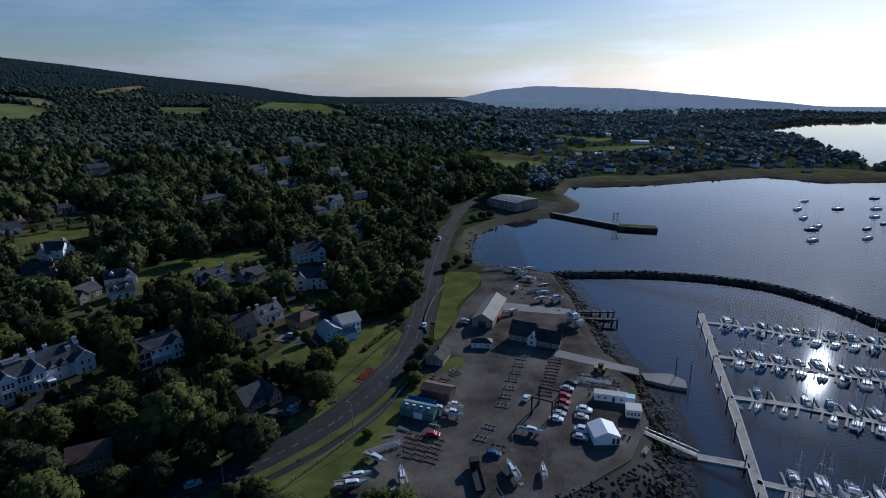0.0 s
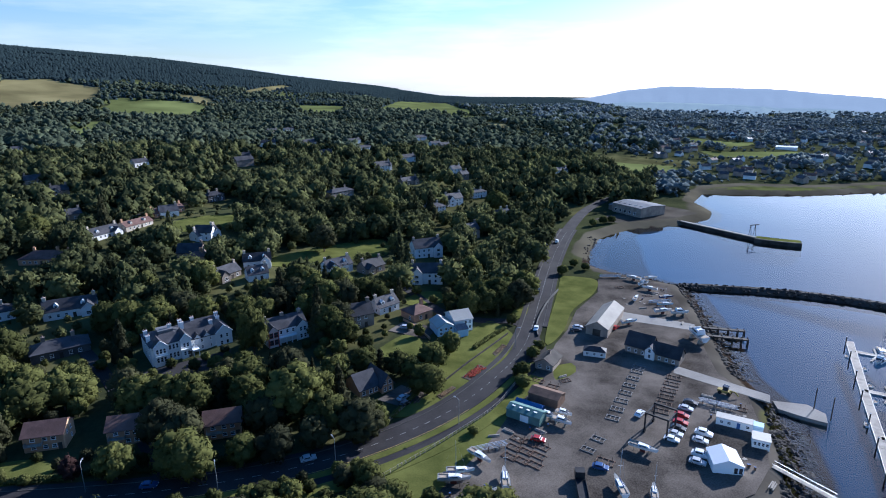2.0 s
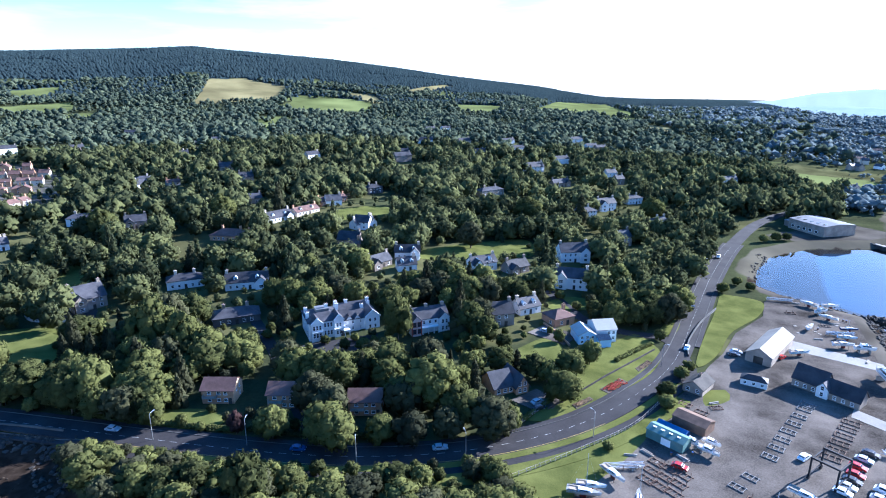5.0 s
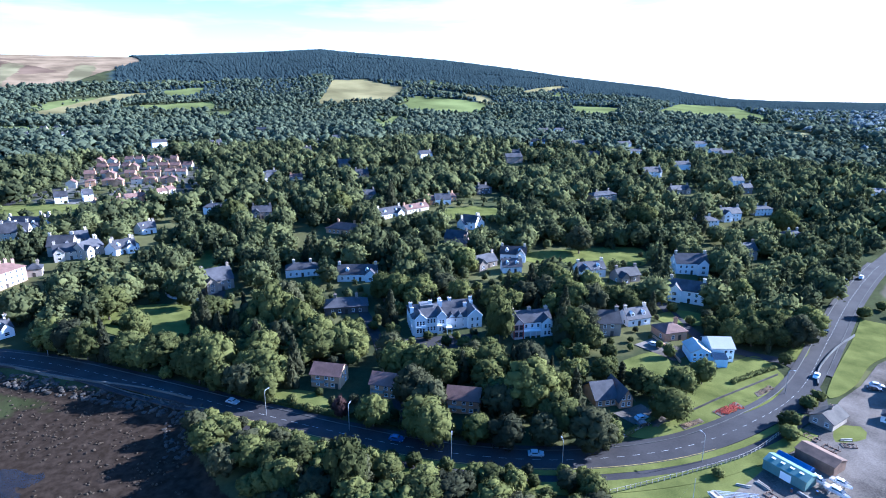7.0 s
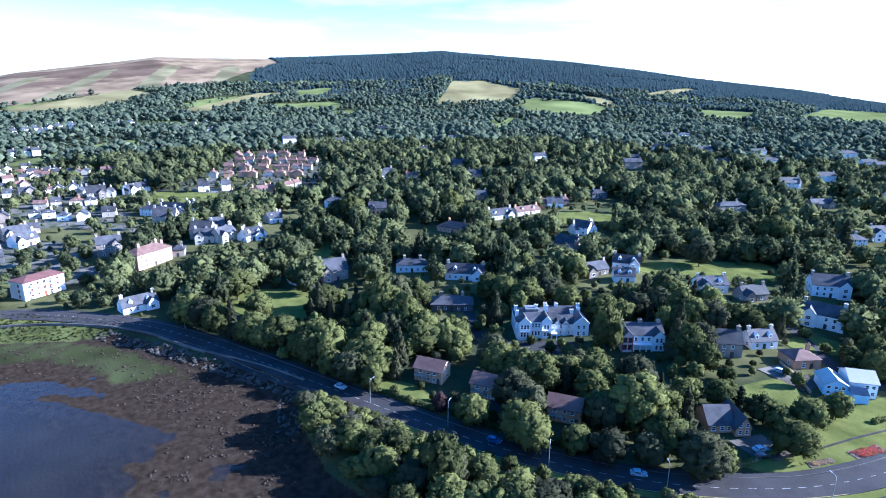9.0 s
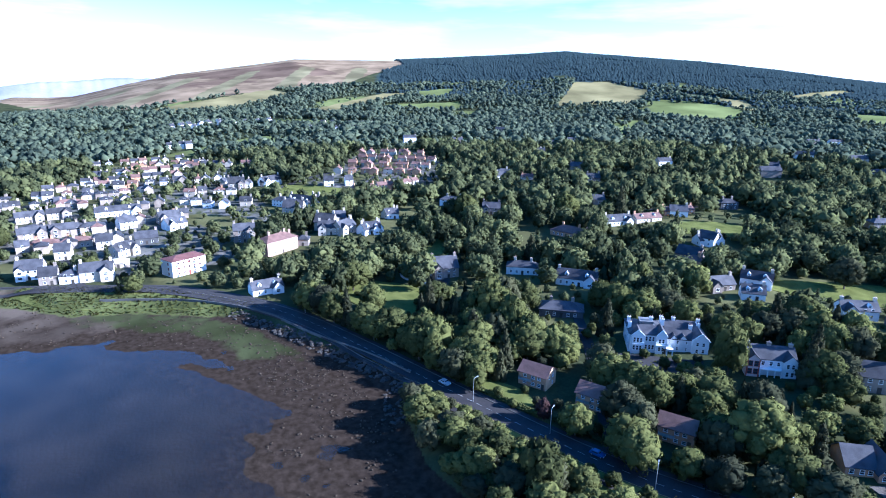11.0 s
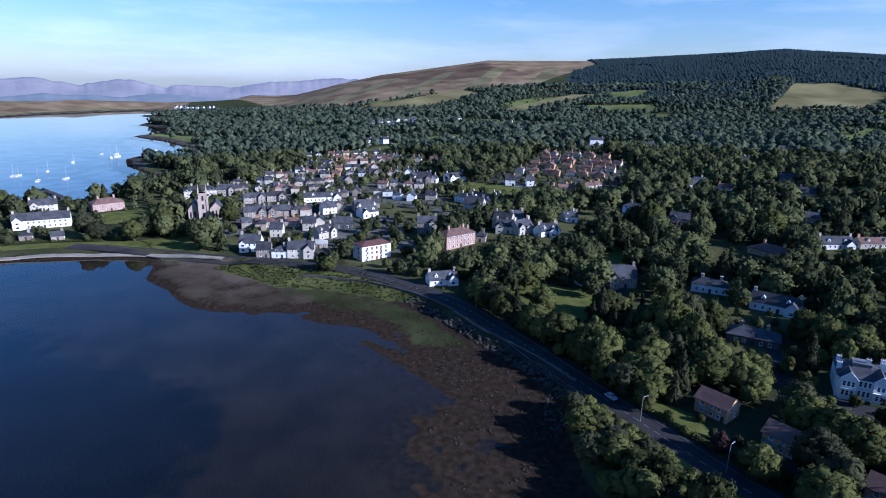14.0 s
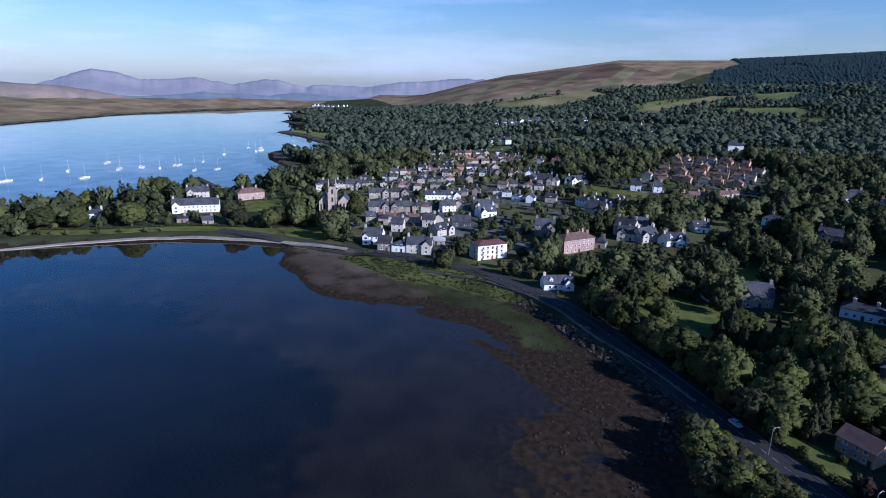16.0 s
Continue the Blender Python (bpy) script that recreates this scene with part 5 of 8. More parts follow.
def solid_pier(name, points, half, z, label, top_mat):
    """A masonry pier: battered walls down to the sea bed, a paved top and a low parapet."""
    line = smooth_line(points, 6.0)
    ends = [offset_line(line, s * half) for s in (-1, 1)]
    feet = [offset_line(line, s * (half + 1.3)) for s in (-1, 1)]
    n = len(line)
    v = [(*p, -6) for p in feet[0]] + [(*p, z) for p in ends[0]] + [(*p, z) for p in ends[1]] + [(*p, -6) for p in feet[1]]
    f = [(k * n + i, k * n + i + 1, (k + 1) * n + i + 1, (k + 1) * n + i) for k in (0, 2) for i in range(n - 1)] + [(0, n, 2 * n, 3 * n), (n - 1, 4 * n - 1, 3 * n - 1, 2 * n - 1)]
    ob = thing(name, *points[0], z=0, label=label, category="pier")
    inv = ob.matrix_world.inverted()
    deck = [(*p, z) for p in ends[0]] + [(*p, z) for p in ends[1]]
    for kind, verts, faces, mat in (("wall", v, f, ROCK), ("deck", deck, [(i, i + 1, n + i + 1, n + i) for i in range(n - 1)], top_mat)):
        q = part(kind, raw(verts, faces, mat), ob)
        q.matrix_parent_inverse = inv
    rim = offset_line(line, -half + 0.3)
    for i in range(0, n - 1, 2):
        a, b = rim[i], rim[min(i + 2, n - 1)]
        q = part("parapet", rod([(*a, z + 0.2), (*b, z + 0.2)], 0.35, STONE_WALL, 4), ob)
        q.matrix_parent_inverse = inv


solid_pier("stone_pier", [(84, 456), (108, 430), (131, 405)], 2.3, 2.0, "long dark stone pier reaching into the bay", CONCRETE)
solid_pier("pier_head", [(127, 408), (139, 403), (152, 400)], 5.0, 2.2, "broad pier end with a grassy top", LAWN)
pier("timber_jetty", [(60, 241.7), (76, 241.2)], 0.9, 2.6, "dark timber jetty on piles", DARK_TIMBER, 3.0)
pier("timber_jetty", [(60, 233.6), (75, 232.2)], 0.9, 2.6, "dark timber jetty on piles", DARK_TIMBER, 3.0)
tagged(fill("quay", [(70, 186), (80, 185.5), (83.5, 180.5), (82, 175), (77, 177), (70, 181)], CONCRETE, 1.3, True, 4.5), "pale concrete quay standing out into the marina", "quay")
for x, y in ((81, 183), (84, 178)):
    q = thing("mooring_post", x, y, z=1.5, label="tall dark timber post on the quay", category="post", group="posts on the quay")
    part("post", shared("tall_post", lambda: rod([(0, 0, -1), (0, 0, 7)], 0.16, DARK_TIMBER)), q)
q = thing("dock_crane", 126, 412, 30, z=2.6, label="dark steel gantry crane on the pier", category="crane")
for s in (-2, 2):
    part("leg", shared("crane_leg", lambda: rod([(0, -1, 0), (0, 0, 7)], 0.18, BLACK_STEEL)), q, (s, 0, 0))
    part("leg", shared("crane_leg2", lambda: rod([(0, 1, 0), (0, 0, 7)], 0.18, BLACK_STEEL)), q, (s, 0, 0))
part("beam", boxes([(-3, -0.2, 6.9, 5, 0.2, 7.4)], BLACK_STEEL), q)


# ---- buildings of their own kind ----
def block(ob, x0, x1, y0, depth, h, rise, wall, roof, style="gable", over=0.35):
    """Walls and roof of one block of a building; style gable (ridge along the front), front (gable to the front) or hip."""
    w, xc = x1 - x0, (x0 + x1) / 2
    if style == "hip":
        part("wall", boxes([(-w / 2, 0, -2, w / 2, depth, h)], wall), ob, (xc, y0, 0))
        part("roof", hip_roof(w, depth, h, rise, over, roof), ob, (xc, y0, 0))
    elif style == "gable":
        part("wall", gable_walls(w, depth, h, rise, wall), ob, (xc, y0, 0))
        part("roof", gable_roof(w, depth, h, rise, over, roof), ob, (xc, y0, 0))
    else:
        part("wall", gable_walls(depth, w, h, rise, wall), ob, (x1, y0 + depth / 2, 0), 90)
        part("roof", gable_roof(depth, w, h, rise, over, roof), ob, (x1, y0 + depth / 2, 0), 90)


def coping(ob, x0, x1, y, h, rise, wide=0.34):
    """White-painted copings up both slopes of a front gable."""
    mid, out = (x0 + x1) / 2, 0.3
    for a, b in ((x0 - out, mid), (x1 + out, mid)):
        drop = rise * out / ((x1 - x0) / 2)
        v = [(px, py, pz + lift) for px, pz in ((a, h - drop), (b, h + rise)) for py in (y - 0.42, y - 0.42 + wide) for lift in (0.05, 0.42)]
        part("coping", raw(v, [(0, 1, 3, 2), (4, 6, 7, 5), (0, 4, 5, 1), (2, 3, 7, 6), (1, 5, 7, 3), (0, 2, 6, 4)], WHITE_PAINT), ob)


def windows_row(ob, xs, y, zs, w=1.2, h=1.6, turn=0, trim=None):
    for x in xs:
        for z in zs:
            window(ob, x, y, z, w, h, turn, trim)


hotel = thing("hotel", -132, 175, 50, label="large white rendered villa hotel with slate roofs", category="hotel")
FOOTPRINTS.append((-132, 175, 50, 32, 17))
block(hotel, -14.5, -1, 0, 15, 6.8, 3.2, WHITE_WALL, SLATE, "hip")
block(hotel, -13.8, -9.2, -1.6, 6, 6.8, 2.2, WHITE_WALL, SLATE, "front")
block(hotel, -4.6, -0.9, -1.1, 7, 7.2, 2.0, WHITE_WALL, SLATE, "front")
block(hotel, -0.9, 8.6, 1.6, 9, 5.4, 2.8, WHITE_WALL, SLATE, "gable")
block(hotel, 8.6, 14.5, 0.4, 11, 5.8, 2.6, WHITE_WALL, SLATE, "front")
block(hotel, -1, 13, 11, 8, 5.2, 2.6, WHITE_WALL, SLATE, "gable")
for x0, x1, y, h, rise in ((-13.8, -9.2, -1.6, 6.8, 2.2), (-4.6, -0.9, -1.1, 7.2, 2.0), (8.6, 14.5, 0.4, 5.8, 2.6)):
    coping(hotel, x0, x1, y, h, rise)
part("lead_flat", boxes([(-10.4, 5.2, 9.2, -5.2, 9.8, 10.15)], GREY_SHEET), hotel)
for x0 in (2.0, 5.4):
    block(hotel, x0 - 1.2, x0 + 1.2, 1.35, 3.0, 5.6, 1.4, WHITE_WALL, SLATE, "front", 0.15)
part("porch", boxes([(-1.0, -2.6, 2.5, 1.4, 1.6, 2.75), (-0.9, -2.5, 0, -0.65, -2.25, 2.5), (1.05, -2.5, 0, 1.3, -2.25, 2.5)], WHITE_PAINT), hotel)
windows_row(hotel, (-12.7, -11.5, -10.3), -1.6, (1.0, 4.2), 0.95, 1.9)
windows_row(hotel, (-8.1, -6.8, -5.6), 0, (1.0, 4.3), 0.9, 1.9)
windows_row(hotel, (-3.4, -2.2), -1.1, (1.0, 4.2), 0.9, 1.7)
windows_row(hotel, (1, 3.5, 6.6), 1.6, (0.9, 3.5), 0.9, 1.3)
windows_row(hotel, (10.4, 12.6), 0.4, (0.9, 3.6), 1.0, 1.5)
windows_row(hotel, (-14.5,), 3.5, (1, 4.2), 1.1, 1.7, -90)
windows_row(hotel, (-14.5,), 8.5, (1, 4.2), 1.1, 1.7, -90)
part("door", boxes([(-0.6, -0.08, 0, 0.6, 0.05, 2.2)], DARK_TIMBER), hotel, (-1.6, -1.1, 0))
for x0 in (-11.5, -2.8):
    part("balcony", boxes([(-2.1, -0.9, 0, 2.1, 0, 0.15), (-2.1, -0.9, 0.15, -2.02, 0, 1), (2.02, -0.9, 0.15, 2.1, 0, 1), (-2.1, -0.9, 0.92, 2.1, -0.82, 1)], WHITE_PAINT), hotel, (x0, -1.62 if x0 < -5 else -1.12, 3.6))
for x, y, z in ((-14, 5, 8.2), (-13.6, 11, 8.0), (-6, 7, 10.0), (-1.5, 8, 9.2), (-1.2, 12, 8.8), (8.5, 6, 8.2), (4, 15, 7.6), (13, 14, 7.8), (12, 9, 8.0)):
    chimney(hotel, x, y, z, WHITE_WALL, 1.5)

villa = thing("villa", -101.5, 190, 48, label="white stone villa with red-painted bay windows and slate roof", category="villa")
FOOTPRINTS.append((-101.5, 190, 48, 18, 12))
block(villa, -8, -4, -1.6, 8, 6.2, 2.0, PALE_PINK, SLATE, "front")
block(villa, -8, 8, 0, 10, 6.0, 3.2, WHITE_WALL, SLATE, "gable")
block(villa, 3.6, 8, -1.4, 8, 6.2, 2.1, WHITE_WALL, SLATE, "front")
windows_row(villa, (-6.95, -5.05), -1.6, (0.8, 3.7), 1.5, 2.0, trim=RED_PAINT)
part("quoin", boxes([(-8.05, -1.68, -1, -7.72, -1.3, 6.1), (-4.28, -1.68, -1, -3.95, -1.3, 6.1)], RED_PAINT), villa)
windows_row(villa, (5.0, 6.6), -1.4, (0.8, 3.7), 1.0, 1.7)
windows_row(villa, (-2.5, 0, 2.4), 0, (3.7,), 1.1, 1.5)
part("porch", boxes([(-3.8, -1.9, 2.7, 3.4, 0, 3.0), (-3.7, -1.8, 0, -3.4, -1.5, 2.7), (-1.3, -1.8, 0, -1.0, -1.5, 2.7), (1.0, -1.8, 0, 1.3, -1.5, 2.7), (3.0, -1.8, 0, 3.3, -1.5, 2.7)], WHITE_WALL), villa)
for x in (-7, 0, 7):
    chimney(villa, x, 5, 8.8, STONE_WALL)

for k, (x, y, turn) in enumerate(((-138, 114.8, 26), (-117.5, 122, 25), (-92.2, 130, 28))):
    ob = thing("brick_house", x, y, turn, label="brown brick two-storey house, one gable in sunlit tan, brown tiled roof", category="house", group="three alike brick houses above the road")
    FOOTPRINTS.append((x, y, turn, 11, 9))
    block(ob, -5, 5, 0, 8, 4.8, 2.4, BROWN_WALL, BROWN_TILE, "gable", 0.5)
    # sun-facing gable: its sunlit tone is painted as a lighter tan brick
    part("gable_wall", gable_walls(0.3, 7.98, 4.75, 2.3, SUNLIT_BRICK), ob, (5.06, 0.01, 0))
    windows_row(ob, (-2.6, 0.4, 2.6), 0, (0.8, 3.2), 1.2, 1.1)
    windows_row(ob, (5.22,), 2.6, (3.3,), 0.8, 1.1, 90)
    windows_row(ob, (5.22,), 5.2, (0.8, 3.3), 0.8, 1.1, 90)
    part("balcony", boxes([(-2.2, -1.5, 0, 2.2, 0, 0.15), (-2.2, -1.5, 0.15, -2.12, 0, 1.0), (2.12, -1.5, 0.15, 2.2, 0, 1.0)] + [(-2.2 + 0.35 * i, -1.5, 0.15, -2.12 + 0.35 * i, -1.44, 1.0) for i in range(13)], TIMBER), ob, (-2.2, 0, 2.4))
    part("door", boxes([(-0.5, -0.06, 0, 0.5, 0.03, 2.1)], DARK_TIMBER), ob, (4, 0, 0))

ob = thing("gabled_house", -56, 161.5, 50, label="dark brown timber house with two steep slate gables", category="house")
FOOTPRINTS.append((-56, 161.5, 50, 13, 10))
block(ob, -6, 1, 1, 9, 3.0, 3.6, BROWN_WALL, SLATE, "gable", 0.6)
block(ob, 1, 5.5, -1, 10, 3.0, 3.4, BROWN_WALL, SLATE, "front", 0.6)
windows_row(ob, (2.3, 4.2), -1, (0.7, 3.0), 1.0, 1.4)
windows_row(ob, (-4.5, -2, 0), 1, (0.7,), 1.2, 1.4)

ob = thing("glazed_house", -39, 211, 34, label="white and pale blue house with a glass-roofed front", category="house")
FOOTPRINTS.append((-39, 211, 34, 17, 14))
block(ob, -8, -1, 0, 9, 4.0, 1.8, PALE_BLUE, SHEET_ROOF, "front", 0.4)
block(ob, 0, 8, 2, 10, 5.0, 2.4, WHITE_WALL, SHEET_ROOF, "gable", 0.4)
part("glass_roof", gable_roof(5, 6, 3.0, 1.2, 0.1, GLASS, 0.1), ob, (1.4, -3, 0))
part("glass_wall", boxes([(-1, -3, -1, 3.9, 2, 3.0)], PALE_BLUE), ob)
windows_row(ob, (-6.6, -4.5, -2.4), 0, (0.8, 2.6), 1.2, 1.1)
windows_row(ob, (5, 6.8), 2, (0.9, 3.1), 1.2, 1.2)

church = thing("church", -433, -83, 98, label="tall sandstone church with a pinnacled square tower", category="church")
church.scale = (1.15, 1.15, 1.1)
FOOTPRINTS.append((-433, -83, 98, 24, 22))
block(church, -9, -1.5, 2, 16, 8, 4.5, CHURCH_STONE, SLATE, "front", 0.2)
block(church, 3.5, 11, 3, 14, 7.5, 4.2, CHURCH_STONE, SLATE, "front", 0.2)
part("tower", boxes([(-2.4, -1, -2, 2.4, 4.4, 19), (-2.7, -1.3, 18.4, 2.7, 4.7, 19.0), (-2.9, -1.5, -2, -2.0, -0.6, 15), (2.0, -1.5, -2, 2.9, -0.6, 15), (-2.9, 4.0, -2, -2.0, 4.9, 15), (2.0, 4.0, -2, 2.9, 4.9, 15)], CHURCH_STONE), church)
for x in (-2.3, 2.3):
    for y in (-0.9, 4.3):
        part("pinnacle", shared("pinnacle", lambda: rod([(0, 0, 0), (0, 0, 2.2), (0, 0, 5.2)], 0.55, CHURCH_STONE, 4, 0.05)), church, (x, y, 19))
for x in (-7.6, -5.3, -3.0, 5.2, 7.3, 9.4):
    part("lancet", shared("lancet", lambda: boxes([(-0.5, -0.06, 0, 0.5, 0.05, 4.2)], GLASS)), church, (x, 2 if x < 0 else 3, 2))
for z in (3, 8.5, 14):
    part("lancet", shared("lancet2", lambda: boxes([(-0.6, -0.06, 0, 0.6, 0.05, 3.0)], GLASS)), church, (0, -1.0, z))

# boatyard buildings
shed = thing("boat_shed", 16, 223.2, -18, label="long stone boat shed with a pale sheet roof", category="shed")
block(shed, -4.4, 4.4, 0, 27, 3.6, 2.6, STONE_WALL, SHED_ROOF, "front", 0.3)
part("door", boxes([(-1.6, -0.08, 0, 1.6, 0.04, 3.0)], DARK_TIMBER), shed)
ob = thing("cabin", 14.4, 203.5, -6, label="small white cabin with a slate hipped roof", category="cabin")
block(ob, -4, 4, 0, 4, 2.3, 1.3, WHITE_WALL, SLATE, "hip", 0.2)
windows_row(ob, (-2.6, 0, 2.6), 0, (0.8,), 1.0, 1.0)
ob = thing("slate_workshop", 34.3, 206.2, -27, label="long low workshop with steep dark slate roofs", category="workshop")
block(ob, -9.6, 0, 0.5, 7, 3.2, 4.2, STONE_WALL, SLATE, "gable")
block(ob, 0, 10.5, 0, 6.5, 2.8, 3.2, STONE_WALL, SLATE, "gable")
block(ob, -1.6, 1.8, -1.1, 5, 3.6, 1.8, WHITE_WALL, SLATE, "front", 0.2)
windows_row(ob, (0.1,), -1.1, (0.8, 2.9), 1.1, 1.5)
windows_row(ob, (-8, -5.5, -3), 0.5, (0.8,), 1.0, 1.2)
windows_row(ob, (3.5, 6, 8.5), 0, (0.8,), 1.0, 1.2)
ob = thing("gatehouse", -3.6, 189.6, -19, label="grey stone lodge with a dark roof at the boatyard gate", category="lodge")
block(ob, -3.3, 3.3, 0, 9, 2.5, 2.0, STONE_WALL, DARK_TIMBER, "front", 0.4)
windows_row(ob, (-1.6, 1.6), 0, (0.9,), 1.2, 1.2)
chimney(ob, 0, 5, 4.2, STONE_WALL, 1.2, 0.9)
ob = thing("green_shed", -8.5, 155, -22, label="sea-green sheet-clad shed with a low roof", category="shed")
block(ob, -5.5, 5.5, 0, 5, 2.8, 0.9, GREEN_PAINT, GREEN_PAINT, "gable", 0.15)
for x in (-3.8, -1.4, 1.0, 3.4):
    part("roof_light", shared("roof_light", lambda: boxes([(-0.5, -0.3, 0, 0.5, 0.3, 0.08)], WHITE_PAINT)), ob, (x, 1.6, 3.62))
part("door", boxes([(-1.4, -0.06, 0, 1.4, 0.04, 2.3)], WHITE_PAINT), ob, (0.5, 0, 0))
ob = thing("boat_tarpaulin", -7.5, 162.5, -22, label="blue tarpaulin over a long stack of boats", category="tarpaulin")
part("cover", gable_walls(9, 2.6, 1.5, 0.8, BLUE_PAINT), ob)
ob = thing("rust_shed", -3.0, 165.8, -22, label="rusty brown sheet shed among boats", category="shed")
block(ob, -5, 5, 0, 6, 3.0, 1.0, RUST, RUST, "gable", 0.2)
ob = thing("site_office", 52.6, 163.6, -17, label="long white flat-roofed site hut", category="hut")
part("wall", boxes([(-5, 0, -0.3, 5, 3, 2.5)], WHITE_PAINT), ob)
part("roof", boxes([(-5.15, -0.15, 2.5, 5.15, 3.15, 2.66)], SHEET_ROOF), ob)
windows_row(ob, (-3.5, -1.5, 3.4), 0, (0.9,), 1.0, 0.9)
part("door", boxes([(-0.45, -0.05, 0, 0.45, 0.03, 2.05)], BLUE_PAINT), ob, (1.0, 0, 0))
ob = thing("store_box", 58.3, 161.5, -17, label="pale blue steel store box", category="container")
part("box", boxes([(-1.3, 0, 0, 1.3, 2.6, 2.7), (-1.36, -0.05, 2.6, 1.36, 2.65, 2.78)], PALE_BLUE), ob)
ob = thing("harbour_office", 57, 154.2, -14, label="white boxy harbour office with a flat roof", category="office")
part("wall", boxes([(-2.2, 0, -0.3, 2.2, 4.2, 2.7)], WHITE_PAINT), ob)
part("roof", boxes([(-2.4, -0.2, 2.7, 2.4, 4.4, 2.88)], SHEET_ROOF), ob)
windows_row(ob, (-1.5, -0.5, 0.5, 1.5), 0, (1.0,), 0.8, 1.1)
ob = thing("marquee", 45.4, 140.8, 2, label="white cloth marquee with a ridged roof", category="tent")
block(ob, -3.7, 3.7, 0, 7.4, 2.5, 1.5, TENT_CLOTH, TENT_CLOTH, "front", 0.1)
windows_row(ob, (1.8, 3.0), 0, (0.6,), 0.8, 1.5, trim=BLACK_STEEL)
for y in (2, 4, 6):
    part("rib", shared("tent_rib", lambda: rod([(-3.8, 0, 0), (-3.8, 0, 2.52), (0, 0, 4.16), (3.8, 0, 2.52), (3.8, 0, 0)], 0.06, ALLOY)), ob, (0, y, 0))
ob = thing("bayside_works", 49, 464, -50, label="large grey flat-roofed works beside the bay", category="works")
block(ob, -15, 15, 0, 26, 7, 1.2, STONE_WALL, GREY_SHEET, "gable", 0.3)
block(ob, -22, -15, 3, 18, 4, 0.8, STONE_WALL, GREY_SHEET, "gable", 0.3)
for s in range(5):
    part("rooflight", boxes([(-0.6, 0, 0, 0.6, 7, 0.12)], GLASS), ob, (-11 + s * 5.5, 3, 7.65))
windows_row(ob, (-11, -6, -1, 4, 9), 0, (1.5,), 2.4, 2.0)
FOOTPRINTS.append((49, 464, -50, 34, 34))
ob = thing("white_store", 322, 955, -20, label="long low white-roofed store among far trees", category="store")
block(ob, -14, 14, 0, 14, 4, 1.5, WHITE_WALL, TENT_CLOTH, "gable", 0.3)
FOOTPRINTS.append((322, 955, -20, 34, 40))
FOOTPRINTS.extend([(16, 223, -18, 9, 27), (34, 206, -27, 20, 8), (-3.6, 189.6, -19, 8, 10)])

pier("timber_jetty", [(-550, -218), (-574, -236), (-597, -254)], 2.2, 1.6, "dark timber jetty reaching into the loch", DARK_TIMBER, 3.0)


# ---- boats ----
def hull_mesh(length, beam, free, draft, mat, keel=False):
    """A boat's hull: stations from transom (x = -length / 2) to bow, open at deck level, closed by the deck."""
    v, f = [], []
    n, m = 9, 7
    for i in range(n):
        s = i / (n - 1)
        half = beam / 2 * (0.78 + 0.22 * math.sin(math.pi * min(1, s * 1.15 + 0.2))) * (1 - max(0, (s - 0.42) / 0.58) ** 2.2)
        top = free * (1 + 0.22 * s * s)
        x = -length / 2 + length * s
        for j in range(m):
            a = -1 + 2 * j / (m - 1)
            depth = (1 - abs(a) ** 2.4)
            v.append((x + (0.05 * length * (1 - depth) if s > 0.8 else 0), half * a, top - (top + draft * (1 - s ** 3)) * depth))
    for i in range(n - 1):
        f += [(i * m + j, i * m + j + 1, (i + 1) * m + j + 1, (i + 1) * m + j) for j in range(m - 1)]
    f.append(tuple(range(m)))
    return raw(v, f, mat, False)


def deck_mesh(length, beam, free, mat):
    v, f = [], []
    n = 9
    for i in range(n):
        s = i / (n - 1)
        half = 0.96 * beam / 2 * (0.78 + 0.22 * math.sin(math.pi * min(1, s * 1.15 + 0.2))) * (1 - max(0, (s - 0.42) / 0.58) ** 2.2)
        top = free * (1 + 0.22 * s * s) - 0.05
        x = -length / 2 + length * s + (0.05 * length if s > 0.8 else 0)
        v += [(x, -half, top), (x, 0, top + 0.06), (x, half, top)]
    for i in range(n - 1):
        f += [(3 * i, 3 * i + 3, 3 * i + 4, 3 * i + 1), (3 * i + 1, 3 * i + 4, 3 * i + 5, 3 * i + 2)]
    return raw(v, f, mat)


def cabin_mesh(x0, x1, half, z0, z1, mat, rake=0.5):
    v = [(x0, -half, z0), (x1, -half * 0.8, z0), (x1, half * 0.8, z0), (x0, half, z0), (x0 + 0.1, -half * 0.85, z1), (x1 - rake, -half * 0.62, z1), (x1 - rake, half * 0.62, z1), (x0 + 0.1, half * 0.85, z1)]
    return raw(v, [(4, 5, 6, 7), (0, 1, 5, 4), (1, 2, 6, 5), (2, 3, 7, 6), (3, 0, 4, 7), (3, 2, 1, 0)], mat)


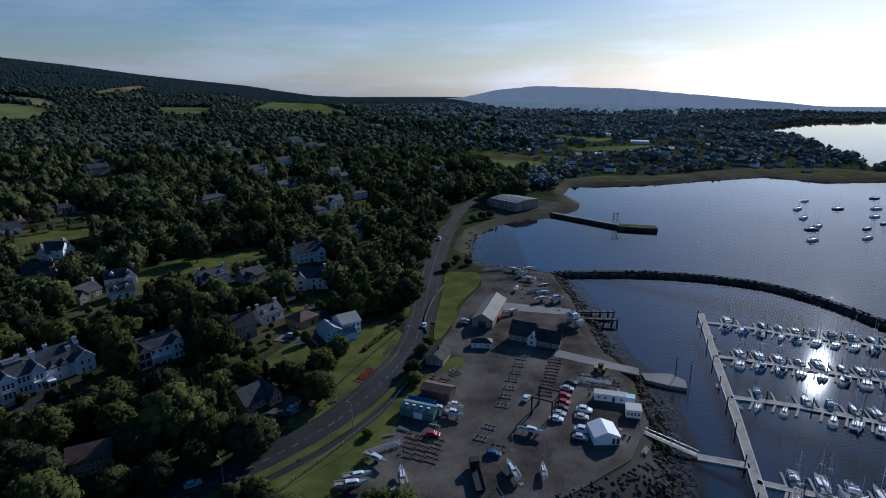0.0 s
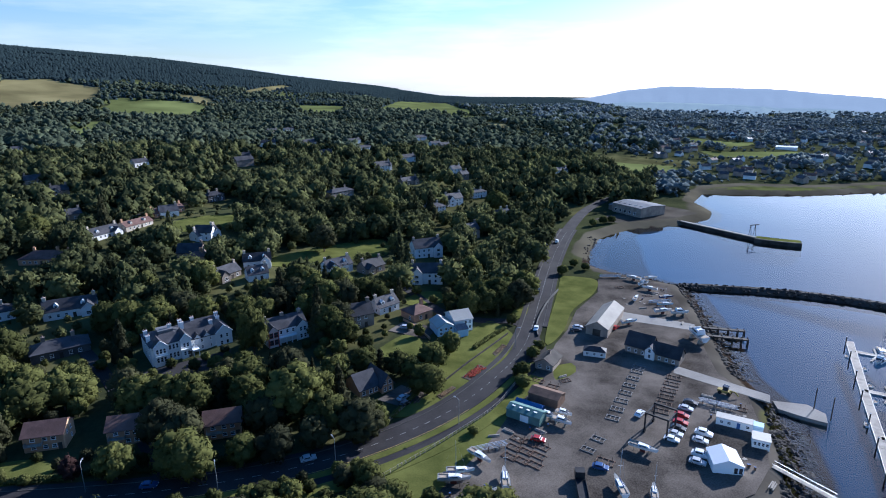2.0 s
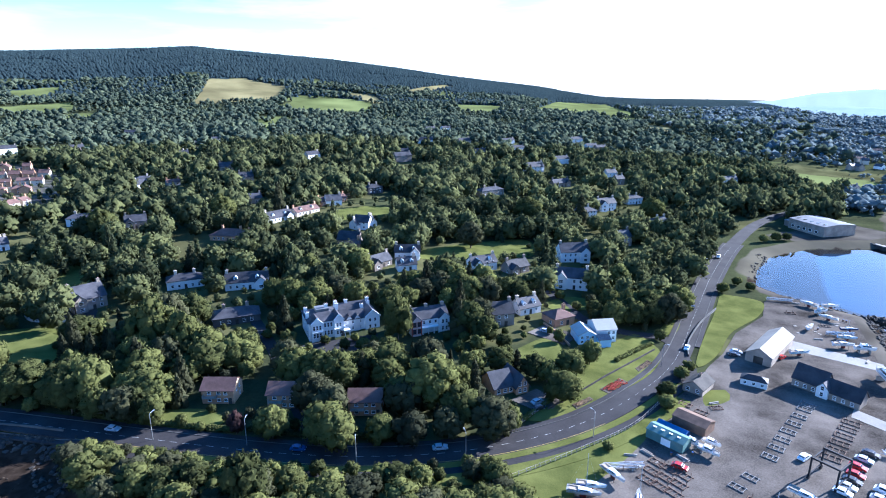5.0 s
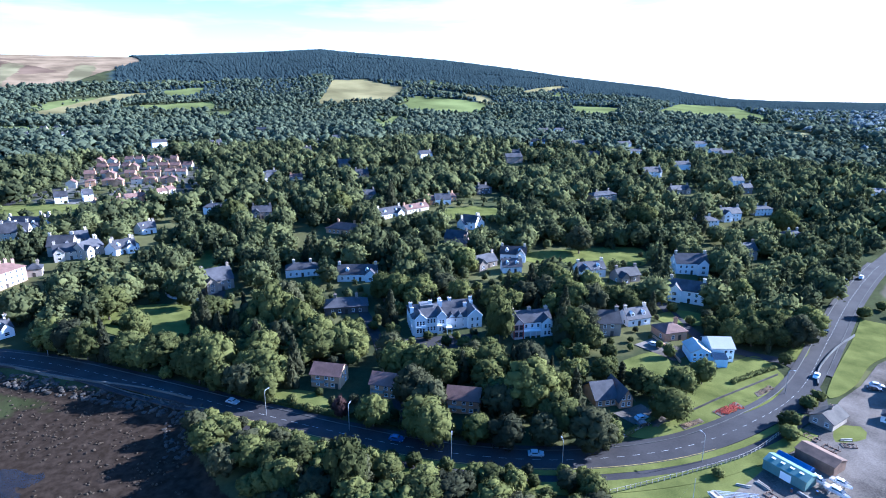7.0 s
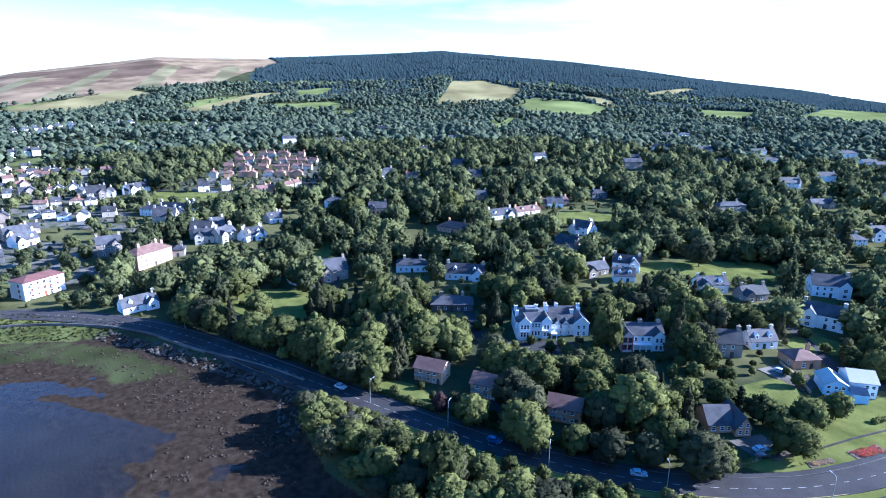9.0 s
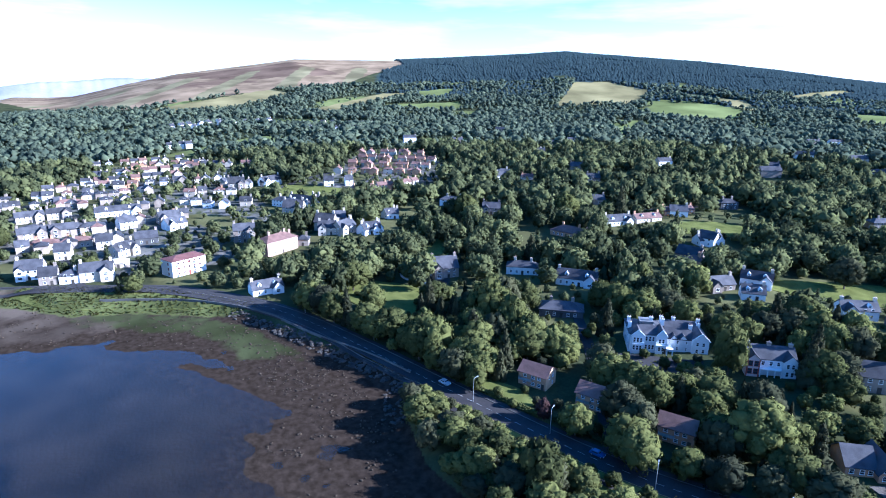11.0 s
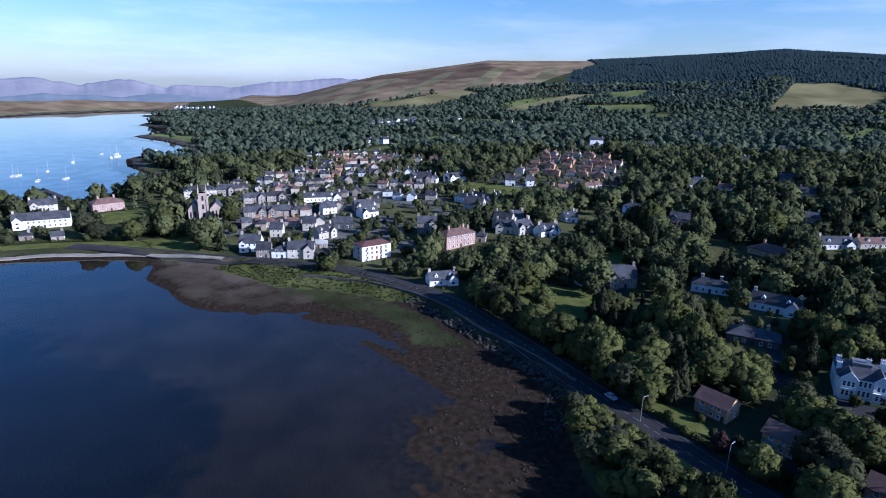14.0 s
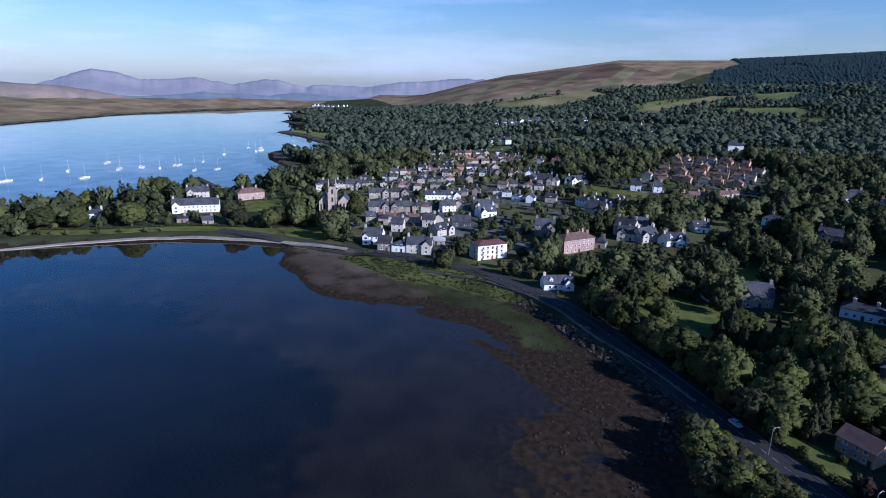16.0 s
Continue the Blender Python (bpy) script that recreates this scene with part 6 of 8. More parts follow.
def yacht(x, y, turn, z=0.0, size=1.0, hull="white", ashore=False, masted=True, group="", where="at its berth"):
    colour = {"white": GELCOAT, "navy": NAVY_HULL, "blue": PALE_BLUE}[hull]
    ob = thing("sailing_yacht", x, y, turn, z, f"{hull}-hulled sailing yacht " + ("without its mast " if not masted else "") + where, "sailing yacht", group)
    ob.scale = (size, size, size)
    part("hull", shared(("yhull", hull), lambda: hull_mesh(9.6, 3.1, 1.05, 0.5, colour)), ob)
    part("deck", shared("ydeck", lambda: deck_mesh(9.6, 3.1, 1.05, NON_SLIP)), ob)
    cab = part("coachroof", shared("ycabin", lambda: cabin_mesh(-1.6, 2.6, 1.0, 1.02, 1.55, GELCOAT, 0.9)), ob)
    part("cabin_window", shared("ywin", lambda: boxes([(-1.0, -0.97, 1.2, 1.2, 0.97, 1.38)], GLASS)), cab)
    part("cockpit", shared("ycock", lambda: boxes([(-4.2, -0.75, 1.04, -1.7, 0.75, 1.1), (-4.3, -1.05, 1.04, -1.7, -0.75, 1.3), (-4.3, 0.75, 1.04, -1.7, 1.05, 1.3)], TEAK)), ob)
    if masted:
        mast = part("mast", shared("ymast", lambda: rod([(0.7, 0, 1.4), (0.7, 0, 7), (0.65, 0, 13.2)], 0.085, ALLOY, 5, 0.7)), ob)
        part("spreader", shared("yspread", lambda: boxes([(0.66, -0.8, 7.2, 0.74, 0.8, 7.26)], ALLOY)), mast)
        part("boom", shared("yboom", lambda: rod([(0.6, 0, 2.3), (-3.3, 0, 2.25)], 0.07, ALLOY, 5)), ob)
        part("sail_cover", shared("ycover", lambda: rod([(0.55, 0, 2.5), (-1.4, 0, 2.48), (-3.2, 0, 2.4)], 0.2, CANVAS, 6, 0.55)), ob)
        part("rigging", shared("yrig", lambda: rod([(4.6, 0, 1.25), (0.66, 0, 12.8), (-4.7, 0, 1.15)], 0.02, STEEL, 3)), ob)
    if ashore:
        part("keel", shared("ykeel", lambda: boxes([(-0.9, -0.12, -1.55, 0.9, 0.12, -0.4)], ANTIFOUL)), ob)
        for s in (-1, 1):
            for px in (-2.6, 1.8):
                part("prop", shared(("prop", s), lambda: rod([(0, s * 1.5, -1.55), (0, s * 1.15, 0.2)], 0.06, RUST, 5)), ob, (px, 0, 0))
    return ob


def motor_boat(x, y, turn, z=0.0, size=1.0, ashore=False, group="", where="at its berth"):
    ob = thing("motor_boat", x, y, turn, z, "white motor cruiser with dark windows " + where, "motor boat", group)
    ob.scale = (size, size, size)
    part("hull", shared("mhull", lambda: hull_mesh(9.0, 3.3, 1.25, 0.4, GELCOAT)), ob)
    part("deck", shared("mdeck", lambda: deck_mesh(9.0, 3.3, 1.25, NON_SLIP)), ob)
    cab = part("cabin", shared("mcab", lambda: cabin_mesh(-2.2, 2.4, 1.35, 1.2, 2.5, GELCOAT, 1.5)), ob)
    part("windscreen", shared("mwin", lambda: cabin_mesh(-1.6, 2.5, 1.32, 1.7, 2.3, GLASS, 0.85)), cab)
    part("flybridge", shared("mfly", lambda: boxes([(-2.0, -0.95, 2.5, 0.4, 0.95, 2.62), (-2.0, -0.95, 2.62, -1.9, 0.95, 3.0), (0.25, -0.95, 2.62, 0.4, 0.95, 3.05)], GELCOAT)), ob)
    part("cockpit", shared("mcock", lambda: boxes([(-4.2, -1.2, 1.24, -2.3, 1.2, 1.3)], TEAK)), ob)
    part("rail", shared("mrail", lambda: rod([(-0.5, -1.5, 1.9), (2.5, -1.15, 2.0), (4.6, 0, 2.1), (2.5, 1.15, 2.0), (-0.5, 1.5, 1.9)], 0.03, ALLOY, 4)), ob)
    if ashore:
        for px in (-2.5, 2.0):
            part("chock", shared("chock", lambda: boxes([(-0.3, -1.1, -1.55, 0.3, 1.1, -0.25)], TIMBER)), ob, (px, 0, 0))
    return ob


def dinghy(x, y, turn, z=0.0, group=""):
    ob = thing("dinghy", x, y, turn, z, "small pale open dinghy tied to the pontoon", "dinghy", group)
    part("hull", shared("dhull", lambda: hull_mesh(3.4, 1.5, 0.5, 0.15, GELCOAT)), ob)
    part("floor", shared("dfloor", lambda: deck_mesh(3.2, 1.4, 0.22, TEAK)), ob)
    part("thwart", shared("dthwart", lambda: boxes([(-0.15, -0.65, 0.32, 0.15, 0.65, 0.4)], TEAK)), ob)


# ---- marina ----
bt = random.Random(21)
MAIN = [(115.9, 243.1), (100.9, 193.8), (91.7, 162.0), (79.9, 124.5), (75, 108)]
ARMS = [[(113.5, 233), (127, 228), (141, 220), (173, 207), (188, 200)], [(103, 200.5), (113, 197), (139, 186), (168, 174)], [(94.5, 170.5), (112, 165), (134, 154), (155, 144)], [(81, 128), (97.5, 121), (118, 112)]]


def pontoon(points, half, label):
    line = smooth_line(points, 3.0)
    ob = thing("pontoon", *line[0], z=0, label=label, category="pontoon", group="marina pontoons")
    inv = ob.matrix_world.inverted()
    for k in range(0, len(line) - 1, 3):
        a, b = line[k], line[min(k + 3, len(line) - 1)]
        ln, turn = float(np.linalg.norm(b - a)), math.degrees(math.atan2(*(b - a)[::-1]))
        key = round(ln, 1)
        deck = part("deck_section", shared(("pont", key, half), lambda: boxes([(0.04, -half, 0.15, key - 0.04, half, 0.5)], TIMBER)), ob)
        deck.matrix_parent_inverse, deck.matrix_basis = inv, pose(a[0], a[1], 0, 0, 0, turn)
        for s in (-1, 1):
            edge = part("edge_beam", shared(("pedge", key), lambda: boxes([(0.02, -0.09, 0.1, key - 0.02, 0.09, 0.56)], SHEET_ROOF)), deck, (0, s * (half + 0.1), 0))
    return ob, line


_, main_line = pontoon(MAIN, 1.2, "long timber-decked main walkway pontoon")
pile_mesh = shared("mpile", lambda: rod([(0, 0, -4), (0, 0, 3.6)], 0.2, DARK_TIMBER))


def pile(x, y):
    q = thing("mooring_post", x, y, z=0, label="dark timber mooring post beside a pontoon", category="post", group="marina posts")
    part("shaft", pile_mesh, q)
    part("cap", shared("pcap", lambda: rod([(0, 0, 3.6), (0, 0, 3.8)], 0.23, WHITE_PAINT, 6, 0.3)), q)


for k in range(2, len(main_line) - 2, 5):
    pile(main_line[k][0] - 1.6, main_line[k][1] + 0.5)
finger_mesh = shared("finger", lambda: boxes([(0, -0.35, 0.15, 6.0, 0.35, 0.45)], TIMBER))
for n_arm, arm in enumerate(ARMS):
    arm_ob, line = pontoon(arm, 0.95, "timber-decked pontoon arm with finger berths")
    inv = arm_ob.matrix_world.inverted()
    d = line[-1] - line[0]
    turn = math.degrees(math.atan2(d[1], d[0]))
    s_all = np.concatenate([[0], np.cumsum(np.linalg.norm(np.diff(line, axis=0), axis=1))])
    berth, k = 7.0, 0
    while berth < s_all[-1] - 2:
        p = np.array([np.interp(berth, s_all, line[:, 0]), np.interp(berth, s_all, line[:, 1])])
        for side in (1, -1):
            out = turn + 90 * side + (-14 if side < 0 else 8)
            c, s = math.cos(radians(out)), math.sin(radians(out))
            if k % 2 == 0:
                fin = part("finger", finger_mesh, arm_ob)
                fin.matrix_parent_inverse, fin.matrix_basis = inv, pose(p[0] + c * 1.0, p[1] + s * 1.0, 0, 0, 0, out)
            q = p + np.array([c, s]) * 5.2 + np.array([math.cos(radians(turn)), math.sin(radians(turn))]) * (1.9 if k % 2 == 0 else -0.1)
            r = bt.random()
            full = 0.92 if n_arm < 2 else (0.9 if berth > 28 or n_arm == 3 else 0.35)
            if r < full * 0.68:
                yacht(q[0], q[1], out + 180 * bt.choice((0, 1)) , size=bt.uniform(0.66, 0.9), hull=bt.choice(("white",) * 5 + ("navy",)), group="yachts in the marina")
            elif r < full:
                motor_boat(q[0], q[1], out, size=bt.uniform(0.6, 0.85), group="motor boats in the marina")
        if k % 4 == 1:
            pile(p[0] + 1.2, p[1] + 1.2)
        berth += 3.25
        k += 1
for k in (6, 9, 13, 17, 22, 27):
    p = main_line[min(k, len(main_line) - 1)]
    dinghy(p[0] + (2.4 if k % 2 else -2.4), p[1], 72, group="dinghies along the walkway")
motor_boat(101, 117, 112, size=1.35, where="beside the pontoon end")
motor_boat(94.5, 118, 112, size=1.05, where="beside the pontoon end")
gang = thing("gangway", 58, 147.1, -34.7, z=2.9, label="sloping railed access gangway down to the marina", category="gangway")
for s in (-0.9, 0.9):
    part("side_truss", shared("truss", lambda: rod([(0, 0, 1.0), (14.5, 0, -1.0)], 0.07, STEEL, 4)), gang, (0, s, 0))
    for i in range(11):
        part("brace", shared("brace", lambda: rod([(0, 0, 0), (0.7, 0, 1.0)], 0.04, STEEL, 4)), gang, (i * 1.4, s, -0.02 - i * 0.19))
part("deck", raw([(0, -0.9, 0), (14.5, -0.9, -2), (14.5, 0.9, -2), (0, 0.9, 0), (0, -0.9, -0.15), (14.5, -0.9, -2.15), (14.5, 0.9, -2.15), (0, 0.9, -0.15)], [(0, 1, 2, 3), (7, 6, 5, 4), (0, 4, 5, 1), (3, 2, 6, 7), (0, 3, 7, 4), (1, 5, 6, 2)], TIMBER), gang)
pontoon([(70, 138.8), (76, 136.8), (82.5, 134.6)], 1.2, "short landing pontoon below the gangway")

# moored boats
for x, y in ((318, 499), (292, 466), (277, 433), (324, 465), (271, 406), (261, 397), (244, 368), (386, 509), (355, 464), (333, 435), (301, 398), (283, 372), (324, 413)):
    yacht(x, y, bt.uniform(-10, 30), size=bt.uniform(0.8, 1.1), hull=bt.choice(("white", "navy")), group="yachts moored in the bay", where="moored in open water")
for x, y in ((-557, -423), (-574, -399), (-631, -408), (-698, -403), (-651, -363), (-668, -345), (-666, -325), (-692, -314), (-655, -280), (-726, -299), (-667, -259), (-804, -301), (-893, -297), (-851, -273), (-889, -277), (-873, -239), (-586, -364), (-939, -239), (-926, -218), (-690, -318), (-672, -350), (-860, -268)):
    yacht(x, y, bt.uniform(150, 210), size=bt.uniform(0.95, 1.3), hull="white", group="yachts moored in the loch", where="moored in the loch")

# boats ashore
YARD_Z = max(land_at(*p) for p in YARD) + 0.15
for x, y, turn, size, hull, mast in ((-18.4, 133.8, -35, 0.8, "white", False), (-22.5, 126.8, 15, 0.75, "blue", False), (-23.5, 123.2, 10, 0.85, "white", True), (-10.8, 126, 100, 0.8, "white", True), (24.9, 146.3, -25, 0.8, "white", False), (17.4, 128.5, 105, 0.8, "white", True),
                                     (25.5, 128.4, 85, 0.62, "white", True), (30, 237.7, 30, 0.75, "blue", False), (45.7, 253, 20, 0.8, "white", True), (38, 298, 150, 0.8, "white", False), (46.6, 300, 20, 0.7, "white", False), (44, 283, 160, 0.75, "white", False), (50, 272, 20, 0.7, "navy", False), (36, 268, 70, 0.7, "white", False), (48, 262, 10, 0.7, "blue", False)):
    yacht(x, y, turn, YARD_Z + 1.55 * size, size, hull, True, mast, "boats laid up in the yard", "propped on gravel")
for x, y, turn, size in ((54.5, 226, 110, 1.25), (3.5, 160.5, -20, 0.55), (-1.2, 158, -25, 0.6), (3, 155.5, -25, 0.65), (-14, 118.5, 60, 0.7), (52.5, 252, 10, 0.8), (42, 290, 40, 0.7)):
    motor_boat(x, y, turn, YARD_Z + 1.55 * size, size, True, "motor boats laid up in the yard", "chocked up on gravel")


# ---- vehicles ----
def car_body(length, width, height, mat):
    """A saloon's outline swept across, narrowed at the roof."""
    side = [(-0.5, 0.28), (-0.49, 0.55), (-0.40, 0.62), (-0.30, 0.95), (-0.18, 1.0), (0.10, 0.99), (0.25, 0.66), (0.44, 0.58), (0.5, 0.45), (0.5, 0.26), (0.3, 0.2), (-0.3, 0.2)]
    v, f, n = [], [], len(side)
    for s in (-1, -0.9, 0.9, 1):
        for px, pz in side:
            inset = 1 - (0.16 * max(0, (pz - 0.6) / 0.4)) if abs(s) == 1 else (1 - 0.18 * max(0, (pz - 0.6) / 0.4))
            v.append((px * length, s * inset * width / 2, pz * height))
    for k in range(3):
        f += [(k * n + i, k * n + (i + 1) % n, (k + 1) * n + (i + 1) % n, (k + 1) * n + i) for i in range(n)]
    f += [tuple(range(n))[::-1], tuple(range(3 * n, 4 * n))]
    return raw(v, f, mat)


def car(x, y, turn, paint, z=None, van=False, where="parked in the boatyard", group="parked cars"):
    ob = thing("van" if van else "car", x, y, turn, z, f"{paint.name[4:]} " + ("panel van " if van else "hatchback car ") + where, "van" if van else "car", group)
    lg, ht = (4.9, 2.1) if van else (4.3, 1.5)
    part("body", shared(("car", paint.name, van), lambda: car_body(lg, 1.8, ht, paint)), ob)
    part("windscreen", shared(("scr", van), lambda: boxes([(lg * 0.13, -0.68, ht * 0.7, lg * 0.2, 0.68, ht * 0.92)], GLASS)), ob)
    part("rear_window", shared(("rwin", van), lambda: boxes([(-lg * 0.36, -0.65, ht * 0.68, -lg * 0.31, 0.65, ht * 0.9)], GLASS)), ob)
    for s in (-1, 1):
        part("side_window", shared(("swin", van), lambda: boxes([(-lg * 0.26, -0.03, ht * 0.68, lg * 0.1, 0.03, ht * 0.9)], GLASS)), ob, (0, s * 0.84, 0))
        part("headlight", shared("headl", lambda: boxes([(-0.04, -0.2, -0.07, 0.04, 0.2, 0.07)], WHITE_PAINT)), ob, (lg * 0.495, s * 0.6, ht * 0.44))
        for px in (-0.31, 0.31):
            wheel = part("wheel", shared("tyre", lambda: rod([(0, -0.1, 0), (0, 0.1, 0)], 0.31, RUBBER, 12)), ob, (px * lg, s * 0.82, 0.31))
            part("rim", shared("rim", lambda: rod([(0, -0.115, 0), (0, 0.115, 0)], 0.18, STEEL, 8)), wheel)
    return ob


white, silver, red, black, blue = CAR_PAINTS
for x, y, turn, paint, van in ((42.7, 175.3, -20, black, False), (40.6, 171.4, -20, silver, False), (38.6, 167.0, -20, red, False), (37.6, 162.9, -20, red, False), (36.4, 159.6, -20, black, False), (35.0, 156.4, -20, silver, False), (33.6, 153.4, -20, white, False), (43.0, 157.9, -20, white, True), (41.4, 154.4, -20, silver, False),
                               (40.0, 147.0, -20, white, True), (38.6, 143.9, -20, silver, False), (13.2, 136.6, -10, blue, False), (-3.4, 145.9, -10, red, False), (8.2, 226.2, 10, black, False), (8.8, 229.5, 10, silver, False), (26.3, 165.5, 60, white, False), (24, 232, 60, red, False)):
    car(x, y, turn, paint, YARD_Z, van)
for x, y, turn, paint in ((-47, 160, 60, silver), (-45.5, 157, 60, black), (-104.5, 127, 30, white), (-101.5, 128, 30, red), (-60, 210, 0, silver)):
    car(x, y, turn, paint, land_at(x, y) + 0.25, where="parked beside a house")


def on_road(x, y, side):
    k = int(np.argmin((ROAD_LINE[:, 0] - x) ** 2 + (ROAD_LINE[:, 1] - y) ** 2))
    k = min(max(k, 1), len(ROAD_LINE) - 2)
    d = ROAD_LINE[k + 1] - ROAD_LINE[k - 1]
    d /= np.linalg.norm(d)
    p = ROAD_LINE[k] + np.array([-d[1], d[0]]) * side * 1.9
    return p[0], p[1], math.degrees(math.atan2(d[1], d[0])) + (180 if side < 0 else 0)


for x, y, side, paint, van in ((-60, 123, 1, silver, False), (-11, 223, -1, white, False), (-8.5, 270, 1, black, False), (-4, 367, 1, white, True), (-152, 90, 1, silver, False), (-96, 105, 1, blue, False)):
    px, py, turn = on_road(x, y, side)
    car(px, py, turn, paint, land_at(px, py) + 0.27, van, "on the coast road", "cars on the road")
lorry = thing("lorry", 8.2, 126.5, 96, YARD_Z, "black flatbed lorry standing in the boatyard", "lorry")
part("cab", boxes([(3.4, -1.2, 0.7, 5.6, 1.2, 3.0), (5.6, -1.15, 0.7, 5.75, 1.15, 1.6)], BLACK_STEEL), lorry)
part("windscreen", boxes([(5.55, -1.05, 1.7, 5.68, 1.05, 2.7)], GLASS), lorry)
part("bed", boxes([(-5.6, -1.25, 0.95, 3.2, 1.25, 1.2), (-5.6, -1.25, 1.2, 3.2, -1.15, 1.7), (-5.6, 1.15, 1.2, 3.2, 1.25, 1.7)], BLACK_STEEL), lorry)
for px in (-4.4, -3.2, 4.4):
    for s in (-1, 1):
        wheel = part("wheel", shared("btyre", lambda: rod([(0, -0.14, 0), (0, 0.14, 0)], 0.5, RUBBER, 12)), lorry, (px, s * 1.05, 0.5))
        part("rim", shared("brim", lambda: rod([(0, -0.155, 0), (0, 0.155, 0)], 0.26, STEEL, 8)), wheel)

# ---- boatyard gear ----
hoist = thing("boat_hoist", 31, 158, 62, YARD_Z, "black steel travelling boat hoist straddling the gravel", "boat hoist")
for px in (-3.5, 3.5):
    for py in (-3.2, 3.2):
        part("leg", shared("hleg", lambda: boxes([(-0.2, -0.2, 0.6, 0.2, 0.2, 6.2)], BLACK_STEEL)), hoist, (px, py, 0))
        part("wheel", shared("hwheel", lambda: rod([(0, -0.25, 0.6), (0, 0.25, 0.6)], 0.6, RUBBER, 12)), hoist, (px, py, 0))
    part("cross_beam", shared("hbeam", lambda: boxes([(-0.2, -3.4, 6.0, 0.2, 3.4, 6.45)], BLACK_STEEL)), hoist, (px, 0, 0))
for py in (-3.2, 3.2):
    part("side_beam", shared("hside", lambda: boxes([(-3.7, -0.18, 5.7, 3.7, 0.18, 6.0)], BLACK_STEEL)), hoist, (0, py, 0))
    part("lower_rail", shared("hrail", lambda: boxes([(-3.7, -0.15, 1.2, 3.7, 0.15, 1.5)], BLACK_STEEL)), hoist, (0, py, 0))


def cradle(x, y, turn, long, wide, mat):
    ob = thing("boat_cradle", x, y, turn, YARD_Z, ("rusty brown" if mat is RUST else "pale grey") + " steel boat cradle lying empty on gravel", "boat cradle", "empty boat cradles")
    for s in (-1, 1):
        part("runner", shared(("run", long, mat.name), lambda: boxes([(-long / 2, -0.09, 0, long / 2, 0.09, 0.22)], mat)), ob, (0, s * wide / 2, 0))
        for px in (-0.32, 0.32):
            part("upright", shared(("upr", mat.name), lambda: rod([(0, 0, 0.2), (0, 0, 1.3)], 0.06, mat, 5)), ob, (px * long, s * wide / 2, 0))
    for k in (-0.45, -0.15, 0.15, 0.45):
        part("cross_bar", shared(("bar", wide, mat.name), lambda: boxes([(-0.08, -wide / 2, 0.22, 0.08, wide / 2, 0.36)], mat)), ob, (k * long, 0, 0))


for x, y, turn, long, wide, mat in [(29.7, 198 - 4.2 * k, -18, 4.6, 2.6, GREY_STEEL) for k in range(1)] + [(28.6 - 1.75 * k, 194.5 - 5.4 * k, -18, 4.2, 2.4, GREY_STEEL) for k in range(7)] + [(40.5 - 1.5 * k, 192 - 4.6 * k, -18, 5.0, 2.6, RUST) for k in range(6)] + \
        [(13.3, 150, -25, 4.0, 2.2, GREY_STEEL), (10.3, 144.3, -25, 4.0, 2.2, GREY_STEEL), (14.6, 139.8, -20, 5.0, 2.6, RUST)] + [(-9 + 3.4 * (k % 3) - 0.8 * (k // 3), 145.5 - 4.2 * (k // 3) - 1.2 * (k % 3), -28, 4.4, 2.2, RUST) for k in range(9)] + \
        [(-5, 181, -20, 4.2, 2.2, RUST), (0, 178, -20, 4.2, 2.2, RUST), (4, 183, 30, 3.6, 2, RUST), (50, 172, -20, 4.4, 2.2, GREY_STEEL), (55, 170, -20, 4.4, 2.2, GREY_STEEL), (57, 175, -20, 4.4, 2.2, RUST), (51, 177, -20, 4.4, 2.2, RUST), (42, 275, 20, 4, 2.2, RUST), (30, 285, 20, 4, 2.2, RUST)]:
    cradle(x, y, turn, long, wide, mat)
loader = thing("yellow_loader", 55, 184, -30, YARD_Z, "yellow wheeled loader standing beside the slipway", "loader")
part("body", boxes([(-2.2, -0.9, 0.6, 1.6, 0.9, 1.5), (-2.4, -0.8, 0.7, -2.2, 0.8, 1.4)], LINE_YELLOW), loader)
part("cab", boxes([(-0.8, -0.75, 1.5, 0.8, 0.75, 2.8), (-0.9, -0.85, 2.8, 0.9, 0.85, 2.95)], GLASS), loader)
part("arm", rod([(1.2, 0, 1.4), (2.8, 0, 1.7), (4.0, 0, 0.6)], 0.22, LINE_YELLOW, 6), loader)
for px in (-1.5, 1.2):
    for s in (-1, 1):
        part("wheel", shared("ltyre", lambda: rod([(0, -0.2, 0.6), (0, 0.2, 0.6)], 0.6, RUBBER, 12)), loader, (px, s * 0.95, 0))
for x, y, turn, n in ((-12, 149, -28, 4), (-3, 151, -28, 3), (-14, 141, 60, 4), (-16, 146, 20, 3), (54, 176, -20, 5), (49, 181, -20, 4), (57, 168, -20, 3), (46, 279, 30, 4), (38, 258, 20, 3), (33, 300, 15, 4), (52, 243, 70, 3), (55, 138, 60, 4), (3, 186, 40, 3)):
    ob = thing("timber_stack", x, y, turn, YARD_Z, "stack of weathered timber baulks on the gravel", "timber stack", "timber stacks in the yard")
    for k in range(n):
        for lay in range(2 if k % 2 else 1):
            part("baulk", shared("baulk", lambda: boxes([(-1.7, -0.13, 0, 1.7, 0.13, 0.24)], TIMBER)), ob, (0.2 * (k % 3) - 0.2, 0.34 * k - 0.17 * n, 0.25 * lay), 3 * (k % 3) - 3)
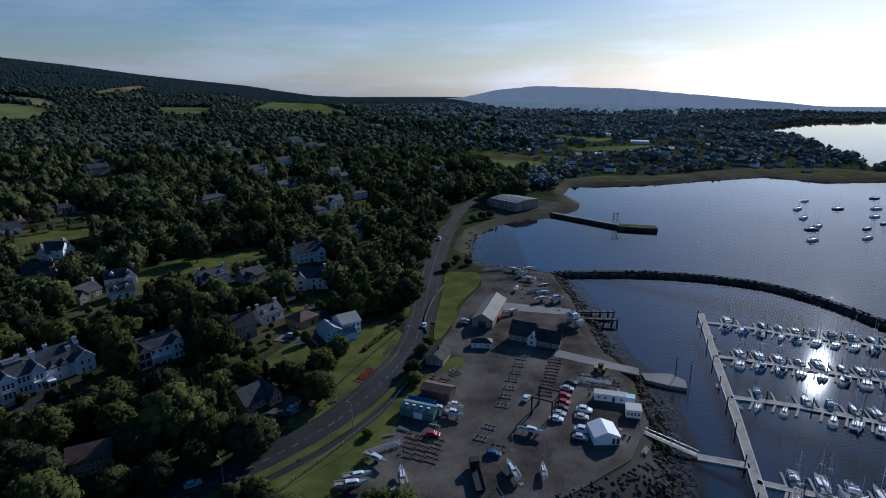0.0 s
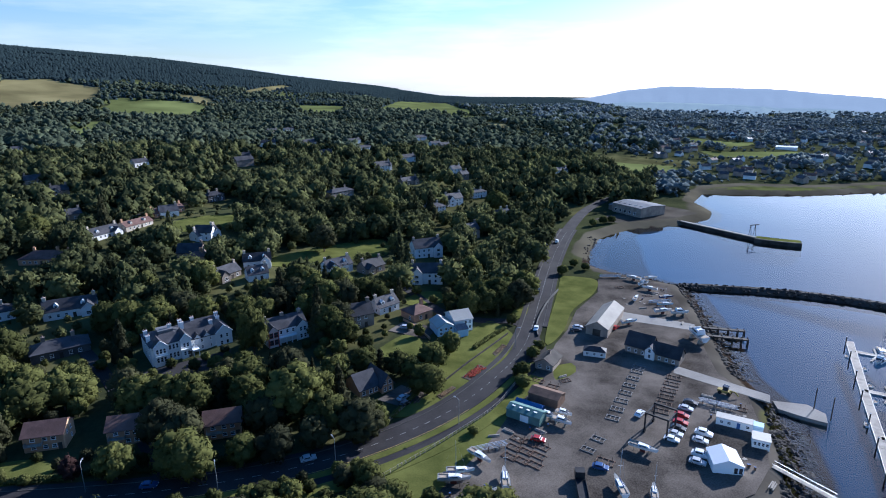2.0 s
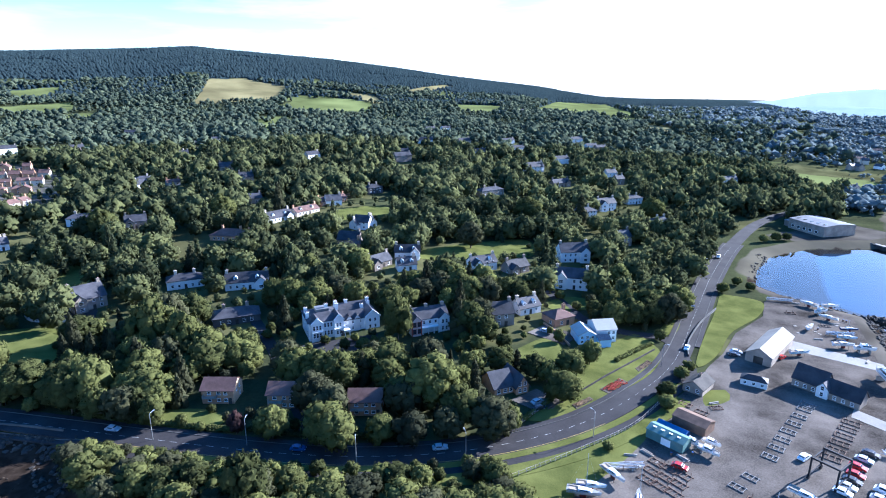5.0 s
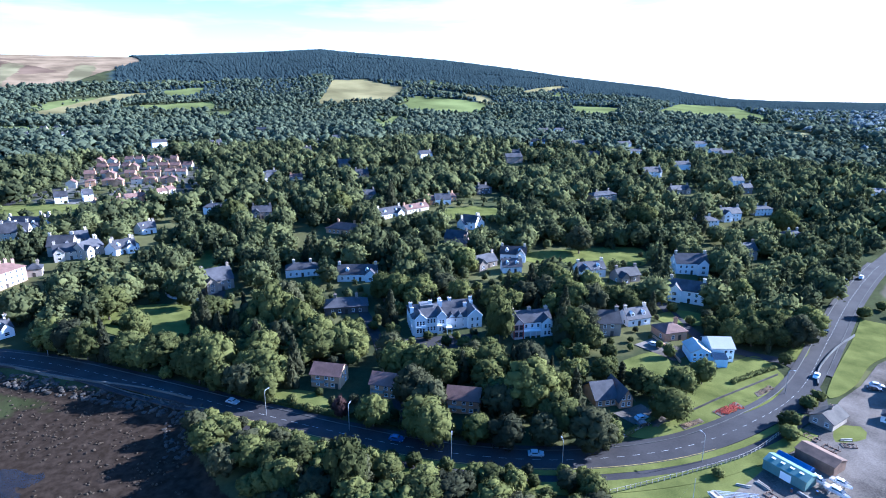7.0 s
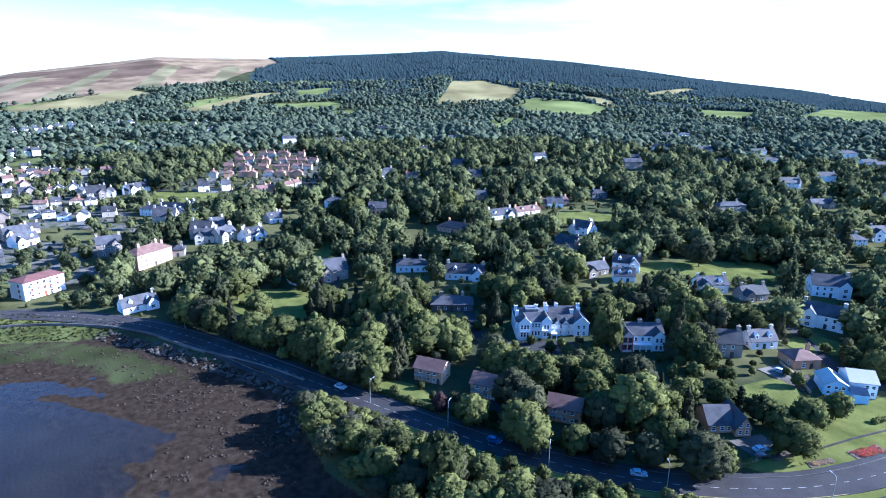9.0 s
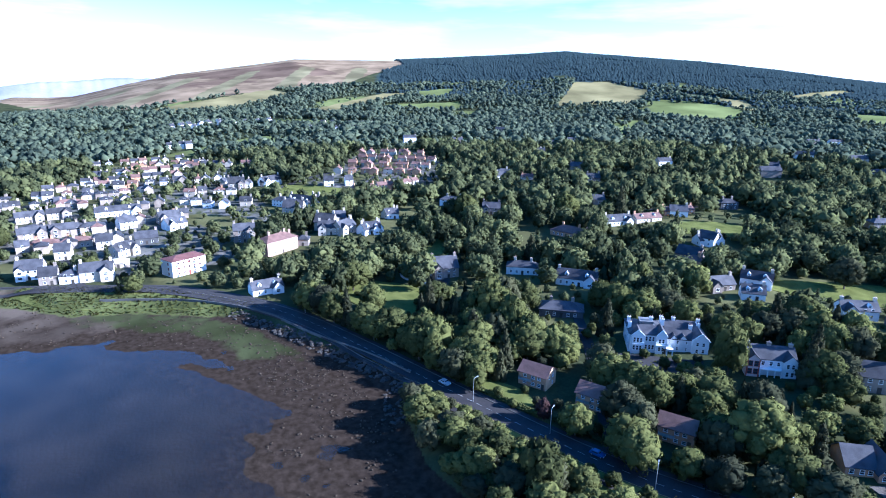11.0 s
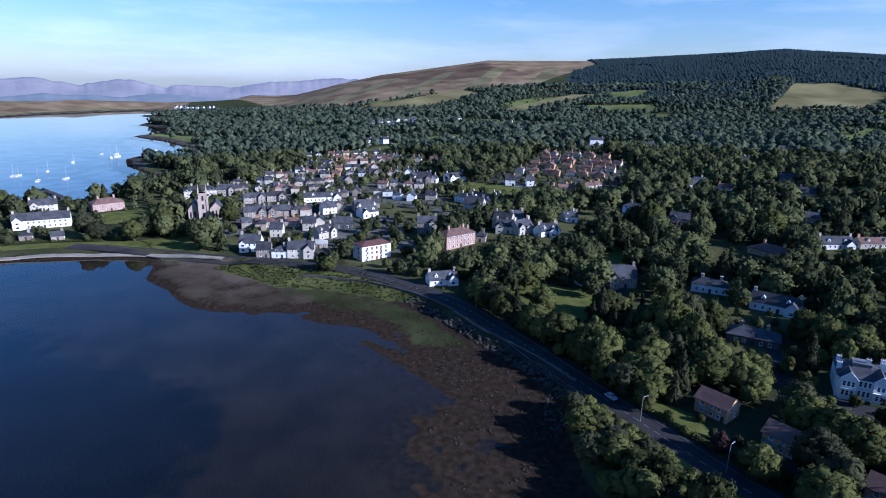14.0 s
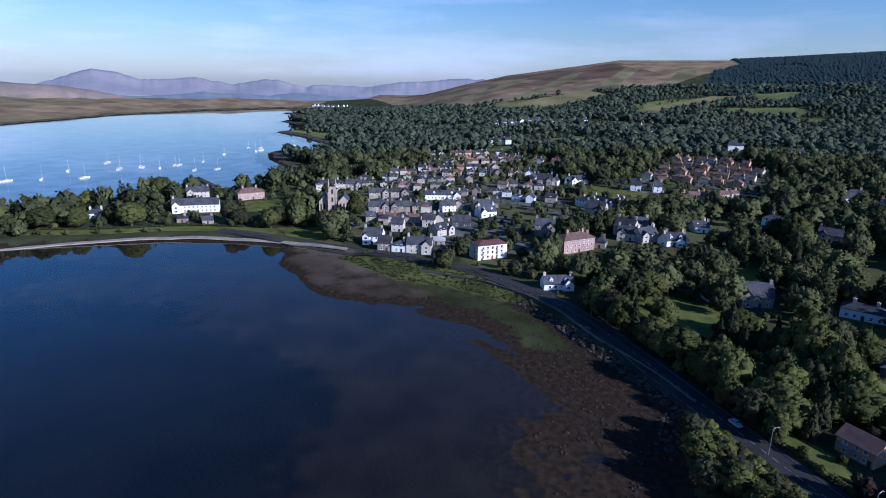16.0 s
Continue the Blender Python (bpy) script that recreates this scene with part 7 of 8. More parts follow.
for x, y, turn in ((50.5, 175.5, -20), (46, 266, 20), (-17, 139, 30), (26, 300, 10)):
    ob = thing("mast_rack", x, y, turn, YARD_Z, "rack of stored alloy masts on steel trestles", "mast rack", "mast racks in the yard")
    for px in (-4, 0, 4):
        part("trestle", shared("trestle", lambda: boxes([(-0.06, -0.9, 0, 0.06, -0.78, 1.3), (-0.06, 0.78, 0, 0.06, 0.9, 1.3), (-0.06, -0.9, 1.2, 0.06, 0.9, 1.32), (-0.06, -0.9, 0.55, 0.06, 0.9, 0.65)], RUST)), ob, (px, 0, 0))
    for k in range(6):
        part("mast", shared("spare_mast", lambda: rod([(-5.5, 0, 0), (5.5, 0, 0)], 0.09, ALLOY, 6)), ob, (0.3 * (k % 3), -0.7 + 0.28 * k, 1.42 if k % 2 else 0.75))
cl = random.Random(33)
for k in range(64):      # fish boxes, drums and pallets about the yard
    cx, cy, sx, sy = cl.choice(((-6, 150, 6, 5), (54, 148, 4, 5), (52, 172, 6, 6), (34, 214, 7, 3), (50, 286, 6, 9), (-20, 121, 6, 4), (22, 122, 8, 4), (40, 262, 10, 8)))
    x, y = cx + cl.uniform(-sx, sx), cy + cl.uniform(-sy, sy)
    if outside(np.array([x]), np.array([y]), YARD)[0] > -1.5:
        continue
    if cl.random() < 0.5:
        ob = thing("pallet", x, y, cl.uniform(0, 90), YARD_Z, "weathered wooden pallet on the gravel", "pallet", "yard pallets")
        for i in range(5):
            part("board", shared("pboard", lambda: boxes([(-0.6, -0.08, 0.1, 0.6, 0.08, 0.14)], TIMBER)), ob, (0, -0.42 + 0.21 * i, 0))
        for i in range(3):
            part("bearer", shared("pbear", lambda: boxes([(-0.05, -0.5, 0, 0.05, 0.5, 0.1)], TIMBER)), ob, (-0.55 + 0.55 * i, 0, 0))
    else:
        ob = thing("drum", x, y, cl.uniform(0, 90), YARD_Z, "rusty steel drum on the gravel", "drum", "yard drums")
        part("barrel", shared("barrel", lambda: rod([(0, 0, 0), (0, 0, 0.28), (0, 0, 0.3), (0, 0, 0.6), (0, 0, 0.62), (0, 0, 0.9)], 0.3, RUST, 10)), ob)
        part("lid", shared("dlid", lambda: rod([(0, 0, 0.9), (0, 0, 0.94)], 0.27, BLUE_PAINT, 10)), ob)


# ---- houses ----
for group, rows in (("houses among the gardens", GARDEN_HOUSES), ("bungalows on the hillside", HILL_BUNGALOWS), ("villas up the slope", SLOPE_VILLAS), ("houses of the shore street", SHORE_STREET), ("terraces of the village", TERRACES),
                    ("large village blocks", BIG_BLOCKS), ("buildings round the village green", VILLAGE_SQUARE), ("houses east of the village", EAST_BLOCKS)):
    for n, row in enumerate(rows):
        build_house(*row, seed=n, group=group)
for group, rows in (("villas high on the hillside", HILL_VILLAS), ("far villas among the trees", FAR_VILLAS), ("houses at the wood's edge", FAR_EDGE)):
    for n, row in enumerate(rows):
        x, y, turn, w, d, h, kind = row
        build_house(x, y, turn, min(w, 20), d, h, kind, seed=n, far=True, group=group)


def house_row(x, y, turn, length, count, kinds, d, h, group, seed, jitter=3.0):
    """Houses along a street."""
    g = random.Random(seed)
    c, s = math.cos(radians(turn)), math.sin(radians(turn))
    for k in range(count):
        a = (k - (count - 1) / 2) * length / count
        build_house(round(x + c * a + g.uniform(-jitter, jitter), 1), round(y + s * a + g.uniform(-jitter, jitter), 1), turn + g.choice((0, 0, 90, -8, 8)), round(min(length / count * 0.8, g.choice((7, 8, 9, 9)))), d, h, g.choice(kinds), seed=seed + k, far=True, group=group)


for k, row in enumerate([(-508, 181, 70, 34, 2, "W", 9, 5.4), (-472, 216, 96, 70, 6, "BRB", 8, 4.8), (-545, 240, 55, 95, 8, "BBR", 8, 4.8), (-575, 262, 50, 95, 8, "BRB", 8, 4.6), (-606, 285, 46, 95, 8, "BBR", 8, 4.6), (-650, 300, 44, 85, 7, "RB", 8, 4.6)]):
    house_row(*row, "houses of the brown-roofed estate", 100 + k * 11, 2.0)
OLD_STREETS = [(-540, -62, 90, 64, 6, "KSSW", 7, 4.2), (-580, -53, 86, 74, 6, "SWRK", 7, 4.2), (-520, -10, 92, 50, 4, "SKR", 7, 4.4), (-556, 5, 93, 64, 6, "KKRS", 7, 4.2), (-597, 50, 80, 100, 9, "WKRSBK", 7, 4.2), (-622, -30, 90, 60, 5, "RKSK", 7, 4), (-645, 20, 88, 100, 9, "KKRRBW", 7, 4)]
OUTER_STREETS = [(-690, 34, 87, 110, 10, "WKRKR", 7, 4), (-690, 108, 66, 76, 8, "WKRKR", 7, 4), (-725, 60, 80, 90, 8, "RKKB", 7, 4), (-765, 30, 90, 95, 8, "WRKK", 7, 4), (-494, 40, 80, 40, 4, "WKSK", 7, 4.2), (-520, 70, 75, 50, 4, "KSR", 7, 4.4), (-450, 25, 85, 44, 4, "RKS", 7, 4.2),
                 (-470, 75, 70, 40, 3, "SKW", 7, 4.4), (-408, -25, 90, 60, 5, "KSSW", 7, 4.6), (-440, -30, 90, 50, 4, "SRK", 7, 4.4), (-545, 105, 60, 50, 4, "WSK", 7, 4.4)]
for k, row in enumerate(OLD_STREETS + OUTER_STREETS):
    house_row(*row, "houses of the village streets", 300 + k * 13)
for k, row in enumerate([(-2230, -430, 60, 180, 9, "W", 10, 7), (-1190, 150, 120, 130, 6, "W", 11, 10), (-1201, 210, 120, 240, 8, "W", 10, 7), (-895, 87, 84, 42, 3, "W", 9, 7), (-1150, 430, 55, 120, 6, "WK", 9, 5), (-1030, 360, 60, 110, 6, "WKW", 9, 5)]):
    house_row(*row, "white houses far up the hill", 500 + k * 17)
rnd = random.Random(9)
for k in range(150):      # the town across the bay
    a, r = radians(rnd.uniform(-34, -8)), rnd.uniform(680, 1500)
    x, y = -math.sin(a) * r, math.cos(a) * r
    if outside(np.array([x]), np.array([y]), FIRTH)[0] < 25 or outside(np.array([x]), np.array([y]), BAY)[0] < 48 or any(outside(np.array([x]), np.array([y]), f)[0] < 8 for f in FIELDS["field"]):
        continue
    build_house(round(x), round(y), math.degrees(a) + rnd.uniform(-60, 60), rnd.choice((8, 9, 12)), 7, rnd.choice((3.6, 4.2, 5)), rnd.choice("WSKRS"), far=True, group="houses of the town across the bay")


def join_far_houses(name, rows, label):
    """Far houses too small to tell their parts apart, as one mesh."""
    verts, faces, slots, mats = [], [], [], []
    for m, *pieces in rows:
        for me in pieces:
            mat = me.materials[0]
            if mat not in mats:
                mats.append(mat)
            n = len(verts)
            verts += [m @ v.co for v in me.vertices]
            faces += [[n + k for k in p.vertices] for p in me.polygons]
            slots += [mats.index(mat)] * len(me.polygons)
            bpy.data.meshes.remove(me)
    me = bpy.data.meshes.new(name)
    me.from_pydata(verts, [], faces)
    for mat in mats:
        me.materials.append(mat)
    me.polygons.foreach_set("material_index", slots)
    tagged(new(name, me), label, "houses", kind="stuff")


across = [row for row in FAR_HOUSES if row[0].translation.x > -20]
uphill = [row for row in FAR_HOUSES if row[0].translation.x <= -20]
join_far_houses("far_town_houses", across, "small white and grey houses of a far town")
join_far_houses("far_hill_houses", uphill, "white and grey houses scattered on far slopes")


# ---- trees ----
def crown(seed, clumps, sprays, size, kind="broad", core=True, soft=0.0, ragged=0.26, level=1):
    """A crown one metre wide and high: clumps of leaves over an uneven dome (or the tiers of a conifer), each with loose sprays standing off it. Gives corners, triangles and soft outward normals."""
    g = np.random.default_rng(seed)
    vs, fs, ns, n = [], [], [], 0
    bv, bf = ICO[level]
    lobes = g.normal(0, 1, (5, 3))
    lobes /= np.linalg.norm(lobes, axis=1)[:, None]

    def add(v, f, normal):
        nonlocal n
        vs.append(v)
        fs.append(f + n)
        ns.append(normal)
        n += len(v)

    if core and kind == "broad":
        cv, cf = ICO[2]
        add(cv * (1 + 0.08 * g.standard_normal(len(cv)))[:, None] * [0.34, 0.34, 0.33] + [0, 0, 0.5], cf, cv)
    for k in range(clumps):
        if kind == "broad":
            h = 1 - 1.72 * (k + 0.5) / clumps
            a = k * 2.39996 + g.uniform(-0.35, 0.35)
            d = np.array([math.cos(a) * math.sqrt(1 - h * h), math.sin(a) * math.sqrt(1 - h * h), h])
            bulge = 0.82 + 0.24 * np.max(lobes @ d) * g.uniform(0.6, 1.1)
            c = d * bulge * [0.42, 0.42, 0.40] * g.uniform(0.84, 1.08) + [0, 0, 0.55]
            rad = 1.02 / math.sqrt(clumps) * g.uniform(0.68, 1.2)
            flat = np.array([1, 1, 0.82])
        else:
            up = ((k + 0.5) / clumps) ** 1.15
            a = k * 2.39996 + g.uniform(-0.5, 0.5)
            reach = 0.44 * (1 - up) ** 0.85 * g.uniform(0.6, 1.05)
            c = np.array([math.cos(a) * reach, math.sin(a) * reach, 0.1 + 0.86 * up])
            d = np.array([math.cos(a) * 0.85, math.sin(a) * 0.85, 0.5])
            rad = (0.10 + 0.22 * (1 - up)) * (16 / max(clumps, 8)) ** 0.4
            flat = np.array([1, 1, 0.55])
        local = bv @ Matrix.Rotation(g.uniform(0, 6.28), 3, "Z")
        normal = 0.6 * local + 0.5 * d + ragged * g.standard_normal(local.shape)
        add(c + local * (1 + (0.2 if level else 0.28) * g.standard_normal(len(bv)))[:, None] * rad * 0.86 * flat, bf, normal)
        if not sprays:
            continue
        e = g.standard_normal((sprays, 3)) + d * 0.8
        e /= np.linalg.norm(e, axis=1)[:, None]
        p = c + e * rad * flat * g.uniform(0.78, 1.22, (sprays, 1))
        t = np.cross(e, g.standard_normal((sprays, 3)))
        t /= np.linalg.norm(t, axis=1)[:, None]
        b = np.cross(e, t) + e * g.uniform(-0.6, 0.6, (sprays, 1))
        q = size * g.uniform(0.55, 1.35, (sprays, 1))
        tri = np.stack([p - t * q * 0.6, p + t * q * 0.6 - b * q * 0.2, p + b * q], 1)
        face = np.arange(sprays * 3).reshape(-1, 3)
        turned = np.einsum("ij,ij->i", np.cross(tri[:, 1] - tri[:, 0], tri[:, 2] - tri[:, 0]), e + d) < 0
        face[turned] = face[turned][:, ::-1]
        normal = np.repeat(0.55 * e + 0.5 * d + 0.3 * g.standard_normal(e.shape), 3, axis=0)
        add(tri.reshape(-1, 3), face, normal)
    normal = np.concatenate(ns) + [0, 0, soft]
    return np.concatenate(vs), np.concatenate(fs), normal / np.linalg.norm(normal, axis=1)[:, None]


def leafy_mesh(name, v, f, normal, mat):
    me = mesh_from(name, v, f, True)
    me.attributes.new("custom_normal", "FLOAT_VECTOR", "POINT").data.foreach_set("vector", np.asarray(normal, np.float32).ravel())
    me.materials.append(mat)
    return me


def scatter(rng, count, r0, r1, a0, a1):
    """Points in a ring sector, evenly by area."""
    r = np.sqrt(rng.uniform(r0 * r0, r1 * r1, count))
    a = np.radians(rng.uniform(a0, a1, count))
    return -np.sin(a) * r, np.cos(a) * r


def thin(x, y, gap):
    """Drops points that stand nearer than gap to one kept before."""
    seen, keep = {}, []
    for i, (px, py) in enumerate(zip(x, y)):
        c = (int(px // gap), int(py // gap))
        if all((px - qx) ** 2 + (py - qy) ** 2 > gap * gap for u in (-1, 0, 1) for w in (-1, 0, 1) for qx, qy in seen.get((c[0] + u, c[1] + w), ())):
            seen.setdefault(c, []).append((px, py))
            keep.append(i)
    return np.array(keep, int)


def wood(name, broad, slim, x, y, tall, mat, label, rng, slim_share=0.15, spread=(0.7, 1.0)):
    """Many trees in one mesh; the slim ones are the darkest."""
    vs, fs, ns, tints, n = [], [], [], [], 0
    z = land(x, y)
    for i in range(len(x)):
        pointed = rng.random() < slim_share and tall[i] > 7
        v, f, normal = (slim if pointed else broad)[rng.integers(len(slim if pointed else broad))]
        t = rng.uniform(0, 6.28)
        c, s = math.cos(t), math.sin(t)
        m = np.array([[c, s, 0], [-s, c, 0], [0, 0, 1]])
        high = tall[i] * (1.3 if pointed else 1)
        wide = high * (rng.uniform(0.38, 0.5) if pointed else rng.uniform(*spread))
        vs.append(v @ m * [wide, wide, high] + [x[i], y[i], z[i] - 0.04 * high])
        ns.append(normal @ m)
        fs.append(f + n)
        tints.append(np.full(len(v), rng.uniform(0, 0.16) if pointed else 0.12 + 0.88 * rng.random() ** 1.3))
        n += len(v)
    me = leafy_mesh(name, np.concatenate(vs), np.concatenate(fs), np.concatenate(ns), mat)
    me.attributes.new("tint", "FLOAT", "POINT").data.foreach_set("value", np.concatenate(tints).astype(np.float32))
    return tagged(new(name, me), label, "trees", kind="stuff")


def clear_of(x, y, keep_out):
    ok = np.ones(len(x), bool)
    for ring, margin in keep_out:
        ok &= outside(x, y, ring) > margin
    return ok


def line_gap(x, y, line):
    return np.sqrt(np.min((x[:, None] - line[None, ::2, 0]) ** 2 + (y[:, None] - line[None, ::2, 1]) ** 2, axis=1))


def near_houses(x, y):
    """For points: the share of full height that a tree may reach there (0: on a house; low in its front garden)."""
    room = np.ones(len(x))
    for hx, hy, turn, w, d in FOOTPRINTS:
        c, s = math.cos(radians(turn)), math.sin(radians(turn))
        u, v = (x - hx) * c + (y - hy) * s, -(x - hx) * s + (y - hy) * c
        far_off = math.hypot(hx, hy)
        deep = 24 if far_off < 205 else 36 if far_off < 640 else 24
        if far_off > 850 and hx < -800:      # the white rows stand clear of the wood
            deep = 45
        elif hy > 400 and far_off > 480 and hx > -600:      # villas that look out over the slope
            deep = 58
        least = 0.1 if deep >= 45 else 0.2
        rim = 4 if far_off < 640 else 1
        on = (np.abs(u) < w / 2 + rim) & (v > -rim - 0.5) & (v < d + rim)
        front = (np.abs(u) < w / 2 + 4) & (v > -deep) & (v <= -rim - 0.5)
        across, ahead = (x * hy - y * hx) / far_off, far_off - (x * hx + y * hy) / far_off
        front |= (np.abs(across) < w / 2 + 2) & (ahead > 0) & (ahead < deep) & (v < 0) if far_off < 640 else (np.abs(across) < w / 2 + (2 if deep == 58 else 0)) & (ahead > 0) & (ahead < deep)
        v = np.minimum(v, -ahead) if far_off < 640 else -ahead
        room = np.where(on, 0, np.where(front, np.minimum(room, least + 0.45 * np.clip((-v - 8) / (deep - 8), 0, 1)), room))
    return room


# x, y, height, spread of crown, kind: broad, slim, dark, copper-leaved
ROAD_TREES = [
    (-171, 95, 17, 12, "B"), (-152, 97, 11, 7, "B"), (-145, 97, 10, 7, "B"), (-196, 89, 13, 15, "B"), (-205, 83, 13, 14, "B"), (-223, 75, 14, 13, "B"),
    (-239, 71, 14, 14, "B"), (-226, 94, 13, 11, "B"), (-257, 97, 16, 16, "B"), (-263, 84, 14, 15, "B"), (-93, 82, 17, 10, "B"), (-89, 111, 13, 11, "B"),
    (-109, 108, 10, 9, "B"), (-120, 105, 7, 5, "C"), (-180, 96, 14, 10, "B"), (-161, 101, 12, 9, "B"),
]
HOTEL_TREES = [
    (-182, 127, 24, 17, "B"), (-168, 129, 22, 13, "B"), (-171, 112, 18, 9, "S"), (-159, 130, 17, 11, "B"), (-109, 178, 19, 11, "B"), (-76, 143, 18, 19, "B"),
    (-96, 152, 13, 12, "B"), (-107, 148, 10, 11, "B"), (-116, 143, 8, 10, "B"), (-132, 146, 7, 6, "B"), (-158, 146, 9, 8, "B"), (-90, 193, 16, 9, "S"),
    (-85, 203, 12, 11, "D"), (-176, 184, 14, 12, "B"), (-190, 140, 20, 14, "D"), (-150, 134, 13, 10, "B"),
]
GARDEN_TREES = [
    (-72, 123, 10, 9, "D"), (-53, 136, 13, 14, "D"), (-63, 137, 14, 13, "B"), (-40, 164, 11, 11, "B"), (-42, 180, 10, 9, "B"), (-38, 192, 9, 8, "B"),
    (-53, 174, 9, 9, "B"), (-60, 177, 8, 5, "S"), (-25, 240, 12, 13, "B"), (-18, 246, 14, 14, "D"), (-15, 258, 15, 14, "B"), (-50, 272, 15, 9, "S"),
    (-45, 277, 15, 13, "B"), (-80, 120, 9, 8, "B"), (-64, 131, 10, 9, "D"), (-86, 160, 14, 12, "D"),
]
SLOPE_TREES = [
    (-117, 234, 15, 14, "B"), (-128, 222, 12, 14, "B"), (-165, 233, 15, 14, "B"), (-180, 211, 17, 13, "B"), (-220, 216, 15, 15, "B"), (-248, 200, 16, 9, "S"),
    (-127, 389, 19, 20, "B"), (-136, 307, 16, 16, "D"), (-96, 412, 22, 11, "S"), (-51, 449, 18, 18, "B"), (-289, 312, 24, 10, "S"), (-308, 278, 20, 18, "B"),
    (-347, 218, 20, 18, "B"),
]
SPIT_TREES = [
    (-494, -243, 15, 15, "B"), (-446, -243, 14, 17, "B"), (-429, -264, 15, 18, "B"), (-370, -262, 14, 19, "B"), (-382, -210, 16, 20, "B"), (-362, -279, 10, 17, "B"),
    (-503, -170, 18, 9, "S"), (-399, -149, 17, 13, "D"), (-397, -101, 19, 15, "B"), (-389, -139, 12, 12, "D"), (-508, -246, 13, 13, "B"), (-387, -250, 12, 15, "B"),
    (-384, -116, 14, 14, "B"), (-423, -64, 16, 13, "B"), (-342, -16, 10, 10, "B"), (-304, 2, 8, 9, "B"), (-392, -226, 13, 14, "D"), (-372, -240, 12, 14, "B"),
]
rng = np.random.default_rng(5)
FREE = [(BAY, 12), (LOCH, 20), (FIRTH, 10)] + CLEARINGS
OPEN_TOWN = [TOWN, ESTATE]
KEPT = ROAD_TREES + HOTEL_TREES + GARDEN_TREES + SLOPE_TREES + SPIT_TREES


def plant(count, r0, r1, a0, a1, gap, road_gap=9):
    x, y = scatter(rng, count, r0, r1, a0, a1)
    ok = clear_of(x, y, FREE)
    if r0 < 800:
        ok &= line_gap(x, y, ROAD_LINE) > road_gap
        for kx, ky, high, wide, kind in KEPT:
            ok &= np.hypot(x - kx, y - ky) > wide * 0.42
    ok &= (glade(x, y) < 1.3) | (rng.uniform(0, 1, len(x)) < 0.08)
    x, y = x[ok], y[ok]
    room = near_houses(x, y)
    away = np.maximum(np.hypot(x, y), 1)
    for ring in list(LAWNS.values()) + FIELDS["field"]:      # low growth before a lawn or field
        for on_by, cap in ((8, 0.28), (17, 0.5), (26, 0.7)):
            room = np.where(outside(x * (1 + on_by / away), y * (1 + on_by / away), ring) < 1, np.minimum(room, cap), room)
    for ring in OPEN_TOWN:
        inside = outside(x, y, ring) < 0
        room = np.where(inside & (rng.uniform(0, 1, len(x)) < 0.12), 0, np.where(inside, np.minimum(room, 0.6 if ring is TOWN else 0.36), room))
    spit = (outside(x, y, SPIT) < 0) & (rng.uniform(0, 1, len(x)) < 0.8)
    room = np.where(spit, np.minimum(room, 0.4), room)
    x, y, room = x[room > 0.05], y[room > 0.05], room[room > 0.05]
    keep = thin(x, y, gap)
    return x[keep], y[keep], room[keep]


# single trees, nearest the road and the gardens
TRUNK = rod([(0, 0, -0.05), (0.01, 0, 0.2), (0, 0.015, 0.45), (0.02, 0, 0.7)], 0.03, BARK, 6, 0.35)
BROAD = [crown(100 + k, 30, 30, 0.052) for k in range(6)]
BIG = [crown(150 + k, 62, 26, 0.036) for k in range(3)]
SLIM = [crown(120 + k, 26, 26, 0.06, "slim") for k in range(3)]
TREE_KINDS = {"B": [leafy_mesh("crown", *c, LEAF) for c in BROAD], "S": [leafy_mesh("crown", *c, LEAF_DARK) for c in SLIM], "D": [leafy_mesh("crown", *c, LEAF_DARK) for c in BROAD[:3]], "C": [leafy_mesh("crown", *BROAD[4], LEAF_COPPER)], "BB": [leafy_mesh("crown", *c, LEAF) for c in BIG], "DD": [leafy_mesh("crown", *c, LEAF_DARK) for c in BIG]}
TREE_WORDS = {"B": ("broad green leafy tree in late summer leaf", "round-headed deciduous tree with dense foliage", "light green leafy tree with an uneven crown"), "S": ("tall dark green conifer with a pointed crown",), "D": ("dark green full-crowned tree",), "C": ("dark copper-leaved garden tree",)}


def tree(x, y, high, wide, kind, turn, words="", category="tree", group="trees by the shore road"):
    meshes = TREE_KINDS[kind * 2 if wide > 12.5 and kind in "BD" else kind]
    pick = int(abs(x * 7 + y * 3)) % len(meshes)
    ob = thing(category, x, y, turn, label=words or TREE_WORDS[kind][pick % len(TREE_WORDS[kind])], category=category, group=group)
    ob.scale = (wide, wide, high)
    if category == "tree":
        part("trunk", TRUNK, ob)
    part("crown", meshes[pick], ob, (0, 0, -0.03))
    return ob


for rows, group in ((ROAD_TREES, "trees along the shore road"), (HOTEL_TREES, "trees round the hotel"), (GARDEN_TREES, "trees of the roadside gardens"), (SLOPE_TREES, "tall trees on the slope"), (SPIT_TREES, "trees along the spit")):
    for x, y, high, wide, kind in rows:
        tree(x, y, high, wide, kind, float(rng.uniform(0, 360)), group=group)
nx, ny, nroom = plant(14000, 120, 262, 2, 84, 6.4, 7.0)
order = np.argsort(np.hypot(nx, ny))
SINGLE = 250
for i in order[:SINGLE]:
    kind = rng.choice(["B", "B", "B", "B", "D", "S"])
    high = float((rng.uniform(4, 7) if rng.random() < 0.25 else rng.uniform(8.5, 15)) * nroom[i] ** 0.9)
    tree(float(nx[i]), float(ny[i]), high * (1.2 if kind == "S" else 1), high * float(rng.uniform(0.42, 0.52) if kind == "S" else rng.uniform(0.75, 1.05)), kind, float(rng.uniform(0, 360)))
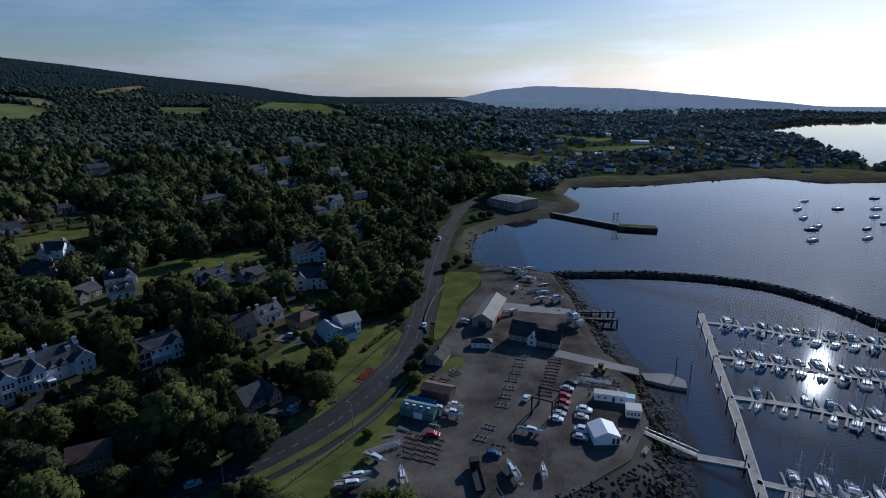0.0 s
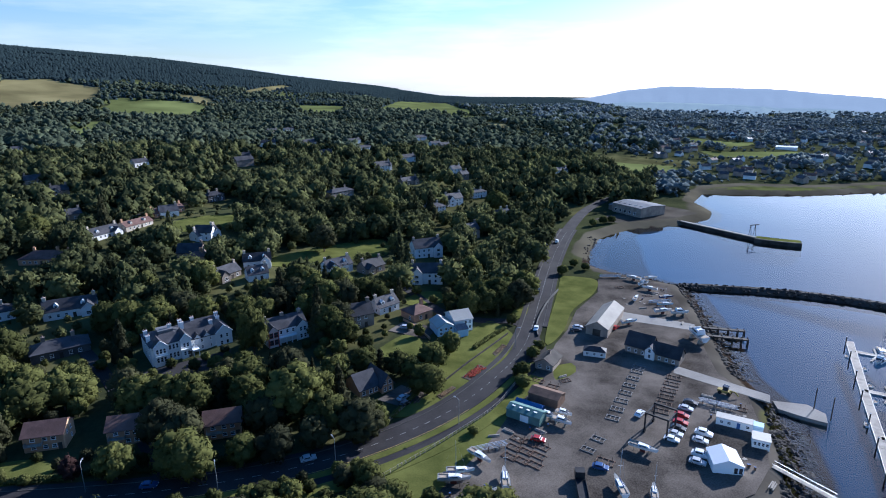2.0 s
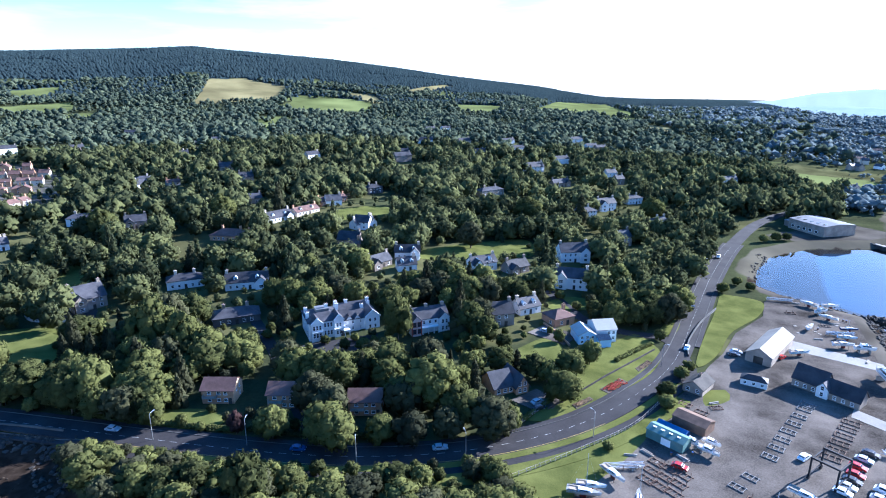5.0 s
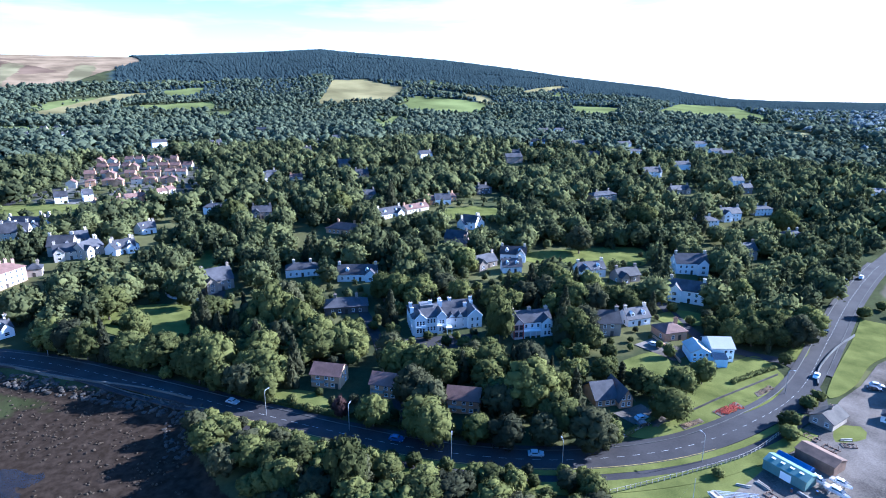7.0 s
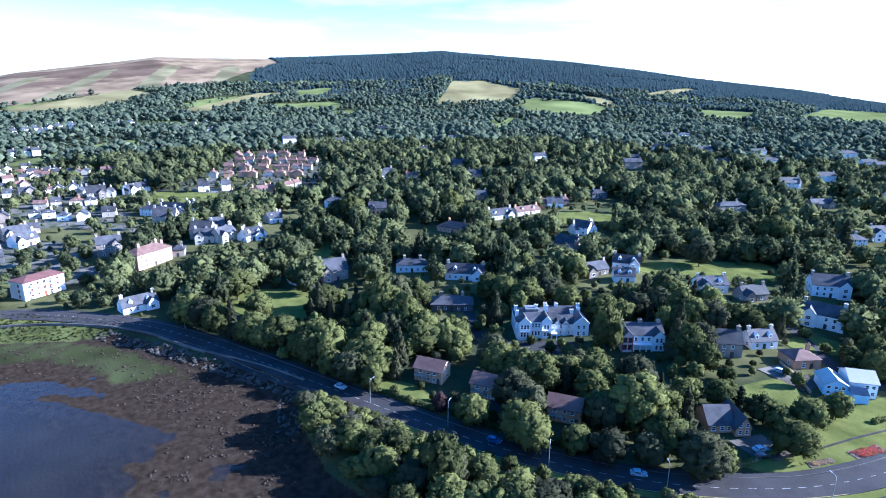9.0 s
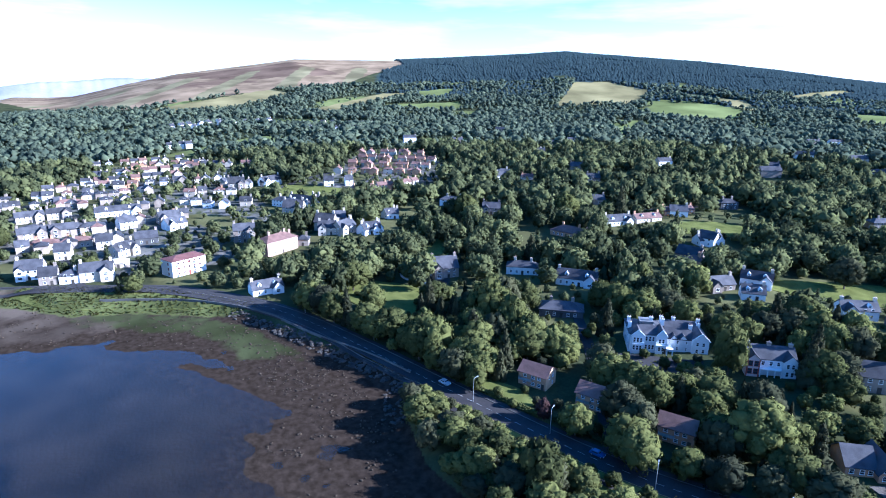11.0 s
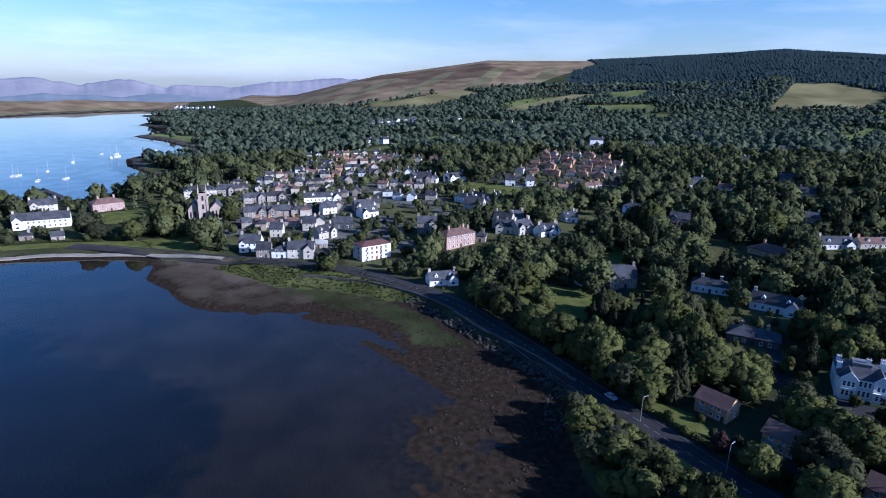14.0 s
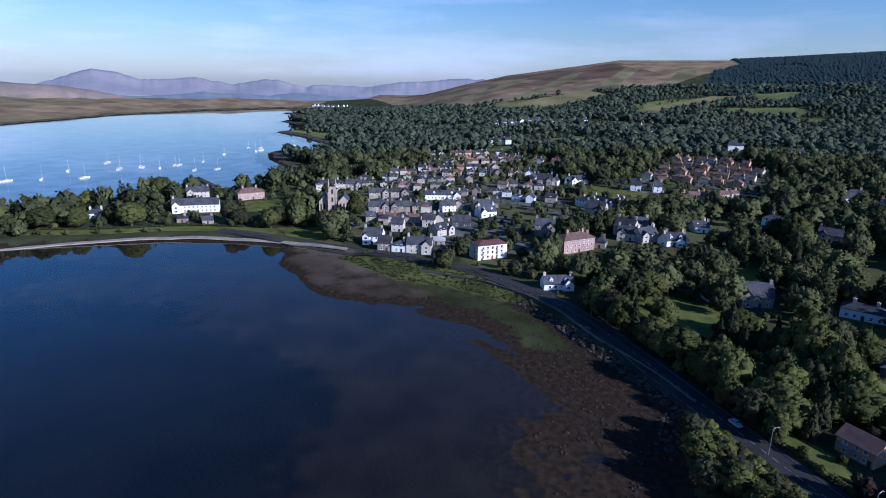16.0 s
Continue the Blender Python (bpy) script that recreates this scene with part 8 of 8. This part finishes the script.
# the thicket on the point below the road
bx, by = rng.uniform(-150, -8, 2500), rng.uniform(60, 128, 2500)
road_off = line_gap(bx, by, ROAD_LINE)
ok = (outside(bx, by, BAY) > 2.0) & (road_off > 7.0) & (outside(bx, by, YARD) > 3) & (outside(bx, by, LAWNS["seaward"]) > 1.5) & (by < 92 + (bx + 140) * 0.36)
bx, by, road_off = bx[ok], by[ok], road_off[ok]
keep = thin(bx, by, 3.9)
for i in keep[:140]:
    high = float(min(rng.uniform(3.6, 10.0), 0.5 * (road_off[i] - 3.0) + 1.2))
    tree(float(bx[i]), float(by[i]), high, high * float(rng.uniform(0.8, 1.2)), "B" if rng.random() < 0.75 else "D", float(rng.uniform(0, 360)), "bushy green shrub in the shore thicket", "shrub", "shrubs of the shore thicket")

for x, y, high in ((-10, 176, 4.6), (-11, 183, 5.2), (-8, 199, 4.4), (-6, 206, 3.8), (2, 302, 5.0), (8, 318, 4.2), (14, 312, 4), (22, 420, 5), (30, 428, 5.5), (36, 432, 5), (-22, 146, 2.6)):
    tree(x, y, high, high * 1.15, "B", float(rng.uniform(0, 360)), "rounded green bush beside the boatyard gate", "bush", "bushes by the boatyard")

MID, MID_SLIM = [crown(20 + k, 26, 10, 0.08, level=0) for k in range(6)], [crown(40 + k, 20, 8, 0.09, "slim", level=0) for k in range(3)]
tx, ty, room = plant(36000, 120, 760, -8, 130, 7.4, 7.5)
ok = ~((np.hypot(tx, ty) < 262) & (np.degrees(np.arctan2(-tx, ty)) > 2) & (np.degrees(np.arctan2(-tx, ty)) < 84))
tx, ty, room = tx[ok], ty[ok], room[ok]
rest = order[SINGLE:]
tx, ty, room = np.concatenate([tx, nx[rest]]), np.concatenate([ty, ny[rest]]), np.concatenate([room, nroom[rest]])
tall = np.where(rng.uniform(0, 1, len(tx)) < 0.22, rng.uniform(4.5, 8, len(tx)), rng.uniform(9, 17, len(tx))) * room
near = np.hypot(tx, ty) < 430
BACK, BACK_SLIM = [crown(20 + k, 15, 3, 0.12, core=False, soft=0.2, level=0) for k in range(6)], [crown(40 + k, 13, 3, 0.12, "slim", soft=0.2, level=0) for k in range(4)]
wood("woodland", MID, MID_SLIM, tx[near], ty[near], tall[near], LEAF_FAR, "dense green broadleaf woodland between gardens and houses", rng)
wood("hill_woodland", BACK, BACK_SLIM, tx[~near], ty[~near], tall[~near], LEAF_FAR, "mixed green woodland on the slope above the houses", rng)
fx, fy, room = plant(60000, 760, 2000, -42, 112, 10.0)
gx, gy, groom = plant(4000, 2000, 2350, -46, -2, 18)
hx, hy, hroom = plant(3000, 560, 760, -42, -8, 9.5)
fx, fy, room = np.concatenate([fx, gx, hx]), np.concatenate([fy, gy, hy]), np.concatenate([room, groom, hroom])
turn = np.degrees(np.arctan2(-fx, fy))
FAR, FAR_SLIM = [crown(60 + k, 7, 1, 0.16, core=False, soft=0.08, level=0) for k in range(8)], [crown(70 + k, 6, 1, 0.14, "slim", soft=0.08, level=0) for k in range(3)]
patch = np.sin(fx / 61 + 2 * np.sin(fy / 97)) + np.sin(fy / 53 + 2 * np.sin(fx / 83)) + rng.normal(0, 0.5, len(fx))
size = np.where(patch > 0.2, rng.uniform(10, 16, len(fx)), np.where(patch > -1.3, rng.uniform(8, 12, len(fx)), rng.uniform(4, 8, len(fx)))) * room
# far trees towards the sun get the most haze in their leaf colour
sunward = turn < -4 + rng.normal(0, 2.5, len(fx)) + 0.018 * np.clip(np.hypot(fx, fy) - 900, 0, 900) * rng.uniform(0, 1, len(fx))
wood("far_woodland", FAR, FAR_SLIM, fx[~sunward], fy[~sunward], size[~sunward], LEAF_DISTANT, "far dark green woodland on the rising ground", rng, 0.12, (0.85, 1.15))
wood("town_woodland", FAR, FAR_SLIM, fx[sunward], fy[sunward], size[sunward] * np.where(turn[sunward] < -4, 0.7, 1.0), LEAF_HAZY, "far trees between the houses across the bay, blue with haze", rng, 0.05, (1.0, 1.5))
# spruce plantation on the hill
px, py, room = plant(110000, 1750, 3150, -4, 66, 8.6)
SPRUCE = []
for k in range(4):
    g = np.random.default_rng(k)
    rows = [(0.0, 0.5), (0.55, 0.36), (1.0, 0.04)]
    v = np.array([[math.cos(1.5708 * s + 0.7 * j) * q * g.uniform(0.8, 1.2), math.sin(1.5708 * s + 0.7 * j) * q * g.uniform(0.8, 1.2), h] for j, (h, q) in enumerate(rows) for s in range(4)])
    f = np.array([t for j in range(2) for s in range(4) for t in ((j * 4 + s, j * 4 + (s + 1) % 4, j * 4 + 4 + (s + 1) % 4), (j * 4 + s, j * 4 + 4 + (s + 1) % 4, j * 4 + 4 + s))])
    up = v * [0.6, 0.6, 1] + [0, 0, 0.35]
    SPRUCE.append((v, f, up / np.linalg.norm(up, axis=1)[:, None]))
wood("spruce_plantation", SPRUCE, SPRUCE, px, py, rng.uniform(7, 10.5, len(px)) * np.where(np.degrees(np.arctan2(-px, py)) > 16, 1, 0.7), NEEDLE_FAR, "dark green spruce plantation over the hill, blue tint for haze", rng, 0.0, (1.15, 1.6))


def tussocks(name, ring, count, size, mat, label, seed):
    """Rough grass in tufts: blades leaning out from one foot."""
    g = np.random.default_rng(seed)
    r = np.array(ring, float)
    x, y = g.uniform(r[:, 0].min(), r[:, 0].max(), count), g.uniform(r[:, 1].min(), r[:, 1].max(), count)
    ok = (outside(x, y, ring) < -0.5) & (land(x, y) > 0.25)
    x, y = x[ok], y[ok]
    z = land(x, y)
    lean = g.uniform(0, 6.28, (len(x), 5))
    q = size * g.uniform(0.5, 1.3, (len(x), 5))
    tip = np.stack([x[:, None] + np.cos(lean) * q, y[:, None] + np.sin(lean) * q, z[:, None] + q * 0.8], -1)
    side = np.stack([-np.sin(lean), np.cos(lean), 0 * lean], -1) * q[..., None] * 0.45
    foot = np.stack([x, y, z], -1)[:, None, :]
    v = np.stack([foot - side, foot + side, tip], 2).reshape(-1, 3)
    f = np.arange(len(v)).reshape(-1, 3)
    me = leafy_mesh(name, v, f, np.tile([0.0, 0.0, 1.0], (len(v), 1)), mat)
    tagged(new(name, me), label, "grass", kind="stuff")


tussocks("marsh_grass", MARSH, 6000, 0.6, MARSH_GRASS, "coarse yellow-green grass along the shore", 3)

tussocks("bank_scrub", [(56, 124), (63, 123), (69, 150), (72, 183), (66, 185), (62, 160)], 2600, 0.6, BANK_SCRUB, "low green scrub on the rocky bank", 5)


def hedge(points, high, wide, label):
    """A clipped but uneven hedge: leaf clumps along a line."""
    line = smooth_line(points, 1.1)
    g = np.random.default_rng(len(line))
    z = land(line[:, 0], line[:, 1])
    vs, fs, ns, n = [], [], [], 0
    for p, h in zip(line, z):
        v, f, normal = BACK[int(g.integers(6))]
        k = g.uniform(0.85, 1.2)
        vs.append(v * [wide * k * 1.3, wide * k * 1.3, high * g.uniform(0.9, 1.15)] + [p[0] - line[0][0], p[1] - line[0][1], h - z[0] - 0.05])
        fs.append(f + n)
        ns.append(normal)
        n += len(v)
    ob = new("hedge", leafy_mesh("hedge", np.concatenate(vs), np.concatenate(fs), np.concatenate(ns), LEAF))
    ob.location = (*line[0], z[0])
    tagged(ob, label, "hedge", "garden hedges")


hedge([(-166, 92), (-152, 95), (-138, 100), (-122, 105)], 1.8, 1.6, "green hedge between a garden and the road")
hedge([(-118, 108), (-104, 112), (-88, 119), (-78, 124)], 1.6, 1.5, "green hedge between a garden and the road")
hedge([(-48, 149), (-44, 162), (-40, 174)], 1.5, 1.2, "low green hedge along the lawn")
hedge([(-30, 200), (-26, 210), (-21, 221)], 1.6, 1.4, "green hedge beside the side road")
hedge([(-146, 155), (-138, 149), (-128, 148), (-118, 152)], 1.3, 1.3, "green hedge below the hotel wall")
hedge([(-215, 92), (-232, 100), (-250, 96)], 2.0, 1.8, "green hedge at the edge of the park")
hedge([(-366, -262), (-372, -220), (-385, -176), (-385, -136)], 1.6, 1.6, "long green hedge along the shore lane")
